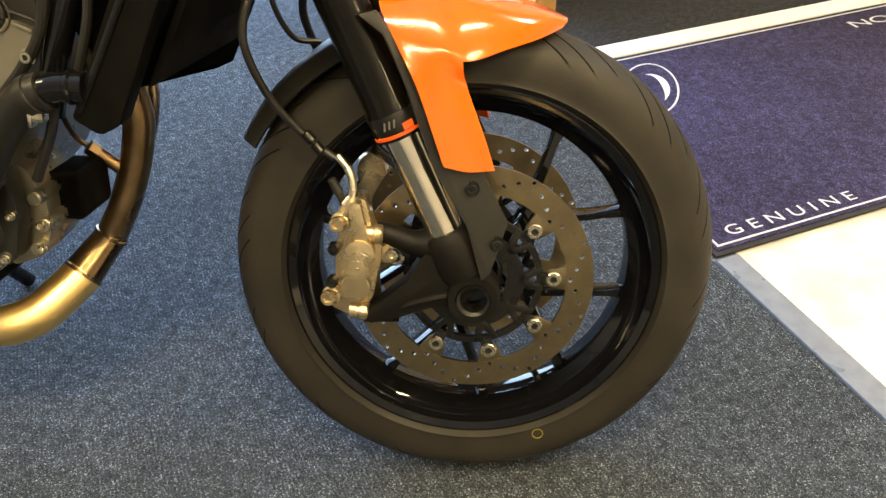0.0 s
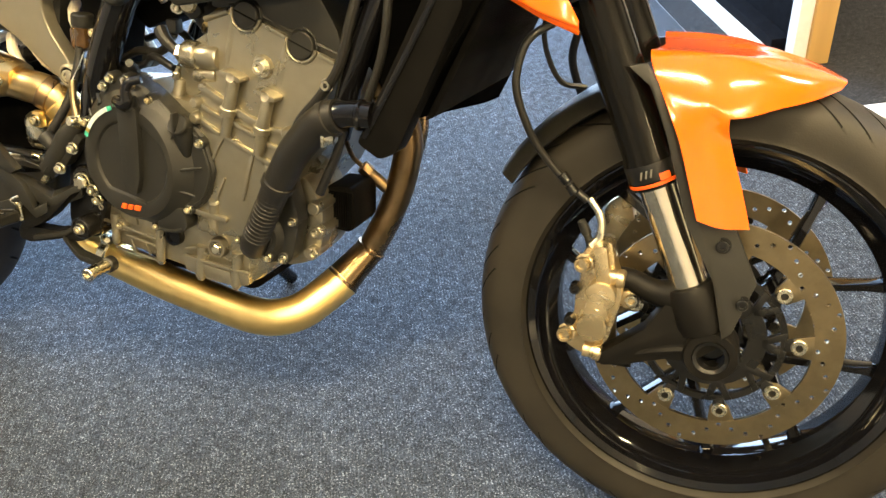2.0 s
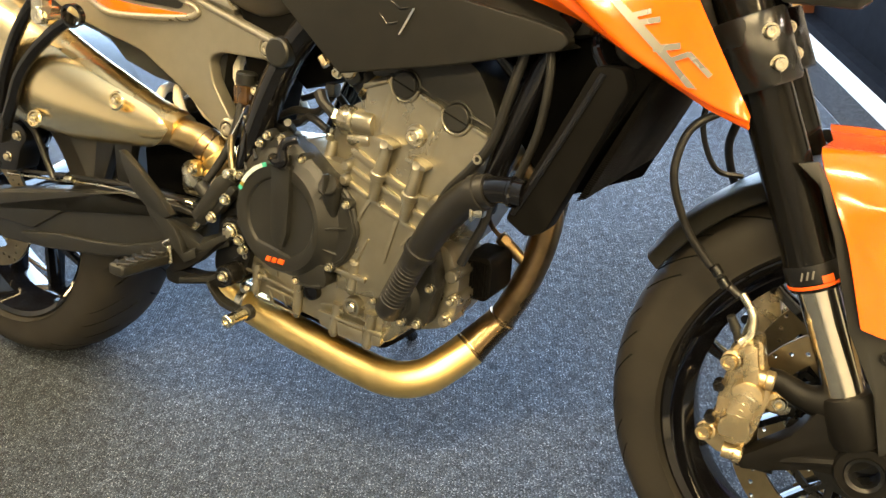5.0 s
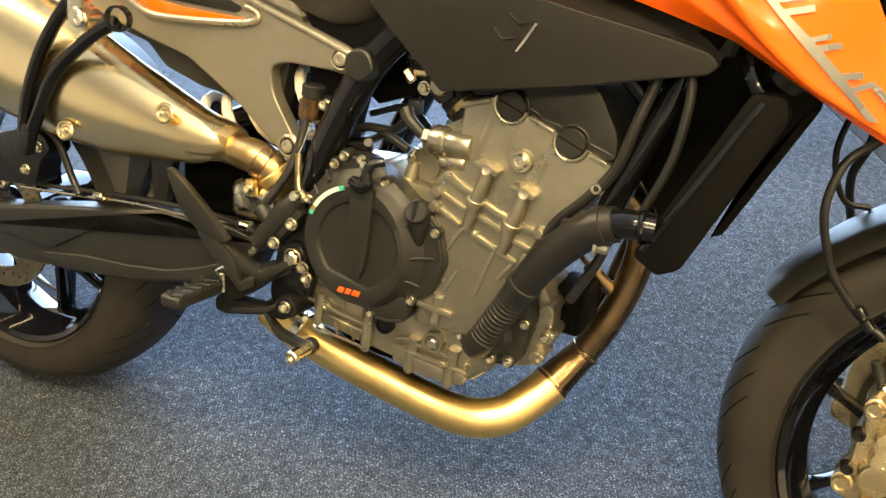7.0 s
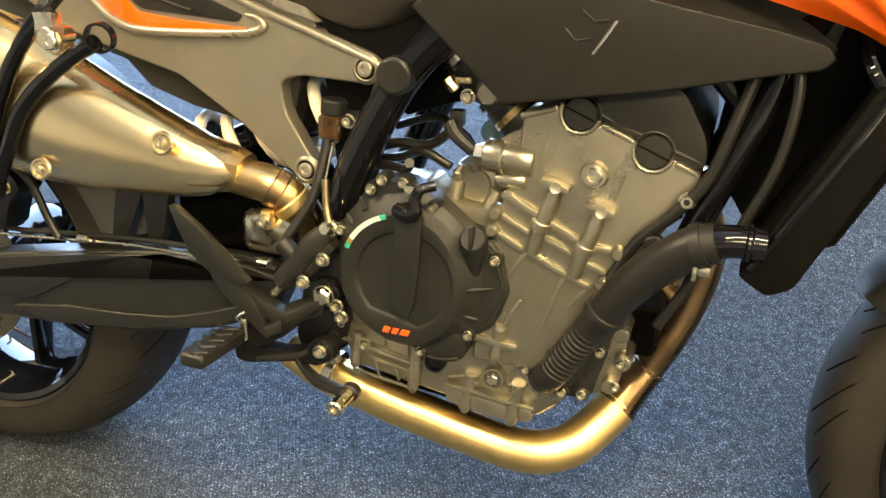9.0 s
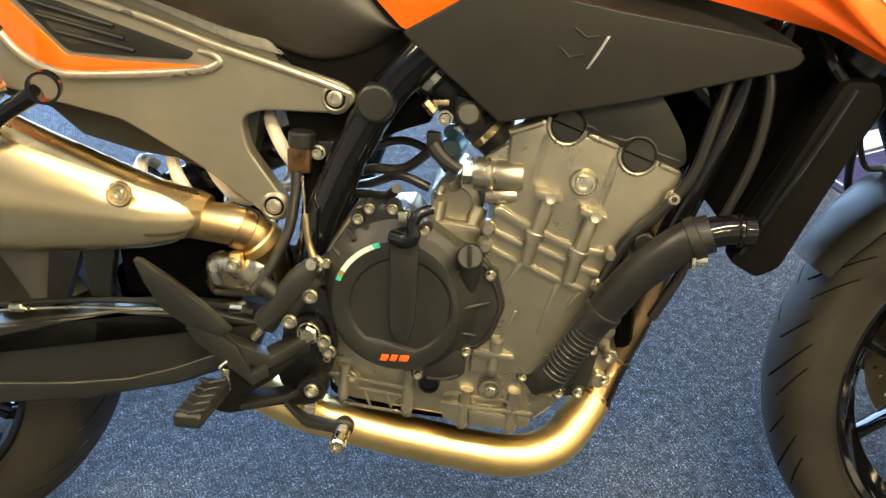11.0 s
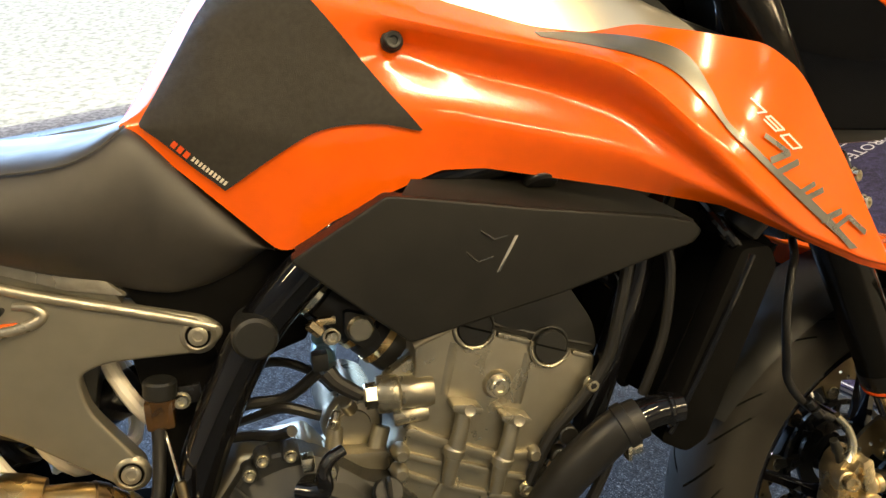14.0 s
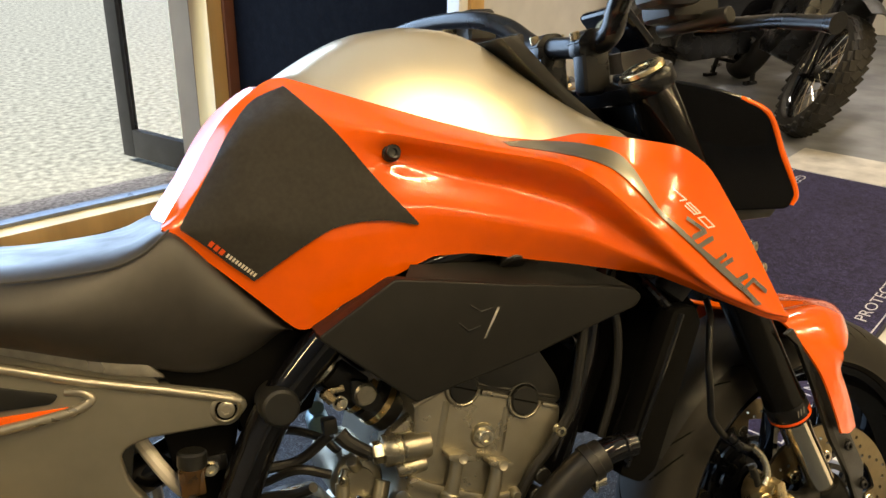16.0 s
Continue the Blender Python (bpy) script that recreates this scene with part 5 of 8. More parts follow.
# coolant stub, starter, throttle bodies
stub = part("coolant_stub", join(turned([(0, 0), (0.0165, 0.0), (0.0178, 0.002), (0.0178, 0.019), (0.0160, 0.0215), (0.0150, 0.022), (0.0158, 0.024), (0.0158, 0.050), (0.0145, 0.053), (0, 0.054)], (-0.669, -0.128, 0.5880), (1, -0.05, -0.02), 32), turned([(0, 0), (0.0082, 0.0), (0.0092, 0.002), (0.0092, 0.030), (0.0080, 0.033), (0, 0.034)], (-0.6555, -0.130, 0.5640), (1, -0.04, 0.06), 22), prism(round_poly([(-0.662, 0.602), (-0.628, 0.622), (-0.622, 0.616), (-0.630, 0.590), (-0.655, 0.575)], 0.004), -0.126, -0.110, 0.002)), M_cast, engine, "cast coolant stub")
part("hex_nut", rod((-0.681, -0.127, 0.588), (-0.667, -0.128, 0.588), 0.0125, segs=6), M_steel, stub)
part("sensor_boot", tube([(-0.684, -0.127, 0.590), (-0.703, -0.125, 0.604), (-0.712, -0.12, 0.615)], [0.007, 0.008, 0.009], 10), M_hose, stub)
part("starter_motor", turned([(0, 0.028), (0.0165, 0.028), (0.0172, 0.0255), (0.0195, 0.0255), (0.0260, 0.0235), (0.0295, 0.019), (0.0310, 0.012), (0.0310, -0.08)], (-0.6895, -0.066, 0.5445), (0, -1, 0), 40), M_cast, engine, "round cast starter motor end")
for p, q, r in (((-0.7080, -0.092, 0.548), (-0.7145, -0.100, 0.510), 0.0085), ((-0.6620, -0.092, 0.540), (-0.6800, -0.104, 0.496), 0.0092), ((-0.690, -0.09, 0.560), (-0.696, -0.095, 0.572), 0.0075)):
    part("motor_ear", rod(p, q, r, segs=18), M_cast, engine)
part("terminal", join(rod((-0.7105, -0.100, 0.5490), (-0.7075, -0.101, 0.5585), 0.0058, segs=12), rod((-0.7085, -0.100, 0.5560), (-0.7045, -0.099, 0.5660), 0.0040, segs=10)), M_steel, engine)
part("case_web", prism(round_poly([(-0.735, 0.515), (-0.700, 0.512), (-0.668, 0.498), (-0.655, 0.508), (-0.662, 0.522), (-0.690, 0.524), (-0.725, 0.530)], 0.006), -0.112, -0.08, 0.003), M_cast, engine)
body_dir = Vector((0.062, 0, -0.060)).normalized()
throttle = part("throttle_body", turned([(0, 0), (0.022, 0), (0.024, 0.006), (0.024, 0.020), (0.027, 0.022), (0.027, 0.060), (0.0245, 0.064), (0.0245, 0.078), (0.027, 0.080), (0.027, 0.115), (0, 0.115)], (-0.722, -0.074, 0.692), body_dir, 36), M_hose, engine, "black rubber intake boot with clamps")
for d in (0.0095, 0.066, 0.092):
    part("hose_clamp", turned([(0.0275, d), (0.0287, d), (0.0287, d + 0.0075), (0.0275, d + 0.0075)], (-0.722, -0.074, 0.692), body_dir, 36), M_link if d > 0.05 else M_steel, throttle)
part("injector_block", prism(round_poly([(-0.690, 0.668), (-0.668, 0.660), (-0.656, 0.636), (-0.672, 0.626), (-0.690, 0.640)], 0.006), -0.108, -0.085, 0.003), M_black_plastic, throttle)
part("plug", turned([(0, 0.006), (0.0105, 0.006), (0.0120, 0.004), (0.0130, 0.003), (0.0135, -0.01)], (-0.6755, -0.106, 0.6480), (0, -1, 0), 28), M_cast, throttle)
part("clamp_screw", join(rod((-0.7225, -0.106, 0.660), (-0.7120, -0.106, 0.648), 0.0062, segs=6), box(-0.7060, -0.100, 0.658, 0.018, 0.008, 0.007, 0.002)), M_caliper, throttle)


# clutch cover: stepped casting, a domed ring and a sunk face with a flat foot
CLUTCH_OUT = round_poly([(-0.834, 0.466), (-0.828, 0.498), (-0.814, 0.516), (-0.798, 0.537), (-0.776, 0.552), (-0.750, 0.553), (-0.725, 0.540), (-0.699, 0.519), (-0.686, 0.508), (-0.657, 0.500), (-0.642, 0.483), (-0.631, 0.442), (-0.646, 0.400), (-0.673, 0.379), (-0.718, 0.352), (-0.750, 0.356), (-0.787, 0.371), (-0.816, 0.396), (-0.829, 0.425)], 0.006, 2)
CLUTCH_C = Vector((-0.746, 0.445))


def clutch_bm(n=160):
    bm = bmesh.new()
    rings = [[] for _ in range(9)]
    for i in range(n):
        a = 2 * math.pi * i / n
        d = Vector((math.cos(a), math.sin(a)))
        out = polar_radius(CLUTCH_OUT, CLUTCH_C, a)
        dome = 0.0805 - 0.0105 * max(0, math.cos(a - 0.15)) ** 2
        face = 0.0575
        foot = Vector((-0.235, -0.972)).dot(d)
        if foot > 0.3:
            face = min(face, 0.0490 / foot)
        for k, (r, y) in enumerate(((out, -0.112), (out, -0.1395), (out - 0.0025, -0.1425), (min(out - 0.004, dome + 0.014), -0.1435), (dome, -0.1555), (dome - 0.0055, -0.1625), (face + 0.0015, -0.1640), (face - 0.0012, -0.1630), (face - 0.0035, -0.1600))):
            rings[k].append(bm.verts.new((CLUTCH_C.x + r * d.x, y, CLUTCH_C.y + r * d.y)))
    for p, q in zip(rings, rings[1:]):
        for i in range(n):
            j = (i + 1) % n
            bm.faces.new((p[i], p[j], q[j], q[i]))
    bm.faces.new(rings[-1])
    return bm


clutch = part("clutch_cover", clutch_bm(), M_black_plastic, bike, "matt black clutch cover", 32)
part("lever_housing", prism(round_poly([(-0.754, 0.522), (-0.724, 0.521), (-0.726, 0.470), (-0.730, 0.425), (-0.738, 0.404), (-0.746, 0.404), (-0.757, 0.420), (-0.756, 0.470)], 0.005), -0.1690, -0.150, 0.0035, 2), M_black_plastic, clutch)
part("cam_lever", tube([(-0.752, -0.168, 0.528), (-0.738, -0.175, 0.527), (-0.729, -0.177, 0.531), (-0.728, -0.178, 0.546), (-0.722, -0.176, 0.556), (-0.709, -0.170, 0.560)], [0.008, 0.009, 0.0085, 0.0065, 0.006, 0.0055], 12), M_black_gloss, clutch, "black clutch release lever")
part("lever_pivot", rod((-0.739, -0.163, 0.516), (-0.739, -0.163, 0.534), 0.0115, segs=20), M_black_satin, clutch)
part("cable_block", box(-0.740, -0.158, 0.548, 0.012, 0.016, 0.014, 0.003), M_steel, clutch)
part("filler_cap", join(turned([(0, 0.003), (0.0125, 0.003), (0.0140, 0.001), (0.0140, -0.012)], (-0.6700, -0.158, 0.504), (0.0, -0.85, 0.5), 32), box(-0.670, -0.163, 0.508, 0.0042, 0.012, 0.024, 0.0015)), M_black_plastic, clutch, "black oil filler cap")
part("filler_neck", tube([(-0.6700, -0.150, 0.502), (-0.6705, -0.147, 0.482), (-0.671, -0.142, 0.455)], [0.0150, 0.0120, 0.0050], 20), M_black_plastic, clutch)
for p, q in (((-0.686, -0.1555, 0.440), (-0.649, -0.1440, 0.4455)), ((-0.688, -0.1555, 0.415), (-0.664, -0.1440, 0.405)), ((-0.692, -0.157, 0.476), (-0.674, -0.146, 0.492)), ((-0.812, -0.149, 0.497), (-0.822, -0.1430, 0.506)), ((-0.700, -0.150, 0.385), (-0.676, -0.1430, 0.391)), ((-0.796, -0.150, 0.516), (-0.806, -0.143, 0.528))):
    part("cast_rib", tube([p, q], [0.0040, 0.0016], 6), M_black_plastic, clutch)
facet = bmesh.new()
fv = [facet.verts.new(p) for p in ((-0.724, -0.1630, 0.508), (-0.697, -0.1630, 0.480), (-0.676, -0.1440, 0.499), (-0.694, -0.1440, 0.516), (-0.712, -0.1440, 0.530))]
facet.faces.new(fv)
bmesh.ops.recalc_face_normals(facet, faces=facet.faces)
bmesh.ops.solidify(facet, geom=facet.faces[:], thickness=0.008)
part("cast_facet", sharpen(facet, 0.0012), M_black_plastic, clutch)
part("edge_line", tube([(-0.690, -0.1435, 0.501), (-0.660, -0.1435, 0.492), (-0.649, -0.1435, 0.478), (-0.638, -0.1435, 0.442), (-0.652, -0.1435, 0.404), (-0.676, -0.1435, 0.386)], 0.0020, 8), M_black_plastic, clutch)
part("lower_lug", prism(round_poly([(-0.716, 0.384), (-0.681, 0.389), (-0.674, 0.370), (-0.676, 0.358), (-0.690, 0.351), (-0.716, 0.349), (-0.724, 0.362)], 0.006), -0.152, -0.122, 0.003), M_black_plastic, clutch)
part("lug_lip", tube([(-0.718, -0.1515, 0.354), (-0.700, -0.153, 0.354), (-0.683, -0.1515, 0.358)], 0.002, 8), M_black_plastic, clutch)
for x, z in ((-0.792, 0.539), (-0.779, 0.551), (-0.754, 0.551), (-0.720, 0.528), (-0.648, 0.479), (-0.674, 0.386), (-0.729, 0.355), (-0.828, 0.487)):
    part("bolt_tower", turned([(0, 0.004), (0.0068, 0.004), (0.0080, 0.002), (0.0085, -0.012)], (x, -0.1425, z), (0, -1, 0), 18), M_black_plastic, clutch)
    shared("bolt", BOLT_S, clutch, Matrix.Translation((x, -0.1465, z)))


def arc_patch(a0, a1, r0, r1, y, n=14):
    bm = bmesh.new()
    prev = None
    for i in range(n + 1):
        a = radians(a0 + (a1 - a0) * i / n)
        cur = [bm.verts.new((-0.746 + r * math.cos(a), y, 0.448 + r * math.sin(a))) for r in (r0, r1)]
        if prev:
            bm.faces.new((prev[0], prev[1], cur[1], cur[0]))
        prev = cur
    bmesh.ops.recalc_face_normals(bm, faces=bm.faces)
    bmesh.ops.solidify(bm, geom=bm.faces[:], thickness=0.0004)
    return bm


part("foil_sticker", arc_patch(112, 148, 0.0690, 0.0748, -0.1652), M_holo_w, clutch, "shiny white and green foil sticker")
part("foil_edge", arc_patch(148, 153, 0.0690, 0.0748, -0.1652), M_yellow, clutch)
part("foil_edge", arc_patch(106, 112, 0.0690, 0.0748, -0.1652), M_holo, clutch)
part("foil_edge", arc_patch(153, 158, 0.0690, 0.0748, -0.1652), M_holo, clutch)
for k, (dx, w) in enumerate(((-0.0125, 0.008), (-0.002, 0.007), (0.0095, 0.010))):
    part("badge", prism([(-0.752 + dx - w / 2 - 0.001, 0.3805), (-0.752 + dx + w / 2 - 0.001, 0.3800), (-0.752 + dx + w / 2 + 0.002, 0.3870), (-0.752 + dx - w / 2 + 0.002, 0.3875)], -0.1650, -0.1590, 0.0005), M_orange_flat, clutch, "small orange badge")

# water pump and its hose
pump = part("water_pump", turned([(0, 0.0155), (0.012, 0.0155), (0.0135, 0.0135), (0.020, 0.0135), (0.0215, 0.0115), (0.0275, 0.0105), (0.0295, 0.008), (0.0345, 0.004), (0.0370, -0.004), (0.0370, -0.03)], (-0.580, -0.118, 0.357), (0, -1, 0), 48), M_black_plastic, bike, "black water pump cover with bolts")
part("pump_flange", prism(round_poly([(-0.618, 0.345), (-0.602, 0.388), (-0.585, 0.408), (-0.556, 0.454), (-0.540, 0.450), (-0.522, 0.386), (-0.536, 0.322), (-0.575, 0.318), (-0.608, 0.336)], 0.010), -0.120, -0.09, 0.003), M_black_plastic, pump)
part("gear_housing", prism(round_poly([(-0.575, 0.430), (-0.528, 0.432), (-0.506, 0.390), (-0.508, 0.340), (-0.528, 0.312), (-0.565, 0.300)], 0.010), -0.085, 0.0, 0.008), M_cast, pump)
for x, z in ((-0.513, 0.395), (-0.508, 0.362), (-0.520, 0.330)):
    part("housing_tower", rod((x, -0.10, z), (x, -0.05, z), 0.009, segs=18), M_cast, pump)
for x, y, z in ((-0.5775, -0.129, 0.3990), (-0.6095, -0.130, 0.3495), (-0.5677, -0.128, 0.3280), (-0.5455, -0.126, 0.3285), (-0.5473, -0.130, 0.4440), (-0.531, -0.122, 0.382)):
    part("bolt_tower", rod((x, y + 0.001, z), (x, -0.10, z), 0.0082, segs=18), M_black_plastic, pump)
    shared("bolt", BOLT_S, pump, Matrix.Translation((x, y, z)))
for x, z in ((-0.510, 0.362), (-0.513, 0.332)):
    shared("bolt", BOLT_S, pump, Matrix.Translation((x, -0.10, z)))
water = part("coolant_hose", tube([(-0.588, -0.126, 0.342), (-0.581, -0.138, 0.352), (-0.570, -0.144, 0.369), (-0.548, -0.151, 0.409), (-0.5245, -0.158, 0.450), (-0.498, -0.167, 0.490), (-0.468, -0.176, 0.522), (-0.448, -0.180, 0.538), (-0.428, -0.182, 0.546)], [0.0190, 0.0178, 0.0172, 0.0172, 0.0192, 0.0205, 0.0205, 0.0200, 0.0195], 26), M_hose, bike, "black ribbed rubber coolant hose")
for k in range(13):
    f = k / 12
    p = Vector((-0.573, -0.143, 0.364)).lerp(Vector((-0.535, -0.155, 0.432)), f)
    part("hose_rib", turned([(0.0165, -0.0018), (0.0177, -0.0010), (0.0181, 0), (0.0177, 0.0010), (0.0165, 0.0018)], p, (0.038, -0.012, 0.068), 26), M_hose, water)
part("hose_clamp", turned([(0.0195, 0), (0.0222, 0.001), (0.0222, 0.011), (0.0195, 0.012)], (-0.449, -0.1797, 0.5370), (0.86, -0.08, 0.42), 30), M_hose, water)
part("hose_clamp", turned([(0.0190, 0), (0.0214, 0.001), (0.0214, 0.009), (0.0190, 0.010)], (-0.530, -0.1565, 0.441), (0.50, -0.15, 0.85), 30), M_hose, water)
part("clamp_ears", join(box(-0.437, -0.186, 0.519, 0.012, 0.014, 0.010, 0.002), box(-0.445, -0.188, 0.516, 0.004, 0.012, 0.014, 0.001)), M_steel, water)
part("spigot", tube([(-0.440, -0.1815, 0.543), (-0.415, -0.182, 0.549), (-0.388, -0.180, 0.549)], [0.0165, 0.0155, 0.0155], 22), M_black_gloss, water, "gloss black coolant spigot")
part("spigot_bead", turned([(0.0155, -0.003), (0.0180, -0.001), (0.0180, 0.002), (0.0155, 0.004)], (-0.402, -0.1812, 0.549), (1, 0, 0), 24), M_black_gloss, water)
part("drain_hose", tube([(-0.440, -0.150, 0.520), (-0.448, -0.152, 0.492), (-0.462, -0.152, 0.462), (-0.474, -0.150, 0.438)], 0.0058, 10), M_hose, bike, "short black drain hose")

# -- exhaust --
exhaust = part("exhaust_pipe", tube([(-0.935, -0.070, 0.280), (-0.885, -0.079, 0.263), (-0.845, -0.080, 0.2520), (-0.764, -0.0795, 0.2320), (-0.658, -0.0770, 0.2110), (-0.618, -0.0760, 0.2075), (-0.588, -0.0720, 0.2105), (-0.560, -0.059, 0.2200), (-0.538, -0.037, 0.2370), (-0.517, -0.011, 0.2575)], 0.0268, 32), M_exhaust, bike, "straw-gold stainless exhaust pipe")
part("header", tube([(-0.519, -0.013, 0.2555), (-0.503, 0.006, 0.278), (-0.487, 0.024, 0.300)], [0.0266, 0.0238, 0.0215], 28), M_header, exhaust, "heat-browned pipe joint")
part("header", tube([(-0.488, 0.023, 0.298), (-0.467, 0.030, 0.340), (-0.450, 0.035, 0.386), (-0.439, 0.038, 0.430), (-0.437, 0.040, 0.468), (-0.452, 0.036, 0.512), (-0.49, 0.025, 0.550)], 0.0205, 24), M_header, exhaust, "heat-browned header pipe")
part("header", tube([(-0.487, 0.040, 0.305), (-0.476, 0.080, 0.355), (-0.466, 0.098, 0.405), (-0.455, 0.104, 0.450), (-0.453, 0.105, 0.490), (-0.47, 0.10, 0.54)], 0.0195, 20), M_header, exhaust)
part("weld_ring", turned([(0.0255, 0), (0.0276, 0.001), (0.0276, 0.005), (0.0255, 0.006)], (-0.5185, -0.0125, 0.256), (0.50, 0.55, 0.67), 32), M_header, exhaust)
part("weld_ring", turned([(0.0205, 0), (0.0232, 0.001), (0.0232, 0.004), (0.0205, 0.005)], (-0.487, 0.020, 0.2995), (0.55, 0.25, 0.80), 32), M_header, exhaust)
part("lambda_sensor", join(rod((-0.440, 0.038, 0.372), (-0.462, 0.030, 0.392), 0.0125, segs=6), rod((-0.461, 0.030, 0.391), (-0.488, 0.020, 0.417), 0.0088), rod((-0.486, 0.021, 0.415), (-0.497, 0.016, 0.426), 0.0105, segs=6), tube([(-0.495, 0.017, 0.424), (-0.508, 0.005, 0.445), (-0.500, -0.03, 0.490), (-0.470, -0.06, 0.530)], 0.0035, 8)), M_header, exhaust, "browned exhaust gas sensor")
part("pipe_clamp", join(turned([(0.0247, 0), (0.0275, 0.002), (0.0275, 0.014), (0.0247, 0.016)], (-0.862, -0.085, 0.2685), (-0.95, 0.05, 0.25), 32), rod((-0.866, -0.100, 0.300), (-0.850, -0.112, 0.302), 0.005), box(-0.862, -0.100, 0.297, 0.014, 0.012, 0.014, 0.002)), M_steel, exhaust, "steel pipe clamp")
for k in range(11):
    part("cooler_fin", box(-0.516 + 0.0035 * k, -0.030, 0.382, 0.0014, 0.05, 0.050, 0.0004, 1), M_shroud, bike)
part("fin_block", prism(round_poly([(-0.522, 0.412), (-0.482, 0.414), (-0.476, 0.404), (-0.476, 0.360), (-0.484, 0.350), (-0.522, 0.352)], 0.006), -0.050, 0.02, 0.003), M_shroud, bike, "black regulator block")
# Catalyst box under the engine; its black also stands in for the shadow.
part("catalyst_box", prism(round_poly([(-0.850, 0.312), (-0.620, 0.290), (-0.600, 0.268), (-0.640, 0.236), (-0.800, 0.252), (-0.856, 0.276)], 0.012), -0.055, 0.10, 0.008), M_shroud, exhaust, "black exhaust box that also stands in for shadow under the engine")

MUF_RINGS = [(-0.974, -0.104, 0.526, 0.0245, 0.0215), (-0.988, -0.107, 0.527, 0.030, 0.028), (-1.03, -0.112, 0.530, 0.037, 0.0375), (-1.09, -0.117, 0.541, 0.043, 0.053), (-1.16, -0.121, 0.555, 0.048, 0.070), (-1.24, -0.124, 0.577, 0.052, 0.086), (-1.34, -0.126, 0.604, 0.055, 0.094), (-1.42, -0.127, 0.630, 0.054, 0.093), (-1.46, -0.127, 0.642, 0.047, 0.084)]


def silencer_bm():
    bm = bmesh.new()
    n = 40
    rings = []
    d = Vector((-0.95, 0, 0.24)).normalized()
    up = Vector((0.24, 0, 0.95)).normalized()
    dense = []
    for a, b in zip(MUF_RINGS, MUF_RINGS[1:]):
        for k in range(4):
            dense.append([p + (q - p) * k / 4 for p, q in zip(a, b)])
    dense.append(MUF_RINGS[-1])
    for x, y, z, w, h in dense:
        ring = []
        for i in range(n):
            t = 2 * math.pi * i / n
            c, s = math.cos(t), math.sin(t)
            e = 0.92
            yy = -w * math.copysign(abs(c) ** e, c)
            zz = h * math.copysign(abs(s) ** e, s)
            if c > 0.1 and s > 0.15:
                yy -= 0.0035 * math.exp(-((s - 0.55) / 0.12) ** 2)
            ring.append(bm.verts.new(Vector((x, y + yy, z)) + up * zz))
        rings.append(ring)
    for a, b in zip(rings, rings[1:]):
        for i in range(n):
            j = (i + 1) % n
            bm.faces.new((a[i], a[j], b[j], b[i]))
    bm.faces.new(rings[0][::-1])
    bm.faces.new(rings[-1])
    return bm


def shield_bm():
    """A thin shield over the outer side, drawn out to a rounded tongue at the pipe."""
    bm = bmesh.new()
    n, m = 26, 44
    up = Vector((0.24, 0, 0.95)).normalized()
    xs = [r[0] for r in MUF_RINGS][::-1]
    grid = []
    for k in range(m + 1):
        f = k / m
        x = -0.976 - 0.475 * f
        y, z, w, h = [float(np.interp(x, xs, [r[q] for r in MUF_RINGS][::-1])) for q in (1, 2, 3, 4)]
        tongue = math.sqrt(min(1.0, f / 0.10))
        row = []
        for i in range(n + 1):
            t = radians(4 + (-78 + 130 * i / n - 4) * tongue)
            c, s = math.cos(t), math.sin(t)
            yy = -(w + 0.0045) * abs(c) ** 0.92
            zz = (h + 0.0045) * math.copysign(abs(s) ** 0.92, s)
            row.append(bm.verts.new(Vector((x, y + yy, z)) + up * zz))
        grid.append(row)
    for a, b in zip(grid, grid[1:]):
        for i in range(n):
            bm.faces.new((a[i], b[i], b[i + 1], a[i + 1]))
    bmesh.ops.remove_doubles(bm, verts=bm.verts, dist=0.0004)
    bmesh.ops.recalc_face_normals(bm, faces=bm.faces)
    bmesh.ops.solidify(bm, geom=bm.faces[:], thickness=0.0022)
    return bm


silencer = part("silencer", silencer_bm(), M_link, bike, "conical stainless silencer with a brushed shield", 40)
part("heat_shield", shield_bm(), M_muffler, silencer, "brushed stainless shield", 50)
for x, y, z in ((-1.045, -0.1660, 0.566), (-1.214, -0.1790, 0.518)):
    part("rivet_seat", turned([(0, -0.0015), (0.0085, -0.001), (0.0105, 0.0014), (0.0125, 0.0016), (0.0145, -0.001)], (x, y, z), (0.1, -1, 0.25), 24), M_muffler, silencer)
    shared("bolt", BOLT_S, silencer, Matrix.Translation((x, y - 0.0005, z)))
link = part("link_pipe", tube([(-1.000, -0.105, 0.522), (-0.968, -0.103, 0.517), (-0.940, -0.099, 0.511), (-0.918, -0.091, 0.494), (-0.908, -0.082, 0.468), (-0.912, -0.07, 0.43)], [0.0225, 0.0230, 0.0235, 0.0240, 0.0245, 0.0245], 28), M_link, bike, "straw-tinted link pipe to the silencer")
part("sleeve", turned([(0.0235, 0), (0.0258, 0.002), (0.0258, 0.016), (0.0235, 0.018)], (-0.942, -0.0995, 0.512), (0.80, 0.25, -0.5), 32), M_header, link)
part("clamp", join(turned([(0.0240, 0), (0.0272, 0.002), (0.0272, 0.013), (0.0240, 0.015)], (-0.922, -0.093, 0.498), (0.55, 0.3, -0.78), 32), box(-0.940, -0.116, 0.474, 0.014, 0.012, 0.024, 0.003)), M_exhaust, link, "steel clamp")
shared("bolt", BOLT_M, link, Matrix.Translation((-0.941, -0.123, 0.473)))
part("collector_box", at(box(0, 0, 0, 0.086, 0.07, 0.058, 0.022, 4), Matrix.Translation((-0.943, -0.075, 0.450))), M_steel, link, "rounded bright collector box")
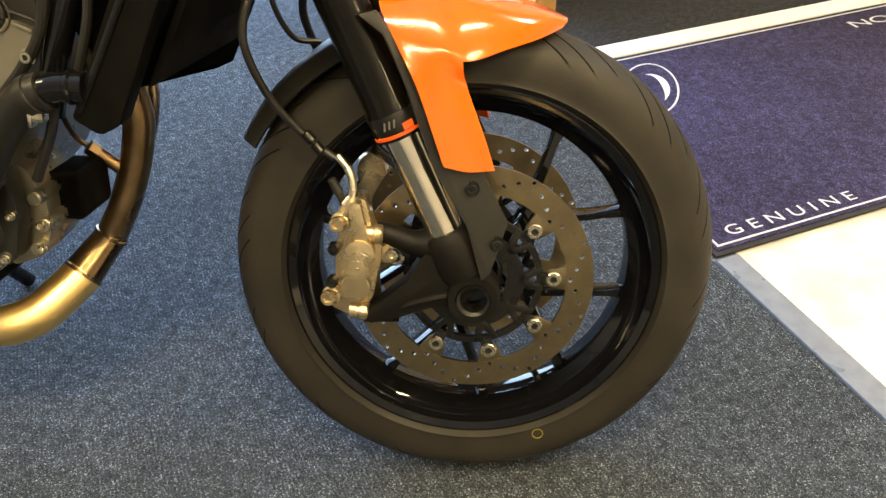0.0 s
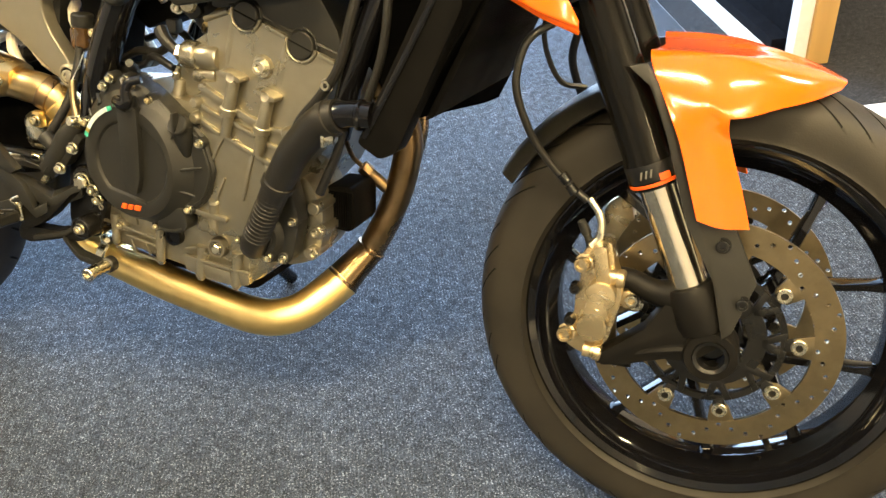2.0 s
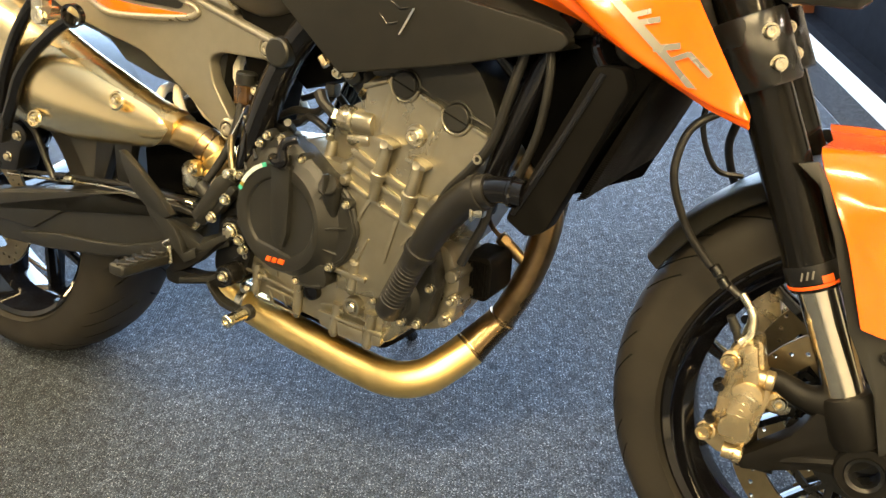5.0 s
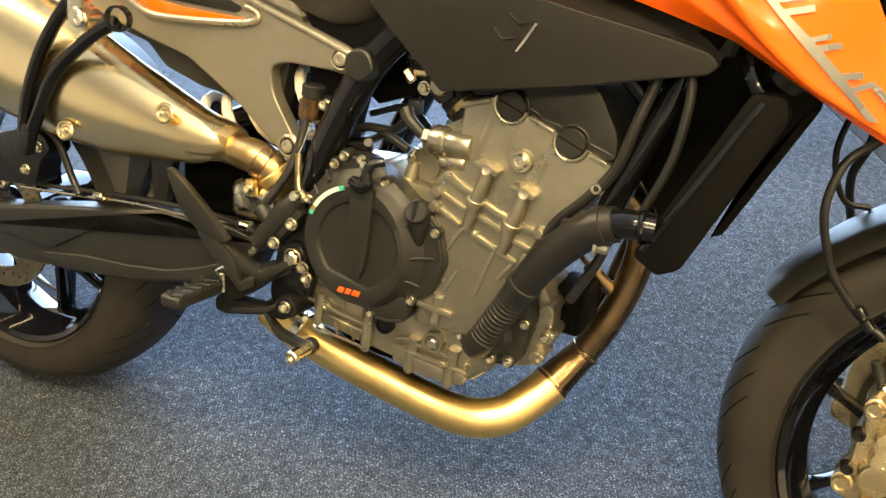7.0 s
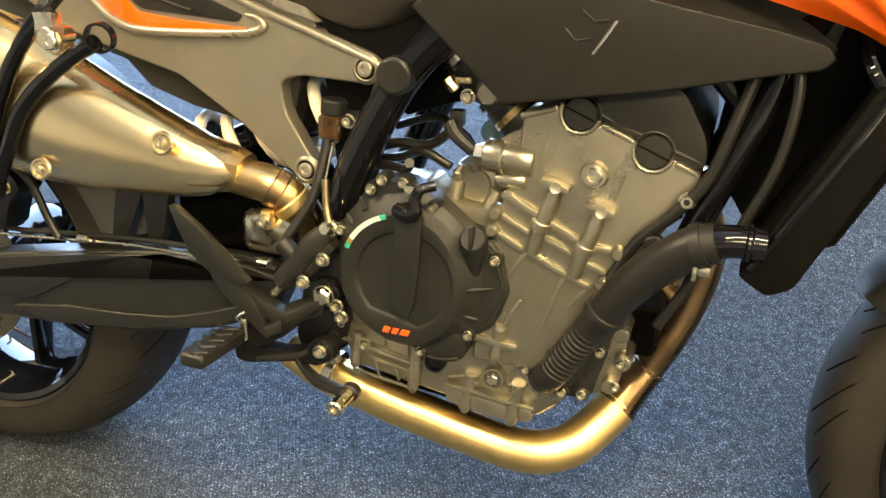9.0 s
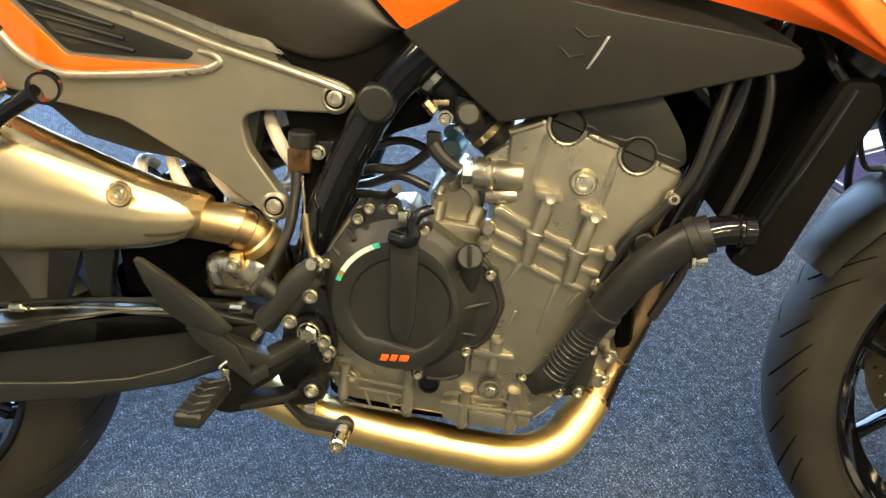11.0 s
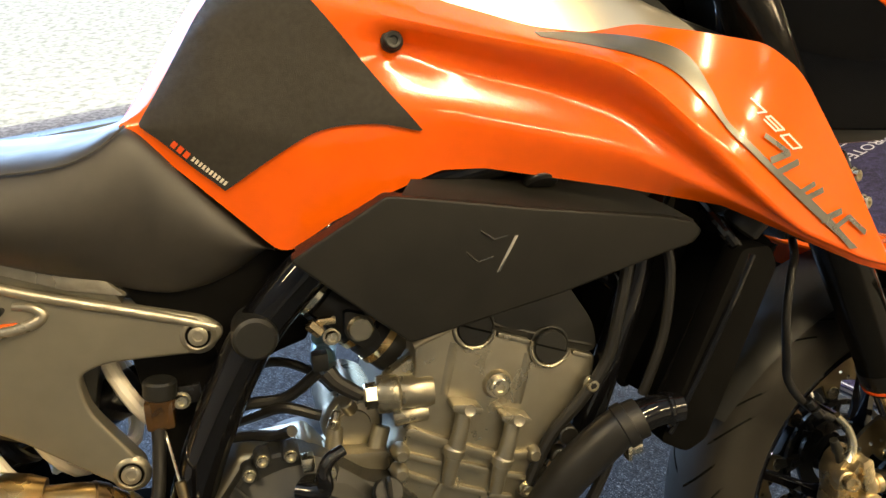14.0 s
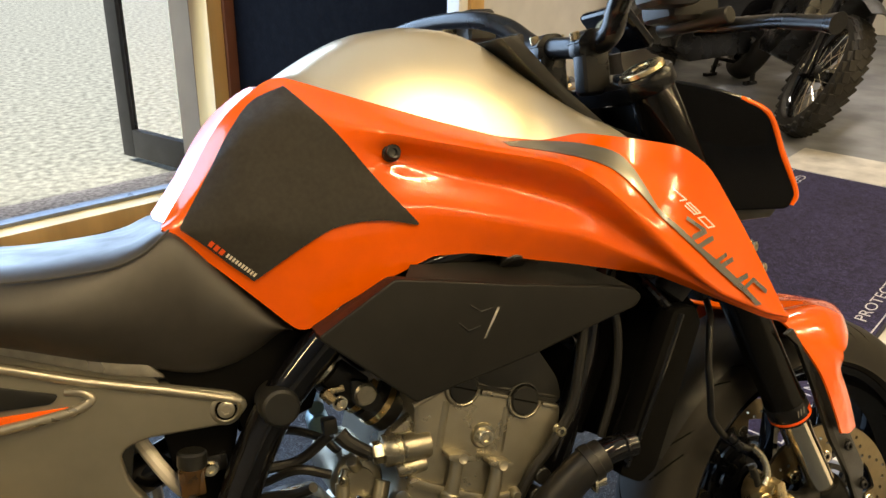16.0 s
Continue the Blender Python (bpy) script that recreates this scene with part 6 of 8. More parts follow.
hanger = part("footrest_hanger", tube([(-1.108, -0.182, 0.676), (-1.145, -0.184, 0.655), (-1.190, -0.186, 0.622), (-1.225, -0.188, 0.585), (-1.250, -0.188, 0.540), (-1.275, -0.186, 0.500)], 0.0095, 16), M_black_gloss, bike, "gloss black tubular pillion footrest hanger")
part("hanger_tube", tube([(-1.16, -0.150, 0.742), (-1.195, -0.178, 0.690), (-1.235, -0.186, 0.632), (-1.268, -0.188, 0.565), (-1.285, -0.187, 0.505)], 0.0095, 16), M_black_gloss, hanger)
part("eye_ring", at(lathe([(0.0140, -0.005), (0.0170, -0.005), (0.0170, 0.005), (0.0140, 0.005)], 32), axis_matrix((-1.098, -0.186, 0.682), (-0.25, 1, 0.1))), M_black_gloss, hanger, "black ring eye")
part("hanger_foot", prism(round_poly([(-1.262, 0.515), (-1.280, 0.522), (-1.300, 0.500), (-1.298, 0.470), (-1.276, 0.470)], 0.008), -0.196, -0.178, 0.003), M_black_satin, hanger)
part("lever_clamp", join(rod((-1.165, -0.160, 0.677), (-1.165, -0.196, 0.677), 0.013), box(-1.178, -0.176, 0.690, 0.030, 0.018, 0.030, 0.006)), M_steel, hanger, "bright clamp bracket")
shared("bolt", BOLT_L, hanger, Matrix.Translation((-1.160, -0.190, 0.674)))

# -- rear hugger over the front of the tyre --
def hugger_bm():
    bm = bmesh.new()
    vs = []
    for i in range(19):
        a = radians(16 + 64 * i / 18)
        row = []
        for j in range(13):
            f = 2 * j / 12 - 1
            r = 0.334 + 0.006 * math.cos(6 * a) - 0.052 * max(0.0, abs(f) - 0.72) / 0.28
            row.append(bm.verts.new((REAR.x + r * math.cos(a), 0.092 * f, REAR.z + r * math.sin(a))))
        vs.append(row)
    for p, q in zip(vs, vs[1:]):
        for j in range(12):
            bm.faces.new((p[j], q[j], q[j + 1], p[j + 1]))
    bmesh.ops.recalc_face_normals(bm, faces=bm.faces)
    bmesh.ops.solidify(bm, geom=bm.faces[:], thickness=0.003)
    return bm


hugger = part("rear_hugger", hugger_bm(), M_black_plastic, bike, "matt black hugger over the rear tyre", 40)
for x, z, x1, z1 in ((-1.178, 0.405, -1.150, 0.485), (-1.120, 0.415, -1.112, 0.485)):
    part("hugger_fold", prism([(x - 0.012, z), (x + 0.012, z), (x1 + 0.020, z1), (x1 - 0.024, z1)], -0.098, -0.080, 0.004), M_black_plastic, hugger)
part("inner_guard", prism(round_poly([(-1.105, 0.405), (-0.945, 0.405), (-0.935, 0.500), (-1.02, 0.530), (-1.110, 0.520)], 0.01), -0.060, 0.060, 0.006), M_core, bike, "flat black guard ahead of the rear wheel")

rear_caliper = part("rear_brake_caliper", prism(round_poly([(-1.430, 0.470), (-1.353, 0.492), (-1.312, 0.486), (-1.300, 0.466), (-1.322, 0.446), (-1.338, 0.404), (-1.430, 0.395)], 0.010), -0.132, -0.088, 0.005), M_black_satin, bike, "black rear brake caliper above the swingarm")
for x, z in ((-1.322, 0.468), (-1.352, 0.428)):
    shared("bolt", BOLT_M, rear_caliper, Matrix.Translation((x, -0.134, z)))
part("hose", tube([(-1.345, -0.126, 0.486), (-1.318, -0.128, 0.500), (-1.290, -0.124, 0.478), (-1.272, -0.120, 0.430), (-1.255, -0.122, 0.404)], 0.0055, 10), M_hose, rear_caliper)

# -- swingarm, shock, side plate --
swing = part("swingarm", prism([(-0.905, 0.408), (-0.960, 0.418), (-1.060, 0.416), (-1.150, 0.404), (-1.260, 0.386), (-1.400, 0.360), (-1.52, 0.346), (-1.535, 0.316), (-1.52, 0.282), (-1.400, 0.270), (-1.282, 0.276), (-1.138, 0.292), (-1.020, 0.318), (-0.930, 0.352)], -0.128, -0.088, 0.006, 3), M_black_plastic, bike, "matt black cast swingarm")
# Far arm coloured flat black in place of shade, without a highlight.
part("swingarm_side", prism([(-0.905, 0.408), (-1.060, 0.416), (-1.260, 0.386), (-1.52, 0.346), (-1.535, 0.300), (-1.400, 0.270), (-1.138, 0.292), (-0.930, 0.352)], 0.088, 0.128, 0.006), M_core, swing)
part("cross_member", box(-0.985, 0, 0.375, 0.05, 0.20, 0.05, 0.01), M_black_plastic, swing)
part("lower_lip", prism([(-1.345, 0.2940), (-1.3278, 0.2990), (-1.2427, 0.3125), (-1.1537, 0.3175), (-1.0781, 0.3270), (-1.020, 0.3440), (-0.9793, 0.3600), (-0.945, 0.3700), (-0.935, 0.3560), (-1.020, 0.3230), (-1.138, 0.2970), (-1.282, 0.2800)], -0.1345, -0.118, 0.0032, 3), M_black_plastic, swing)
part("upper_lip", prism([(-1.345, 0.3080), (-1.3057, 0.3100), (-1.250, 0.3420), (-1.1968, 0.3690), (-1.1369, 0.3970), (-1.0812, 0.4090), (-1.0288, 0.4040), (-0.9785, 0.3840), (-0.945, 0.3720), (-0.915, 0.3900), (-0.915, 0.4060), (-0.960, 0.4150), (-1.060, 0.4130), (-1.150, 0.4010), (-1.260, 0.3830), (-1.400, 0.3570), (-1.480, 0.3420), (-1.470, 0.3150)], -0.1335, -0.118, 0.0032, 3), M_black_plastic, swing)
part("brake_line", tube([(-1.46, -0.11, 0.40), (-1.34, -0.115, 0.402), (-1.24, -0.12, 0.412), (-1.10, -0.125, 0.424), (-0.98, -0.128, 0.425), (-0.92, -0.132, 0.418)], 0.0038, 8), M_hose, bike, "thin black rear brake line")
part("sensor_line", tube([(-1.40, -0.105, 0.385), (-1.28, -0.115, 0.398), (-1.14, -0.122, 0.412), (-1.02, -0.125, 0.415), (-0.93, -0.128, 0.428)], 0.0028, 8), M_steel, bike, "thin bright cable")
for x, z in ((-0.948, 0.421), (-1.215, 0.413)):
    part("line_sleeve", rod((x, -0.129, z), (x + 0.016, -0.129, z), 0.0065), M_steel, bike, "bright cable sleeve")
spring_pts = []
a_, b_ = Vector((-1.065, -0.028, 0.525)), Vector((-0.862, -0.028, 0.605))
ax_ = (b_ - a_).normalized()
u_ = ax_.orthogonal().normalized()
v_ = ax_.cross(u_)
for i in range(5 * 16 + 1):
    t = i / 16
    spring_pts.append(a_ + ax_ * (b_ - a_).length * t / 5 + 0.046 * (math.cos(2 * math.pi * t) * u_ + math.sin(2 * math.pi * t) * v_))
shock = part("shock_spring", tube(spring_pts, 0.0078, 10, 1), M_spring, bike, "white coil spring of the rear shock")
part("damper", rod(a_ - ax_ * 0.03, b_, 0.022, segs=24), M_black_gloss, shock)
part("collar", rod(a_ - ax_ * 0.012, a_, 0.046, segs=28), M_black_satin, shock)
part("tail_liner", prism([(-0.930, 0.560), (-0.972, 0.565), (-1.016, 0.583), (-1.062, 0.590), (-1.125, 0.609), (-1.159, 0.640), (-1.40, 0.70), (-1.50, 0.79), (-1.20, 0.78), (-0.90, 0.70)], -0.073, 0.073, 0.004), M_black_plastic, bike, "matt black tail liner")

outline = [(-1.36, 0.846), (-1.092, 0.769), (-1.024, 0.748), (-0.956, 0.722), (-0.884, 0.698), (-0.812, 0.675), (-0.796, 0.660), (-0.814, 0.642), (-0.905, 0.645), (-0.930, 0.636), (-0.924, 0.600), (-0.884, 0.540), (-0.886, 0.523), (-0.904, 0.520), (-0.985, 0.583), (-1.067, 0.632), (-1.14, 0.650), (-1.22, 0.672), (-1.36, 0.745)]
side_plate = part("side_plate", prism(round_poly(outline, 0.012), -0.094, -0.070, 0.0075, 4), M_plate, bike, "grey painted cast rear subframe plate")
part("subframe_plate", prism(round_poly(outline, 0.012), 0.074, 0.094, 0.004, 2), M_plate, side_plate)
# Ridges and top flange take the paler material as painted highlights.
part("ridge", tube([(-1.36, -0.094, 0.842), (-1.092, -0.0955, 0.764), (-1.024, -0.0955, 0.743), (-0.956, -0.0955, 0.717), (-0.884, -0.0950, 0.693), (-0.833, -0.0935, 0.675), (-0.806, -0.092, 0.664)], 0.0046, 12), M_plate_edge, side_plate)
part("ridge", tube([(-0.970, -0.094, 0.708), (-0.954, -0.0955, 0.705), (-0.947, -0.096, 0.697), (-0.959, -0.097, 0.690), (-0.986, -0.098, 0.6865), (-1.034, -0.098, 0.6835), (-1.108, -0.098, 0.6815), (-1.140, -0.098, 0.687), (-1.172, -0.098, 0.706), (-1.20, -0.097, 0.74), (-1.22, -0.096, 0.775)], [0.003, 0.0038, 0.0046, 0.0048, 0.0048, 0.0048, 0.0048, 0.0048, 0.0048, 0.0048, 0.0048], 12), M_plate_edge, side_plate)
part("flange_web", prism([(-1.36, 0.870), (-1.092, 0.786), (-0.990, 0.754), (-0.895, 0.722), (-0.880, 0.692), (-0.956, 0.714), (-1.36, 0.836)], -0.090, -0.066, 0.001), M_plate, side_plate)
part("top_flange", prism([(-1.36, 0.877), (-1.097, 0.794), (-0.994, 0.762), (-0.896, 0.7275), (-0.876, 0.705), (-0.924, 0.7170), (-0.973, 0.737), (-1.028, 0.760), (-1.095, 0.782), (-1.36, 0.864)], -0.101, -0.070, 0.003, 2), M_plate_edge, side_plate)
# Added black piece that keeps the gap under the seat nose dark.
part("seat_gap_filler", prism([(-0.885, 0.715), (-0.870, 0.690), (-0.815, 0.668), (-0.806, 0.630), (-0.780, 0.640), (-0.768, 0.676), (-0.722, 0.728), (-0.740, 0.742), (-0.800, 0.722)], -0.086, 0.086, 0.003), M_shroud, bike, "matt black filler in the dark gap beneath the seat nose")
# Added black block for the dark space behind the brake reservoir.
part("reservoir_gap_filler", prism([(-0.888, 0.655), (-0.802, 0.655), (-0.836, 0.520), (-0.860, 0.425), (-0.888, 0.430), (-0.872, 0.540)], -0.068, -0.02, 0.004), M_shroud, bike, "dull black filler in the dark space behind the reservoir")
part("vent_recess", prism(round_poly([(-1.19, 0.786), (-1.115, 0.706), (-0.982, 0.699), (-0.974, 0.707), (-1.080, 0.744)], 0.010), -0.0962, -0.088, 0.001), M_black_plastic, side_plate, "black recessed vent")
for k in range(3):
    part("vent_slat", tube([(-1.165 + 0.02 * k, -0.0975, 0.764 - 0.018 * k), (-1.06 + 0.01 * k, -0.0972, 0.734 - 0.013 * k)], 0.0028, 8), M_black_plastic, side_plate)
part("mesh_patch", prism(round_poly([(-1.15, 0.752), (-1.09, 0.738), (-1.085, 0.716), (-1.115, 0.714)], 0.006), -0.0970, -0.094, 0.0005), M_pad, side_plate, "rough dark mesh insert")
part("stripe", prism([(-1.228, 0.79), (-1.205, 0.79), (-1.118, 0.7025), (-1.06, 0.697), (-0.968, 0.693), (-1.000, 0.6868), (-1.122, 0.6858), (-1.160, 0.700), (-1.20, 0.735)], -0.0968, -0.092, 0.0004), M_orange, side_plate, "orange stripe")
for x, z in ((-0.822, 0.659), (-0.898, 0.535)):
    part("bolt_well", turned([(0.0112, -0.001), (0.0116, 0.0020), (0.0126, 0.0026), (0.0150, 0.0016), (0.0180, -0.002)], (x, -0.0940, z), (0, -1, 0), 36), M_plate, side_plate)
    # Black disc paints the well's shade as a dark ring around the bolt.
    part("well_shade", turned([(0, 0.0006), (0.0122, 0.0006), (0.0122, -0.002)], (x, -0.0940, z), (0, -1, 0), 30), M_shroud, side_plate)
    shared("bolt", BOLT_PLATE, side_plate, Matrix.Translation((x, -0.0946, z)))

# -- rear brake: reservoir, master cylinder, pedal, footrest, heel guard --
res = part("brake_reservoir", join(rod((-0.866, -0.092, 0.578), (-0.863, -0.092, 0.606), 0.0125, 0.014, 20), box(-0.865, -0.092, 0.590, 0.026, 0.022, 0.028, 0.004)), M_fluid, bike, "amber brake fluid reservoir with black cap")
part("cap", rod((-0.863, -0.092, 0.604), (-0.861, -0.092, 0.622), 0.0152, segs=24), M_black_plastic, res, "black screw cap")
part("res_hose", tube([(-0.868, -0.094, 0.590), (-0.870, -0.102, 0.555), (-0.878, -0.118, 0.51), (-0.902, -0.134, 0.465), (-0.915, -0.140, 0.448)], 0.0062, 12), M_hose, res)
part("tab", box(-0.838, -0.086, 0.602, 0.022, 0.008, 0.018, 0.002), M_black_satin, res)
shared("bolt", BOLT_M, res, Matrix.Translation((-0.845, -0.091, 0.598)))
master = part("brake_master_cylinder", join(tube([(-0.842, -0.146, 0.484), (-0.862, -0.147, 0.464), (-0.900, -0.148, 0.416)], [0.0115, 0.0150, 0.0135], 20), box(-0.862, -0.143, 0.452, 0.030, 0.022, 0.060, 0.006, 2, rot=Matrix.Rotation(radians(40), 4, "Y")), rod((-0.884, -0.147, 0.444), (-0.904, -0.147, 0.462), 0.0105), rod((-0.893, -0.147, 0.424), (-0.905, -0.147, 0.410), 0.0150, segs=6)), M_black_plastic, bike, "black rear brake master cylinder")
part("banjo_bolt", turned([(0, 0.012), (0.006, 0.012), (0.0075, 0.009), (0.0075, 0), (0.010, 0), (0.010, -0.006)], (-0.840, -0.150, 0.488), (-0.2, -1, 0.2), 18), M_steel, master)
part("hose_end", tube([(-0.842, -0.146, 0.490), (-0.848, -0.142, 0.510), (-0.852, -0.136, 0.540)], [0.0052, 0.0046, 0.0048], 12), M_disc, master, "bright hose fitting")
part("wire", tube([(-0.852, -0.136, 0.538), (-0.860, -0.105, 0.562), (-0.866, -0.085, 0.585)], 0.0015, 8), M_steel, master)
part("push_rod", rod((-0.900, -0.147, 0.414), (-0.918, -0.147, 0.392), 0.0045), M_steel, master)
bolts(master, BOLT_M, [(-0.8703, -0.160, 0.4216), (-0.8456, -0.158, 0.4521)])
guard_h = part("heel_guard", join(
    prism([(-1.0350, 0.4955), (-1.0280, 0.4945), (-0.9976, 0.4735), (-0.9622, 0.4435), (-0.9415, 0.4215), (-0.9330, 0.4150), (-0.9465, 0.4075), (-0.9768, 0.4180), (-0.9855, 0.4205), (-1.0110, 0.4400), (-1.0260, 0.4700)], -0.176, -0.164, 0.0018, 2),
    prism([(-0.9768, 0.4260), (-0.9465, 0.4080), (-0.9290, 0.3940), (-0.9184, 0.3740), (-0.9155, 0.3600), (-0.9457, 0.3800), (-0.9855, 0.4195)], -0.175, -0.164, 0.0018, 2),
    edge_bar(((-0.9562, -0.172, 0.4121), (-0.9245, -0.166, 0.3922), (-0.8948, -0.160, 0.3748), (-0.8668, -0.149, 0.3907), (-0.852, -0.146, 0.3972)),
             ((-0.9513, -0.150, 0.4030), (-0.9287, -0.146, 0.3929), (-0.9059, -0.140, 0.3797), (-0.8783, -0.130, 0.3903), (-0.8612, -0.128, 0.3992)), 0.020),
    edge_bar(((-0.9844, -0.174, 0.4281), (-0.9733, -0.174, 0.4121), (-0.9428, -0.174, 0.3849), (-0.9137, -0.174, 0.3604), (-0.8957, -0.168, 0.3700)),
             ((-0.9888, -0.152, 0.4193), (-0.9815, -0.152, 0.4103), (-0.9540, -0.152, 0.3870), (-0.9242, -0.152, 0.3643), (-0.9125, -0.148, 0.3677)), 0.014)), M_black_plastic, bike, "matt black heel guard and footrest bracket")
part("bracket_plate", prism([(-0.9394, 0.3700), (-0.9173, 0.3500), (-0.8942, 0.3640), (-0.8791, 0.3700), (-0.8520, 0.3880), (-0.8949, 0.3490), (-0.9223, 0.3313), (-0.9485, 0.3213), (-0.9540, 0.3355)], -0.166, -0.146, 0.0015), M_black_cast, guard_h)
part("lower_arm", prism(round_poly([(-0.9684, 0.3187), (-0.9558, 0.3305), (-0.9404, 0.3244), (-0.9015, 0.3247), (-0.8709, 0.3326), (-0.8616, 0.3464), (-0.8444, 0.3528), (-0.8336, 0.3440), (-0.8353, 0.3250), (-0.8563, 0.3145), (-0.8866, 0.3141), (-0.9496, 0.2992), (-0.9670, 0.3018)], 0.005), -0.158, -0.136, 0.0018), M_black_cast, guard_h)
part("arm_ledge", edge_bar(((-0.9344, -0.166, 0.3156), (-0.9148, -0.164, 0.3193), (-0.8785, -0.162, 0.3287), (-0.8660, -0.160, 0.3360)), ((-0.9107, -0.142, 0.3221), (-0.9028, -0.142, 0.3245), (-0.8778, -0.138, 0.3292), (-0.8627, -0.136, 0.3375)), 0.008), M_black_plastic, guard_h)
shared("bolt", HEX_L, guard_h, Matrix.Translation((-0.855, -0.138, 0.398)))
part("pivot_boss", turned([(0.012, 0.0), (0.020, 0.0), (0.022, -0.004), (0.022, -0.05)], (-0.855, -0.136, 0.398), (0, -1, 0), 32), M_black_satin, guard_h)
part("pivot_boss", turned([(0.0, -0.001), (0.0118, -0.001), (0.0124, 0.0015), (0.0145, 0.0015), (0.0155, 0.0), (0.0155, -0.03)], (-0.8499, -0.160, 0.3361), (0, -1, 0), 32), M_black_satin, guard_h)
shared("bolt", BOLT_M, guard_h, Matrix.Translation((-0.8499, -0.161, 0.3361)))
part("pivot_boss", turned([(0.0, 0.0), (0.014, 0.0), (0.015, -0.004), (0.015, -0.04)], (-0.862, -0.130, 0.367), (0, -1, 0), 28), M_black_satin, guard_h)
bolts(guard_h, BOLT_M, [(-0.8377, -0.140, 0.3888), (-0.8328, -0.138, 0.3746)])
peg = part("footrest", at(sharpen(box(0, 0, 0, 0.032, 0.085, 0.018), 0.007, 3), axis_matrix((-0.956, -0.218, 0.348), (0.06, 1, -0.02))), M_black_plastic, bike, "black rubber-topped footrest")
for k in range(5):
    for s in (-1, 1):
        part("tread_bar", at(box(0, 0, 0, 0.020, 0.0055, 0.004, 0.0012, 1, rot=Matrix.Rotation(radians(28 * s), 4, "Z")), axis_matrix((-0.956 + 0.006 * s, -0.252 + 0.016 * k, 0.3580), (0.06, 1, -0.02))), M_hose, peg)
part("pivot_pin", rod((-0.945, -0.170, 0.338), (-0.945, -0.170, 0.366), 0.005), M_steel, peg)
part("return_spring", tube([(-0.944, -0.172, 0.360), (-0.948, -0.18, 0.370), (-0.941, -0.172, 0.376)], 0.002, 6), M_steel, peg)
pedal = part("brake_pedal", edge_bar(((-0.8830, -0.162, 0.3240), (-0.8782, -0.162, 0.3179), (-0.8680, -0.162, 0.3050), (-0.8576, -0.162, 0.2964), (-0.8170, -0.160, 0.2875), (-0.8090, -0.159, 0.2865)), ((-0.8810, -0.147, 0.3180), (-0.8766, -0.147, 0.3128), (-0.8690, -0.147, 0.3050), (-0.8593, -0.147, 0.2983), (-0.8157, -0.147, 0.2875), (-0.8085, -0.147, 0.2865)), 0.009), M_black_plastic, bike, "flat black rear brake pedal")
part("toe_peg", turned([(0, 0), (0.0085, 0.001), (0.0095, 0.004), (0.0085, 0.008), (0.0098, 0.012), (0.0085, 0.017), (0.0098, 0.021), (0.0085, 0.026), (0.0098, 0.030), (0.0086, 0.0345), (0.0098, 0.039), (0.0098, 0.043), (0.008, 0.045), (0.0045, 0.045), (0.0045, 0.041), (0, 0.041)], (-0.816, -0.150, 0.284), (0.0, -1, 0.0), 24), M_steel, pedal, "knurled bright toe peg")
part("toe_sleeve", rod((-0.816, -0.142, 0.284), (-0.816, -0.156, 0.284), 0.0115), M_hose, pedal)
part("side_stand", tube([(-0.84, 0.12, 0.30), (-0.82, 0.20, 0.20), (-0.79, 0.30, 0.085)], 0.012, 14), M_black_satin, bike, "black side stand")

# wiring between engine and frame
for k, (pts, r) in enumerate(((((-0.83, -0.06, 0.56), (-0.79, -0.07, 0.575), (-0.75, -0.075, 0.578), (-0.715, -0.09, 0.606)), 0.006),
                              (((-0.835, -0.05, 0.545), (-0.79, -0.06, 0.556), (-0.755, -0.085, 0.572), (-0.72, -0.09, 0.560)), 0.0055),
                              (((-0.82, -0.08, 0.548), (-0.790, -0.09, 0.552), (-0.765, -0.11, 0.556), (-0.75, -0.14, 0.572)), 0.0055),
                              (((-0.81, -0.03, 0.585), (-0.76, -0.03, 0.60), (-0.72, -0.05, 0.59), (-0.70, -0.06, 0.57)), 0.005),
                              (((-0.412, -0.140, 0.715), (-0.430, -0.147, 0.648), (-0.445, -0.147, 0.595), (-0.472, -0.145, 0.557), (-0.505, -0.141, 0.520), (-0.53, -0.138, 0.47)), 0.0062),
                              (((-0.388, -0.148, 0.720), (-0.381, -0.153, 0.679), (-0.388, -0.153, 0.616), (-0.410, -0.150, 0.553)), 0.0052))):
    part("cable", tube(pts, r, 10), M_hose, bike, "black sheathed cable")
part("harness_block", box(-0.715, -0.088, 0.615, 0.016, 0.016, 0.018, 0.003), M_black_plastic, bike, "black cable connector")
for x, z in ((-0.497, 0.500), (-0.512, 0.478), (-0.488, 0.522)):
    part("rubber_grommet", rod((x, -0.135, z), (x, -0.15, z), 0.010), M_hose, bike, "black rubber grommet")
shared("bolt", BOLT_M, frame_ob, Matrix.Translation((-0.462, -0.146, 0.571)))
shared("bolt", BOLT_M, frame_ob, Matrix.Translation((-0.532, -0.142, 0.470)))
# Added black block that darkens the opening between frame and intake.
part("intake_gap_filler", prism([(-0.785, 0.675), (-0.809, 0.618), (-0.790, 0.602), (-0.751, 0.617), (-0.723, 0.625), (-0.700, 0.680)], -0.05, 0.03, 0.004), M_shroud, bike, "dull black filler in the dark space under the intake")
part("fuel_rail", join(rod((-0.705, 0.01, 0.580), (-0.700, 0.05, 0.580), 0.014), rod((-0.705, 0.02, 0.600), (-0.700, 0.05, 0.602), 0.010)), M_blue_sheen, bike, "metal part on the far side of the engine, blue reflection in its colour")
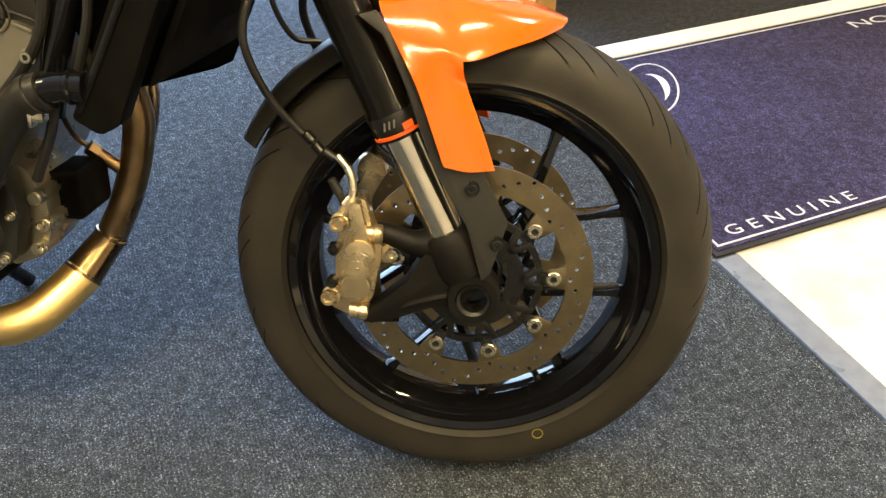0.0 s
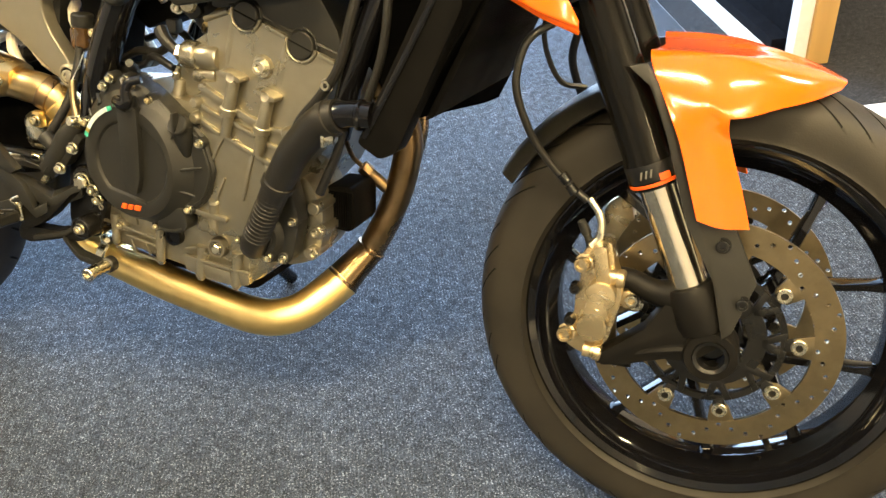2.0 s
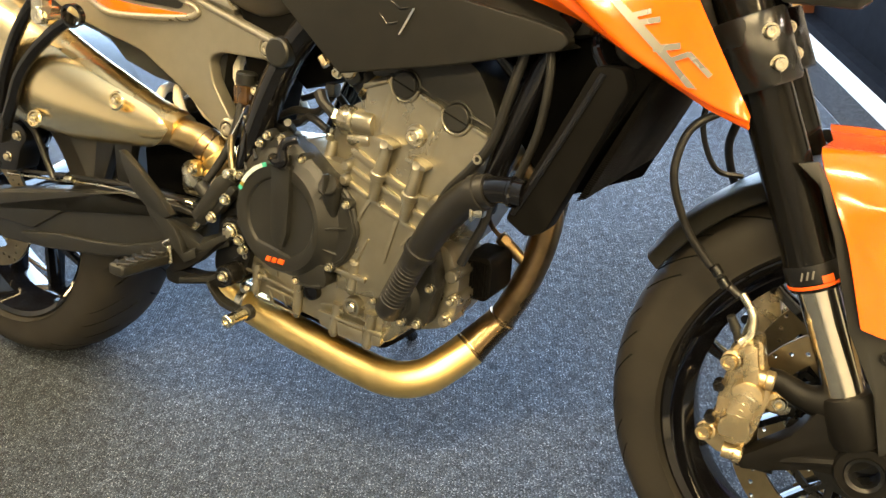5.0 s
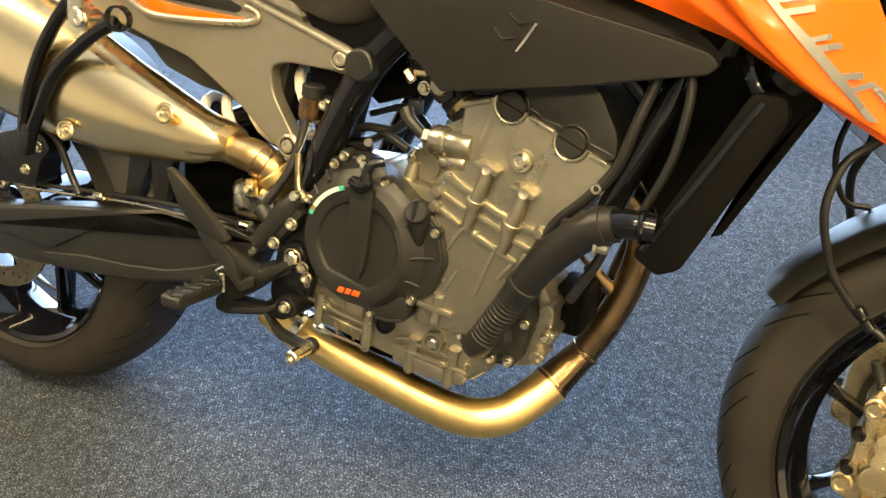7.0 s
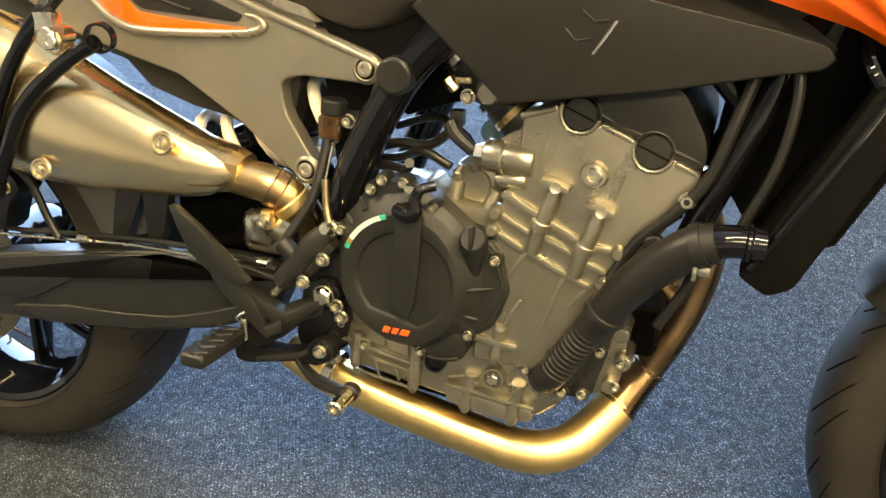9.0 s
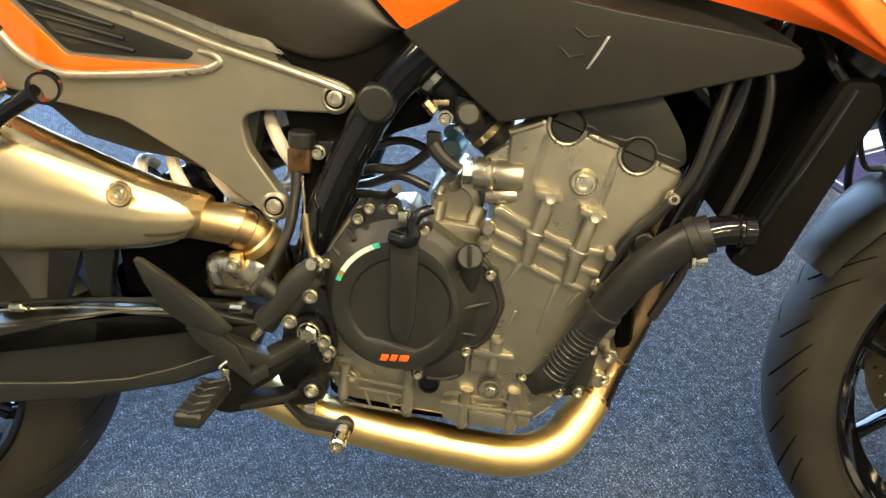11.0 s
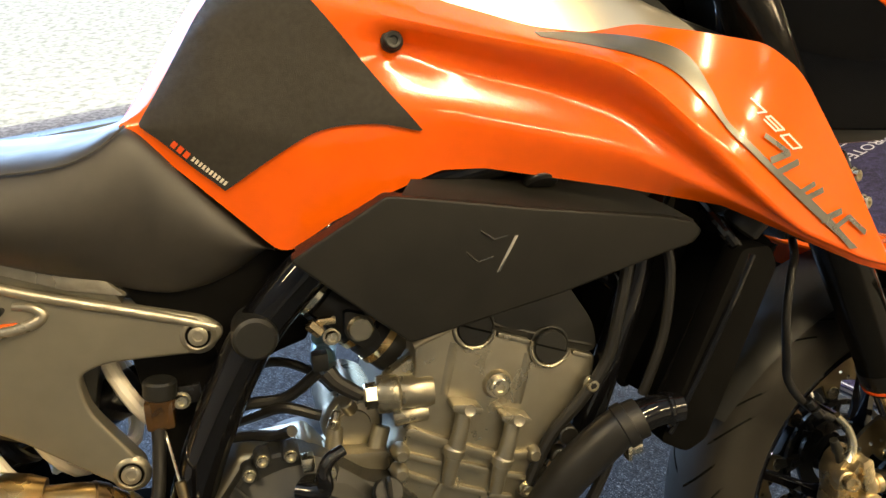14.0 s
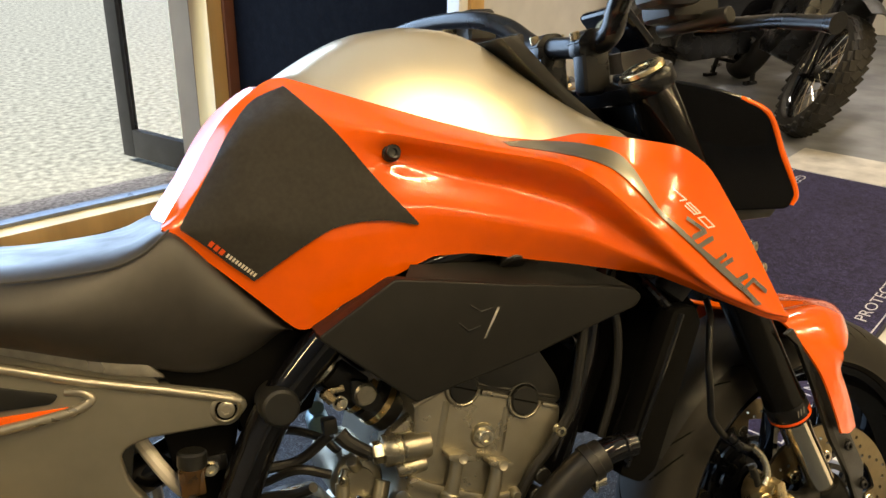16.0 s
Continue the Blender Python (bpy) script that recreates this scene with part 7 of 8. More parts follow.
# -- tank, shrouds, seat, side panels --
# five lines along the right flank: x, half width, height
LINE_TOP = [(-0.860, -0.090, 0.8555), (-0.837, -0.080, 0.885), (-0.822, -0.077, 0.906), (-0.807, -0.075, 0.930), (-0.787, -0.074, 0.955), (-0.767, -0.073, 0.972), (-0.749, -0.072, 0.984), (-0.736, -0.069, 0.992), (-0.720, -0.073, 0.994), (-0.641, -0.098, 0.962), (-0.566, -0.112, 0.934), (-0.499, -0.122, 0.911), (-0.449, -0.128, 0.902), (-0.408, -0.142, 0.907), (-0.358, -0.168, 0.896), (-0.305, -0.188, 0.882), (-0.275, -0.196, 0.856), (-0.230, -0.198, 0.778), (-0.163, -0.186, 0.667)]
LINE_CREASE = [(-0.860, -0.091, 0.855), (-0.837, -0.094, 0.872), (-0.819, -0.099, 0.892), (-0.780, -0.106, 0.936), (-0.728, -0.116, 0.958), (-0.6387, -0.148, 0.928), (-0.5906, -0.163, 0.914), (-0.5356, -0.177, 0.899), (-0.4845, -0.189, 0.886), (-0.454, -0.197, 0.876), (-0.4287, -0.204, 0.859), (-0.408, -0.210, 0.839), (-0.3808, -0.216, 0.811), (-0.3507, -0.219, 0.781), (-0.3157, -0.216, 0.7485), (-0.2765, -0.209, 0.7185), (-0.20, -0.198, 0.677), (-0.163, -0.192, 0.6635)]
LINE_VALLEY = [(-0.860, -0.094, 0.8545), (-0.826, -0.108, 0.868), (-0.780, -0.120, 0.898), (-0.700, -0.136, 0.900), (-0.637, -0.139, 0.893), (-0.600, -0.145, 0.884), (-0.514, -0.158, 0.862), (-0.441, -0.174, 0.835), (-0.408, -0.186, 0.810), (-0.3808, -0.195, 0.787), (-0.3507, -0.201, 0.763), (-0.3157, -0.204, 0.738), (-0.2765, -0.201, 0.7125), (-0.20, -0.194, 0.6730), (-0.163, -0.190, 0.660)]
LINE_BULGE = [(-0.860, -0.097, 0.854), (-0.826, -0.114, 0.848), (-0.780, -0.130, 0.850), (-0.700, -0.142, 0.830), (-0.637, -0.152, 0.845), (-0.600, -0.158, 0.846), (-0.514, -0.172, 0.822), (-0.441, -0.183, 0.800), (-0.408, -0.189, 0.782), (-0.3808, -0.194, 0.767), (-0.3507, -0.198, 0.751), (-0.3157, -0.201, 0.732), (-0.2765, -0.199, 0.7085), (-0.20, -0.192, 0.6705), (-0.163, -0.189, 0.657)]
LINE_LOW = [(-0.860, -0.100, 0.8535), (-0.811, -0.112, 0.806), (-0.744, -0.116, 0.735), (-0.731, -0.119, 0.733), (-0.693, -0.130, 0.757), (-0.649, -0.140, 0.776), (-0.597, -0.148, 0.795), (-0.558, -0.152, 0.793), (-0.442, -0.164, 0.766), (-0.346, -0.184, 0.741), (-0.265, -0.192, 0.700), (-0.201, -0.190, 0.668), (-0.163, -0.186, 0.654)]
FLANK = (LINE_TOP, LINE_CREASE, LINE_VALLEY, LINE_BULGE, LINE_LOW)


def smooth_table(table, k2=6):
    """A table sampled finely and averaged, so that its corners run softly."""
    xs = np.linspace(table[0][0], table[-1][0], 240)
    out = [xs]
    for k in (1, 2):
        v = np.interp(xs, [t[0] for t in table], [t[k] for t in table])
        pad = np.concatenate([np.full(k2, v[0]), v, np.full(k2, v[-1])])
        v2 = np.convolve(pad, np.ones(2 * k2 + 1) / (2 * k2 + 1), "valid")
        w = np.minimum(1, np.minimum(np.arange(240), np.arange(240)[::-1]) / 8)
        out.append(v * (1 - w) + v2 * w)
    return out


FLANK_S = [smooth_table(t, k) for t, k in zip(FLANK, (3, 4, 4, 5, 1))]


def flank_column(x):
    return [(float(np.interp(x, s[0], s[1])), float(np.interp(x, s[0], s[2]))) for s in FLANK_S]


def flank_section(x, n):
    """The flank's cross-section at x from the top edge down, with folds along its lines."""
    pts = [Vector((x, y, z)) for y, z in flank_column(x)]
    soft = spline(pts, n)
    flat = [pts[k].lerp(pts[k + 1], j / n) for k in range(len(pts) - 1) for j in range(n)] + [pts[-1]]
    return [a.lerp(b, 0.45) for a, b in zip(soft, flat)]


FLANK_CACHE = {}


def flank_y(x, z):
    key = round(x, 4)
    if key not in FLANK_CACHE:
        FLANK_CACHE[key] = flank_section(x, 9)[::-1]
    zs, ys = [p.z for p in FLANK_CACHE[key]], [p.y for p in FLANK_CACHE[key]]
    return float(np.interp(z, zs, ys)) + scoop(x, z)


def scoop(x, z):
    """The hollow behind the shroud screw, running out to the front."""
    u, v = x + 0.622, z - 0.903 + 0.22 * (x + 0.622)
    return 0.011 * math.exp(-((u / (0.060 if u > 0 else 0.022)) ** 2) - (v / 0.0125) ** 2)


def flank_bm(nx=140, nv=9):
    bm = bmesh.new()
    grid = []
    for i in range(nx + 1):
        x = -0.860 + 0.697 * i / nx
        pts = flank_section(x, nv)
        grid.append([bm.verts.new((p.x, p.y + scoop(p.x, p.z), p.z)) for p in pts])
    for a, b in zip(grid, grid[1:]):
        for j in range(len(a) - 1):
            bm.faces.new((a[j], b[j], b[j + 1], a[j + 1]))
    bmesh.ops.recalc_face_normals(bm, faces=bm.faces)
    bmesh.ops.solidify(bm, geom=bm.faces[:], thickness=0.0035)
    return bm


tank = part("fuel_tank", flank_bm(), M_orange, bike, "glossy orange fuel tank flank and shroud", 50)
left = flank_bm()
left.transform(FLIP)
bmesh.ops.reverse_faces(left, faces=left.faces)
part("left_flank", left, M_orange, tank, "", 50)

CENTRE = [(-0.868, 0.835), (-0.840, 0.862), (-0.800, 0.918), (-0.765, 0.957), (-0.728, 0.988), (-0.690, 1.013), (-0.633, 1.038), (-0.563, 1.046), (-0.500, 1.036), (-0.463, 1.017), (-0.420, 0.976), (-0.380, 0.938), (-0.352, 0.918)]


def crown(x0, x1, nx=40):
    bm = bmesh.new()
    grid = []
    cz = lambda x: float(np.interp(x, [c[0] for c in CENTRE], [c[1] for c in CENTRE]))
    for i in range(nx + 1):
        x = x0 + (x1 - x0) * i / nx
        ty, tz = flank_column(x)[0]
        zc = sum(cz(x + d) for d in (-0.02, -0.01, 0, 0.01, 0.02)) / 5
        h = zc - tz
        row = []
        for j in range(-10, 11):
            s = j / 10
            row.append(bm.verts.new((x, -ty * s, tz + h * (1 - abs(s) ** 2.6))))
        grid.append(row)
    for a, b in zip(grid, grid[1:]):
        for j in range(20):
            bm.faces.new((a[j], b[j], b[j + 1], a[j + 1]))
    return bm


part("tank_top", crown(-0.728, -0.362), M_silver, tank, "silver metallic tank top", 60)
part("tank_rear", crown(-0.860, -0.7285, 16), M_orange, tank, "glossy orange tank rear", 60)


def on_flank(name, outline_a, outline_b, mat, label, lift=0.0007, n=40, k=10, parent=tank):
    """A film laid on the flank between two lines of (x, z)."""
    bm = bmesh.new()
    pa = spline([Vector((x, 0, z)) for x, z in outline_a], 10)
    pb = spline([Vector((x, 0, z)) for x, z in outline_b], 10)
    grid = []
    for i in range(n + 1):
        a, b = pa[round(i * (len(pa) - 1) / n)], pb[round(i * (len(pb) - 1) / n)]
        row = []
        for j in range(k + 1):
            p = a.lerp(b, j / k)
            row.append(bm.verts.new((p.x, flank_y(p.x, p.z) - lift, p.z)))
        grid.append(row)
    for a, b in zip(grid, grid[1:]):
        for j in range(k):
            bm.faces.new((a[j], a[j + 1], b[j + 1], b[j]))
    bmesh.ops.recalc_face_normals(bm, faces=bm.faces)
    bmesh.ops.solidify(bm, geom=bm.faces[:], thickness=0.0006)
    return part(name, bm, mat, parent, label, 60)


pad_top = [(-0.844, 0.854), (-0.823, 0.884), (-0.803, 0.914), (-0.783, 0.943), (-0.756, 0.971), (-0.722, 0.984)]
pad_low = [(-0.843, 0.851), (-0.828, 0.838), (-0.812, 0.822), (-0.799, 0.809), (-0.789, 0.800), (-0.781, 0.792)]
grip = on_flank("grip_pad", pad_top, pad_low, M_pad, "dark textured tank grip pad", 0.0028, 40, 24)
on_flank("grip_pad", [(-0.722, 0.984), (-0.695, 0.946), (-0.665, 0.904), (-0.640, 0.868), (-0.613, 0.832)], [(-0.781, 0.792), (-0.735, 0.820), (-0.697, 0.838), (-0.652, 0.840), (-0.615, 0.831)], M_pad, "", 0.0028, 40, 24)
on_flank("stripe", [(-0.505, 0.906), (-0.450, 0.902), (-0.405, 0.893), (-0.376, 0.878), (-0.3627, 0.8466), (-0.3540, 0.8200), (-0.3317, 0.7977), (-0.3060, 0.7720), (-0.2811, 0.7518), (-0.2489, 0.7232), (-0.2290, 0.7030), (-0.2131, 0.6880)],
         [(-0.505, 0.902), (-0.450, 0.889), (-0.412, 0.876), (-0.390, 0.862), (-0.3700, 0.8350), (-0.3560, 0.8130), (-0.3420, 0.7985), (-0.3192, 0.7762), (-0.2880, 0.7470), (-0.2560, 0.7190), (-0.2390, 0.7045), (-0.2230, 0.6890)], M_decal_grey, "grey curved stripe decal", 0.0022, 60)


def flank_bars(name, specs, mat, label, lift=0.0026):
    """Slanted bars that stand for lettering: centre x, z, length, width, angle."""
    for x, z, L, W, ang in specs:
        c, s = math.cos(radians(ang)), math.sin(radians(ang))
        bm = bmesh.new()
        grid = []
        for i in range(7):
            row = []
            for j in range(3):
                u, v = L * (i / 6 - 0.5), W * (j / 2 - 0.5)
                px, pz = x + u * c - v * s, z + u * s + v * c
                row.append(bm.verts.new((px, flank_y(px, pz) - lift, pz)))
            grid.append(row)
        for a, b in zip(grid, grid[1:]):
            for j in range(2):
                bm.faces.new((a[j], a[j + 1], b[j + 1], b[j]))
        part(name, bm, mat, tank, label)


def bar_spec(x0, z0, x1, z1, w):
    return ((x0 + x1) / 2, (z0 + z1) / 2, math.hypot(x1 - x0, z1 - z0), w, math.degrees(math.atan2(z1 - z0, x1 - x0)))


# the model number: slanted digits of straight strokes, u along the line and v from foot to head
NUM_U, NUM_V, NUM_O = Vector((0.0474, -0.0477)) / 0.0687, Vector((0.0090, 0.0004)), Vector((-0.3270, 0.8372)) - Vector((0.0090, 0.0004))
DIGITS = (((0, 1, 20, 1), (19, 1, 19, 0)), ((24, 1, 44, 1), (25, 1, 25, 0.5), (24, 0.5, 44, 0.5), (43, 1, 43, 0), (27, 0, 44, 0)), ((49, 1, 69, 1), (50, 1, 50, 0), (49, 0, 69, 0), (68, 1, 68, 0)))
for digit in DIGITS:
    ends = [(NUM_O + NUM_U * u0 * 0.001 + NUM_V * v0, NUM_O + NUM_U * u1 * 0.001 + NUM_V * v1) for u0, v0, u1, v1 in digit]
    flank_bars("digit_stroke", [bar_spec(*p, *q, 0.0017) for p, q in ends], M_decal_pale, "pale model number decal")
LETTER_STROKES = ((-0.3180, 0.8045, -0.2945, 0.7870, 0.0045), (-0.2925, 0.7865, -0.3150, 0.7820, 0.0062), (-0.2835, 0.7775, -0.3100, 0.7705, 0.0058), (-0.2655, 0.7560, -0.2850, 0.7495, 0.0050), (-0.2560, 0.7490, -0.2800, 0.7430, 0.0056),
                  (-0.2340, 0.7265, -0.2590, 0.7215, 0.0062), (-0.2260, 0.7205, -0.2030, 0.7010, 0.0052), (-0.2250, 0.7200, -0.2440, 0.7110, 0.0052))
flank_bars("lettering", [bar_spec(*q) for q in LETTER_STROKES], M_decal_grey, "grey slanted lettering shapes")
flank_bars("small_print", [bar_spec(-0.8190 + 0.0045 * k, 0.8365 - 0.0045 * k, -0.8158 + 0.0045 * k, 0.8333 - 0.0045 * k, 0.0060) for k in range(3)], M_orange_flat, "small orange print bars", 0.0042)
flank_bars("small_print", [bar_spec(-0.8042 + 0.0026 * k, 0.8225 - 0.0025 * k, -0.8026 + 0.0026 * k, 0.8209 - 0.0025 * k, 0.0044) for k in range(10)], M_decal_pale, "small white print bars", 0.0042)
part("tank_bolt", turned([(0, 0.001), (0.0034, 0.001), (0.0037, 0.0035), (0.0062, 0.004), (0.0078, 0.0028), (0.0081, -0.002), (0.0095, -0.003), (0.0095, -0.012)], (-0.630, -0.1445, 0.907), (0, -1, 0.1), 30), M_black_plastic, tank, "black shroud screw")

# side panel under the tank
panel_poly = [(-0.737, 0.738), (-0.652, 0.783), (-0.609, 0.775), (-0.526, 0.758), (-0.405, 0.736), (-0.366, 0.7265), (-0.3565, 0.7160), (-0.366, 0.7055), (-0.4014, 0.6985), (-0.4973, 0.6765), (-0.642, 0.652)]
panel_bm = prism(round_poly(panel_poly, 0.004, 2), -0.178, -0.155, 0.0075, 4)
panel_bm.transform(Matrix(((1, 0, 0, 0), (0.03, 1, 0, 0.018), (0, 0, 1, 0), (0, 0, 0, 1))))
panel = part("air_box_panel", panel_bm, M_panel, bike, "matt black panel under the tank")
part("panel_back", prism([(-0.730, 0.735), (-0.648, 0.780), (-0.430, 0.732), (-0.365, 0.706), (-0.644, 0.660)], -0.150, -0.10, 0.004), M_black_plastic, panel)
fold = bmesh.new()
FOLD_LOW = ((-0.640, -0.1715, 0.779), (-0.522, -0.1725, 0.7555), (-0.448, -0.1705, 0.7395), (-0.385, -0.1665, 0.7200), (-0.366, -0.1640, 0.7120))
FOLD_TOP = ((-0.625, -0.150, 0.790), (-0.510, -0.136, 0.776), (-0.420, -0.132, 0.760), (-0.376, -0.140, 0.737), (-0.357, -0.155, 0.7235))
fold_a, fold_b = [fold.verts.new(p) for p in FOLD_LOW], [fold.verts.new(p) for p in FOLD_TOP]
for k in range(len(FOLD_LOW) - 1):
    fold.faces.new((fold_a[k], fold_a[k + 1], fold_b[k + 1], fold_b[k]))
bmesh.ops.recalc_face_normals(fold, faces=fold.faces)
bmesh.ops.solidify(fold, geom=fold.faces[:], thickness=0.003)
part("panel_fold", fold, M_panel, panel)
part("slash", prism([(-0.5615, 0.7050), (-0.5580, 0.7050), (-0.5395, 0.7360), (-0.5430, 0.7360)], -0.1790, -0.174, 0.0006), M_chrome, panel, "thin bright slash emblem")
for pts in (((-0.573, 0.743), (-0.561, 0.734), (-0.549, 0.736)), ((-0.587, 0.726), (-0.577, 0.716), (-0.563, 0.719))):
    part("embossed_line", tube([(x, -0.1776, z) for x, z in pts], 0.0011, 6, 1), M_black_plastic, panel)
part("airbox", box(-0.52, 0, 0.78, 0.34, 0.24, 0.13, 0.02), M_black_plastic, bike, "black air box under the tank")
part("rubber_mount", rod((-0.505, -0.148, 0.772), (-0.505, -0.135, 0.792), 0.016), M_hose, bike, "black rubber tank mount")

# seat
seat_sections = []
for x, top, sh, low, w in ((-0.745, 0.742, 0.738, 0.727, 0.104), (-0.790, 0.790, 0.780, 0.706, 0.116), (-0.830, 0.838, 0.822, 0.700, 0.120), (-0.858, 0.852, 0.845, 0.704, 0.120), (-0.892, 0.843, 0.832, 0.716, 0.126), (-0.935, 0.841, 0.820, 0.730, 0.132), (-1.01, 0.840, 0.820, 0.758, 0.138), (-1.10, 0.852, 0.832, 0.786, 0.134), (-1.20, 0.884, 0.862, 0.815, 0.122), (-1.32, 0.92, 0.900, 0.850, 0.10)):
    seat_sections.append([(x, 0, top), (x, -w * 0.45, top - 0.002), (x, -w * 0.78, (top + sh) / 2 + 0.004), (x, -w * 0.96, sh - 0.006), (x, -w, (sh + low) / 2), (x, -w * 0.80, low + 0.006), (x, -w * 0.56, low)])
seat_bm = bmesh.new()
cols = [spline(s, 5) for s in seat_sections]
m_ = len(cols[0])
rows_ = [spline([c[j] for c in cols], 6) for j in range(m_)]
vs_ = [[seat_bm.verts.new(p) for p in r] for r in rows_]
for j in range(m_ - 1):
    for i in range(len(rows_[0]) - 1):
        seat_bm.faces.new((vs_[j][i], vs_[j][i + 1], vs_[j + 1][i + 1], vs_[j + 1][i]))
seat = part("seat", mirrored(seat_bm), M_vinyl, bike, "black vinyl rider seat with grey stitching", 60)
part("seam", tube([(-0.855, -0.1118, 0.8535), (-0.864, -0.1172, 0.8468), (-0.883, -0.1212, 0.8344), (-0.909, -0.1233, 0.8266), (-0.945, -0.1237, 0.8245), (-0.979, -0.1259, 0.8250), (-1.005, -0.1274, 0.8266)], 0.0013, 6), M_stitch, seat, "dark grey stitched seam")
part("seat_base", prism([(-0.75, 0.728), (-0.835, 0.706), (-1.01, 0.762), (-1.30, 0.852), (-1.30, 0.835), (-1.0, 0.735), (-0.835, 0.690), (-0.765, 0.712)], -0.072, 0.072, 0.004), M_black_plastic, seat)

# steering: bars, clamps, dash cover, head lamp
steer_bits = part("handlebar", at(tube([(-0.43, 0.37, 1.078), (-0.405, 0.27, 1.082), (-0.380, 0.165, 1.072), (-0.356, 0.112, 1.052), (-0.337, 0.072, 1.021), (-0.331, 0.02, 1.012), (-0.327, -0.045, 1.007), (-0.323, -0.080, 1.017), (-0.322, -0.102, 1.050), (-0.338, -0.16, 1.080), (-0.375, -0.27, 1.084), (-0.40, -0.37, 1.078)], [0.0115, 0.0115, 0.0125, 0.0140, 0.0142, 0.0142, 0.0142, 0.0142, 0.0140, 0.0125, 0.0115, 0.0115], 18), TURN), M_black_satin, bike, "black tapered handlebar")
for y in (-0.048, 0.048):
    lift = 1.008 if y < 0 else 1.015
    part("riser", at(join(box(-0.331, y, lift - 0.032, 0.040, 0.028, 0.060, 0.009, 3), box(-0.331, y, lift - 0.004, 0.050, 0.026, 0.020, 0.006, 2)), TURN), M_black_satin, steer_bits)
    part("clamp_cap", at(prism(round_poly([(-0.358, lift + 0.001), (-0.351, lift + 0.010), (-0.341, lift + 0.018), (-0.322, lift + 0.018), (-0.311, lift + 0.010), (-0.304, lift + 0.001)], 0.004), y - 0.013, y + 0.013, 0.003), TURN), M_black_satin, steer_bits)
    for dx in (-0.020, 0.021):
        part("clamp_bolt", at(rod((-0.331 + dx, y, lift + 0.006), (-0.333 + dx, y, lift + 0.0165), 0.0062), TURN), M_caliper, steer_bits)
part("grip", at(tube([(-0.378, -0.28, 1.076), (-0.405, -0.39, 1.071)], 0.0165, 18), TURN), M_hose, steer_bits, "black rubber grip")
part("grip", at(tube([(-0.378, 0.28, 1.076), (-0.405, 0.39, 1.071)], 0.0165, 18), TURN), M_hose, steer_bits, "black rubber grip")
part("switch_pod", at(box(-0.345, -0.215, 1.055, 0.06, 0.05, 0.06, 0.014, 3), TURN), M_black_plastic, steer_bits)
part("brake_lever", at(tube([(-0.280, -0.185, 1.008), (-0.270, -0.235, 1.002), (-0.282, -0.30, 0.996), (-0.294, -0.36, 0.986), (-0.298, -0.385, 0.982)], [0.012, 0.0095, 0.0085, 0.008, 0.0115], 14, 8, 0.75), TURN), M_black_satin, steer_bits, "black front brake lever with ball end")
part("lever_bracket", at(join(box(-0.305, -0.185, 1.035, 0.07, 0.055, 0.045, 0.012, 3), rod((-0.285, -0.24, 1.012), (-0.305, -0.15, 1.010), 0.0095), box(-0.285, -0.15, 1.065, 0.05, 0.06, 0.05, 0.012, 3)), TURN), M_black_plastic, steer_bits, "black front brake master cylinder")
part("clutch_perch", at(join(box(-0.335, 0.245, 1.072, 0.05, 0.05, 0.05, 0.012, 3), rod((-0.30, 0.22, 1.06), (-0.29, 0.36, 1.05), 0.008)), TURN), M_black_plastic, steer_bits)
part("hand_shield", at(prism(round_poly([(-0.40, 1.075), (-0.345, 1.105), (-0.325, 1.080), (-0.350, 1.050), (-0.39, 1.052)], 0.012), 0.275, 0.283, 0.002), TURN), M_steel, steer_bits, "bright mirror-backed panel")
part("dash_cover", prism([(-0.470, 1.020), (-0.448, 1.024), (-0.395, 0.965), (-0.335, 0.912), (-0.270, 0.886), (-0.290, 0.872), (-0.362, 0.912), (-0.425, 0.972)], -0.085, 0.085, 0.006), M_black_plastic, bike, "matt black ignition cover")
part("ignition_key", join(rod((-0.395, 0.0, 0.985), (-0.402, 0.0, 1.005), 0.012), box(-0.405, 0, 1.018, 0.012, 0.022, 0.026, 0.005)), M_black_plastic, bike, "black ignition key in its lock")
part("display", at(box(-0.255, 0, 1.03, 0.016, 0.095, 0.070, 0.008, 3, rot=Matrix.Rotation(radians(-40), 4, "Y")), TURN), M_black_gloss, bike, "small black instrument display")
MASK = [(-0.285, 0.965), (-0.200, 0.942), (-0.140, 0.921), (-0.118, 0.899), (-0.088, 0.797), (-0.098, 0.778), (-0.170, 0.784), (-0.260, 0.795), (-0.280, 0.860)]


def mask_side(sign):
    bm = prism(round_poly(MASK, 0.008), -0.128, -0.116, 0.003, 2)
    bm.transform(Matrix(((1, 0, 0, 0), (-0.30, 1, 0, -0.030), (0, 0, 1, 0), (0, 0, 0, 1))))
    if sign > 0:
        bm.transform(FLIP)
    return at(bm, TURN)


lamp_ob = part("headlamp", mask_side(-1), M_mask, bike, "gloss black headlamp mask with orange edge")
# Thin gloss tube added so a highlight runs along the mask's top.
part("mask_highlight_bead", at(tube([(x, -0.124 - 0.30 * x - 0.030 + 0.0, z + 0.001) for x, z in MASK[:3]], [0.0025, 0.004, 0.003], 10), TURN), M_black_gloss, lamp_ob)
part("left_mask", mask_side(1), M_mask, lamp_ob)
part("orange_edge", at(tube([(-0.152, -0.110, 0.926), (-0.117, -0.120, 0.902), (-0.102, -0.125, 0.850), (-0.086, -0.129, 0.799), (-0.092, -0.127, 0.782)], [0.003, 0.0045, 0.0048, 0.0045, 0.003], 10), TURN), M_orange, lamp_ob, "orange edge trim")
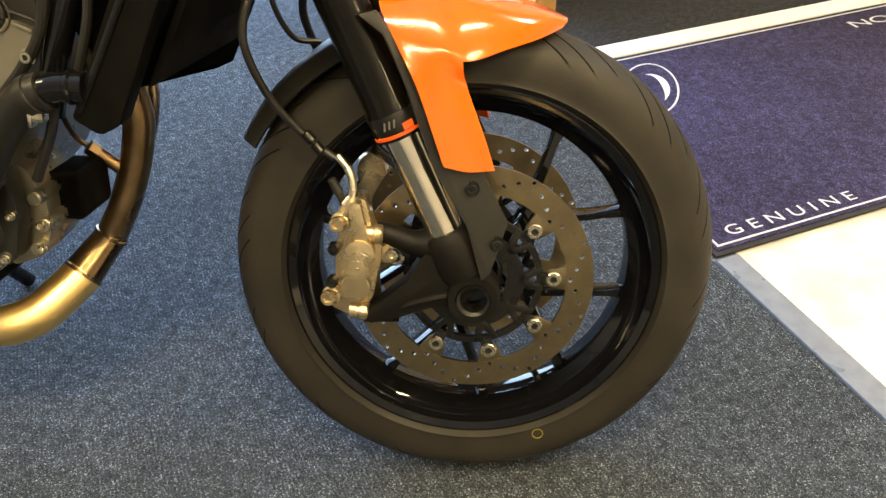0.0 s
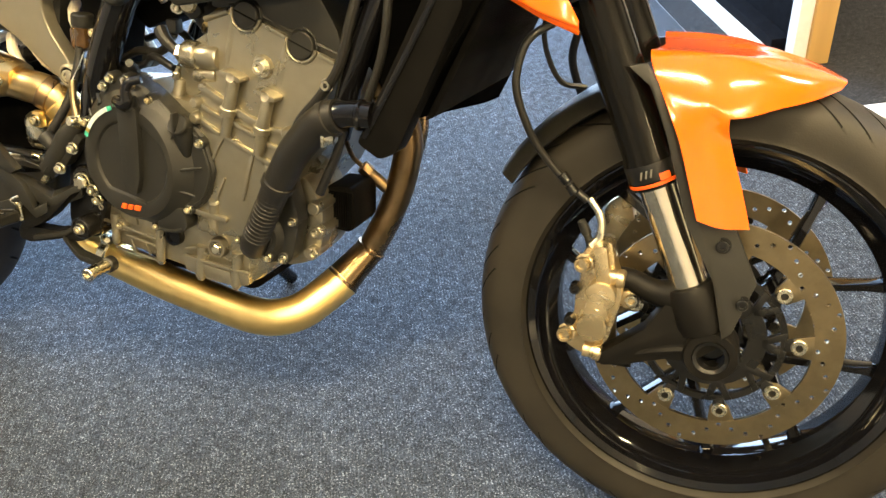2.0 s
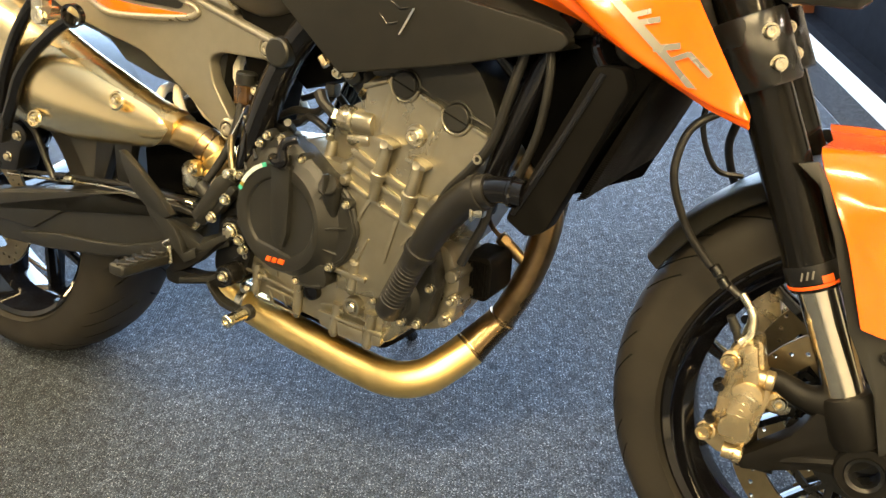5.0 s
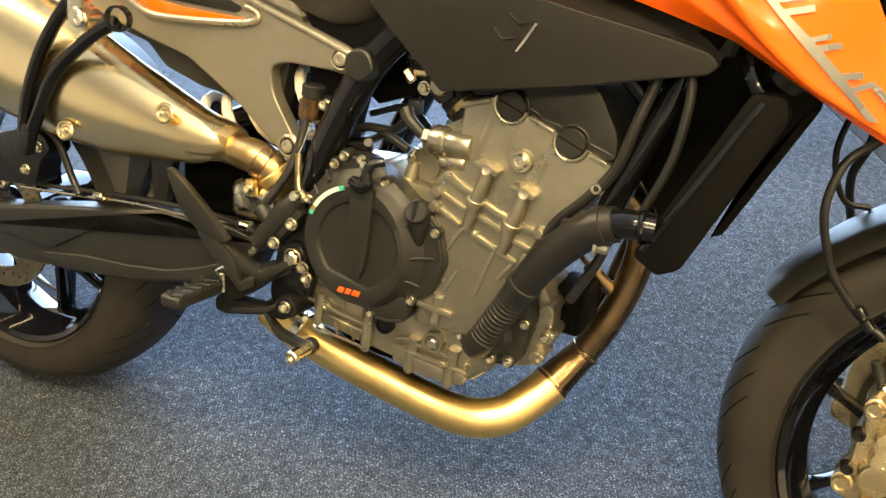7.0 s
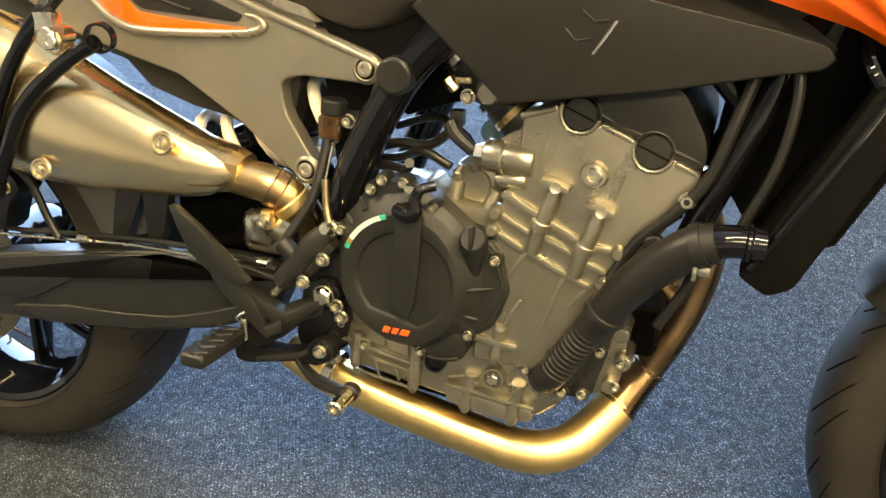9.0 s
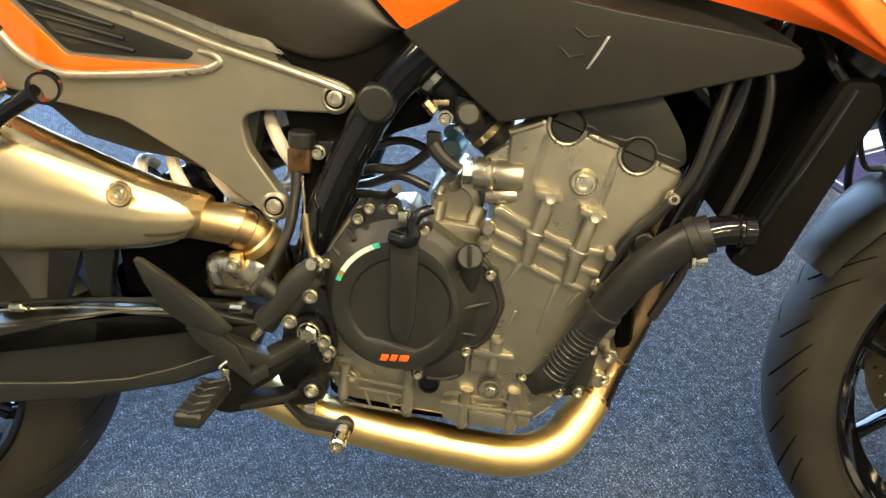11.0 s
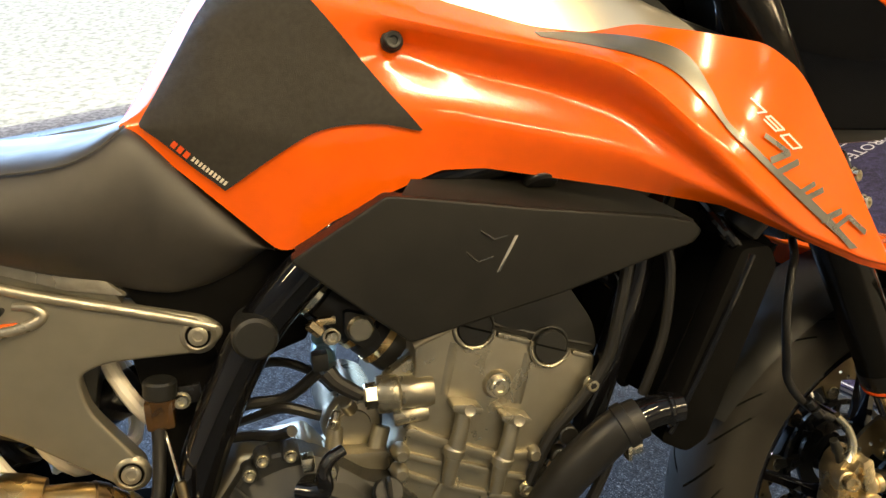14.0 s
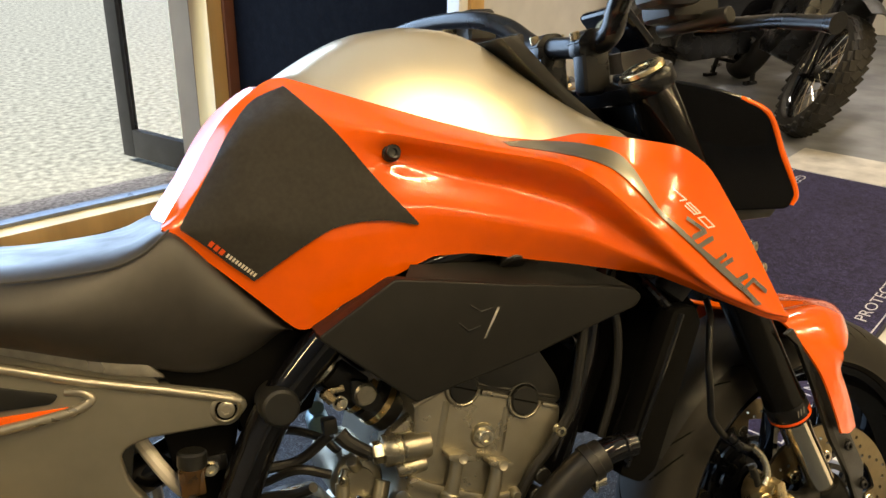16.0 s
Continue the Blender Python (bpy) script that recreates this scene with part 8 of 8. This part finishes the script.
part("lamp_body", at(prism([(-0.235, 0.945), (-0.15, 0.895), (-0.12, 0.875), (-0.09, 0.795), (-0.105, 0.775), (-0.19, 0.780), (-0.21, 0.85)], -0.080, 0.085, 0.01), TURN), M_black_plastic, lamp_ob)
part("lower_lip", at(prism([(-0.185, 0.792), (-0.100, 0.788), (-0.088, 0.776), (-0.100, 0.766), (-0.170, 0.768)], -0.10, 0.10, 0.004), TURN), M_black_plastic, lamp_ob)
# ---- other motorcycles standing in the workshop area ----
def knobby_tyre(R, half, bead):
    prof = [(bead, -half * 0.8)]
    for i in range(13):
        a = math.pi * (i / 12 - 0.5)
        prof.append((bead + 0.01 + (R - 0.012 - bead - 0.01) * max(0, math.cos(a)) ** 0.6, half * math.sin(a)))
    prof += [(bead, half * 0.8), (bead - 0.006, 0)]
    return lathe(prof, 72)


def parked_bike(m, R, spoked, label):
    th = new("motorcycle")
    th.matrix_world = m
    tagged(th, label, "motorcycle", group="parked motorcycles")
    W = Matrix.Translation((0, 0, R))
    wheel = part("front_wheel", at(lathe([(0.015, -0.07), (0.04, -0.07), (0.045, -0.04), (0.03, 0), (0.045, 0.04), (0.04, 0.07), (0.015, 0.07)], 30), W), M_black_satin, th)
    part("tyre", at(knobby_tyre(R, 0.058, R - 0.085), W), M_rubber, wheel, "knobbly black tyre")
    part("rim", at(lathe([(R - 0.083, -0.035), (R - 0.090, -0.035), (R - 0.102, -0.012), (R - 0.102, 0.012), (R - 0.090, 0.035), (R - 0.083, 0.035)], 72), W), M_black_gloss, wheel)
    block = mesh_of("tread_block", box(R - 0.0168, 0, 0, 0.012, 0.036, 0.054, 0.003, 1), M_rubber)
    edge = mesh_of("tread_block", at(box(R - 0.0325, 0, 0, 0.012, 0.028, 0.050, 0.003, 1), Matrix.Identity(4)), M_rubber)
    for k in range(34):
        for s, me, y in ((0, block, -0.019), (0.5, block, 0.019), (0.25, edge, -0.046), (0.75, edge, 0.046)):
            shared("tread_block", me, wheel, W @ Matrix.Rotation(2 * math.pi * (k + s) / 34, 4, "Y") @ Matrix.Translation((0, y, 0)) @ Matrix.Rotation(radians(18 if y < 0 else -18), 4, "X"))
    if spoked:
        for k in range(18):
            for s in (-1, 1):
                a = 2 * math.pi * k / 18
                b = a + 0.55 * (1 if (k % 2) else -1)
                p = Vector((0.042 * math.cos(b), 0.045 * s, R + 0.042 * math.sin(b)))
                q = Vector(((R - 0.098) * math.cos(a), 0.006 * s, R + (R - 0.098) * math.sin(a)))
                part("spoke", rod(p, q, 0.0022, segs=6), M_chrome, wheel)
    part("brake_disc", at(drilled_disc(0.105, 0.150, -0.002, 0.002, 72, 2, 0.003, lambda i, k: i % 3 == k), W @ Matrix.Translation((0, 0.066, 0))), M_disc, wheel)
    f = Vector((-math.sin(radians(27)), 0, math.cos(radians(27))))
    for y in (-0.095, 0.095):
        part("fork_leg", join(rod(Vector((0, y, R)) - f * 0.04, Vector((0, y, R)) + f * 0.34, 0.030, 0.027, 20), rod(Vector((0, y, R)) + f * 0.34, Vector((0, y, R)) + f * 0.80, 0.021, segs=20)), M_black_gloss, th, "black fork leg")
        part("axle_nut", rod((0, y, R), (0, y * 1.35, R), 0.018, segs=6), M_steel, th)
    part("mudguard", at(skin([[(-0.30, -0.06, 0.20), (-0.15, -0.075, 0.36), (0.02, -0.075, 0.40), (0.20, -0.05, 0.36)], [(-0.30, 0, 0.23), (-0.15, 0, 0.39), (0.02, 0, 0.43), (0.21, 0, 0.38)], [(-0.30, 0.06, 0.20), (-0.15, 0.075, 0.36), (0.02, 0.075, 0.40), (0.20, 0.05, 0.36)]], 16, 5, 0.004), W), M_black_plastic, th, "black mudguard")
    part("engine", prism(round_poly([(-0.50, 0.30), (-0.36, 0.50), (-0.42, 0.72), (-0.75, 0.74), (-0.85, 0.45), (-0.80, 0.28)], 0.04), -0.16, 0.16, 0.02), M_black_satin, th, "dark engine")
    part("tank", prism(round_poly([(-0.28, 0.80), (-0.30, 1.0), (-0.45, 1.08), (-0.80, 0.98), (-1.05, 0.84), (-0.75, 0.76)], 0.06), -0.15, 0.15, 0.04), M_black_gloss, th, "black fuel tank")
    part("seat", prism(round_poly([(-0.75, 0.84), (-0.80, 0.90), (-1.45, 0.96), (-1.46, 0.88)], 0.03), -0.13, 0.13, 0.02), M_vinyl, th)
    rear = part("rear_wheel", at(knobby_tyre(R * 0.97, 0.07, R * 0.97 - 0.09), Matrix.Translation((-1.5, 0, R * 0.97))), M_rubber, th, "black rear tyre")
    part("rim", at(lathe([(R - 0.095, -0.05), (R - 0.11, -0.045), (R - 0.115, 0), (R - 0.11, 0.045), (R - 0.095, 0.05)], 48), Matrix.Translation((-1.5, 0, R * 0.97))), M_black_gloss, rear)
    part("swingarm", prism([(-0.80, 0.40), (-1.52, R * 0.97 + 0.03), (-1.52, R * 0.97 - 0.03), (-0.80, 0.32)], -0.12, -0.09, 0.006), M_black_satin, th)
    part("handlebar", tube([(-0.38, -0.40, 1.15), (-0.33, -0.15, 1.14), (-0.33, 0.15, 1.14), (-0.38, 0.40, 1.15)], 0.012), M_black_satin, th)
    return th


parked_bike(Matrix.Translation((2.45, 2.635, 0)) @ Matrix.Rotation(radians(240), 4, "Z") @ Matrix.Rotation(radians(-25), 4, "X"), 0.338, True, "black adventure motorcycle with a spoked knobbly front wheel")


def stand_bike(m):
    """A tall motorcycle on its centre stand, rear wheel off the floor; x ahead from the stand."""
    th = new("motorcycle")
    th.matrix_world = m
    tagged(th, "dark blue motorcycle raised on a black centre stand", "motorcycle", group="parked motorcycles")
    for y in (-0.17, 0.17):
        part("stand_leg", join(rod((0, y, 0.015), (-0.05, y * 0.75, 0.30), 0.016), box(0.02, y, 0.012, 0.11, 0.035, 0.024, 0.006)), M_black_satin, th, "black centre stand leg")
    part("stand_bar", rod((-0.02, -0.15, 0.12), (-0.02, 0.15, 0.12), 0.014), M_black_satin, th)
    part("stand_tread", rod((0.0, -0.17, 0.06), (-0.16, -0.24, 0.05), 0.012), M_black_satin, th)
    W = Matrix.Translation((-0.80, 0, 0.37))
    wheel = part("rear_wheel", at(tyre_mesh(0.315, 0.085, 0.226, 60, 10, -5.5), W), M_rubber, th, "black road tyre")
    part("rim", at(rim_mesh(0.227, 0.07), W), M_black_gloss, wheel)
    for k in range(5):
        shared("spoke", SPOKE_R, wheel, W @ spin(72 * k))
    part("brake_disc", at(drilled_disc(0.09, 0.13, -0.002, 0.002, 60, 2, 0.003, lambda i, k: i % 3 == k), W @ Matrix.Translation((0, 0.09, 0))), M_disc, wheel)
    part("belly_pan", prism([(-0.15, 0.24), (0.05, 0.21), (0.62, 0.20), (0.78, 0.30), (0.70, 0.42), (-0.10, 0.42)], -0.17, 0.17, 0.02), M_black_satin, th, "dark belly pan")
    part("swingarm", prism([(-0.10, 0.44), (-0.82, 0.41), (-0.82, 0.34), (-0.10, 0.36)], 0.10, 0.14, 0.008), M_steel, th, "bright swingarm")
    part("bodywork", prism(round_poly([(-0.75, 0.78), (-0.2, 0.48), (0.6, 0.42), (0.9, 0.62), (0.75, 1.05), (0.3, 1.02), (-0.1, 0.85), (-0.8, 0.9)], 0.05), -0.17, 0.17, 0.03), M_black_gloss, th, "dark blue-black bodywork")
    part("front_wheel", at(tyre_mesh(0.30, 0.06, 0.226, 60, 10, -5.5), Matrix.Translation((0.88, 0, 0.30))), M_rubber, th)
    part("windscreen", prism([(0.55, 1.05), (0.62, 1.05), (0.40, 1.32), (0.36, 1.32)], -0.14, 0.14, 0.004), M_black_gloss, th)
    return th


stand_bike(Matrix.Translation((3.155, 3.89, 0)) @ Matrix.Rotation(radians(190), 4, "Z"))
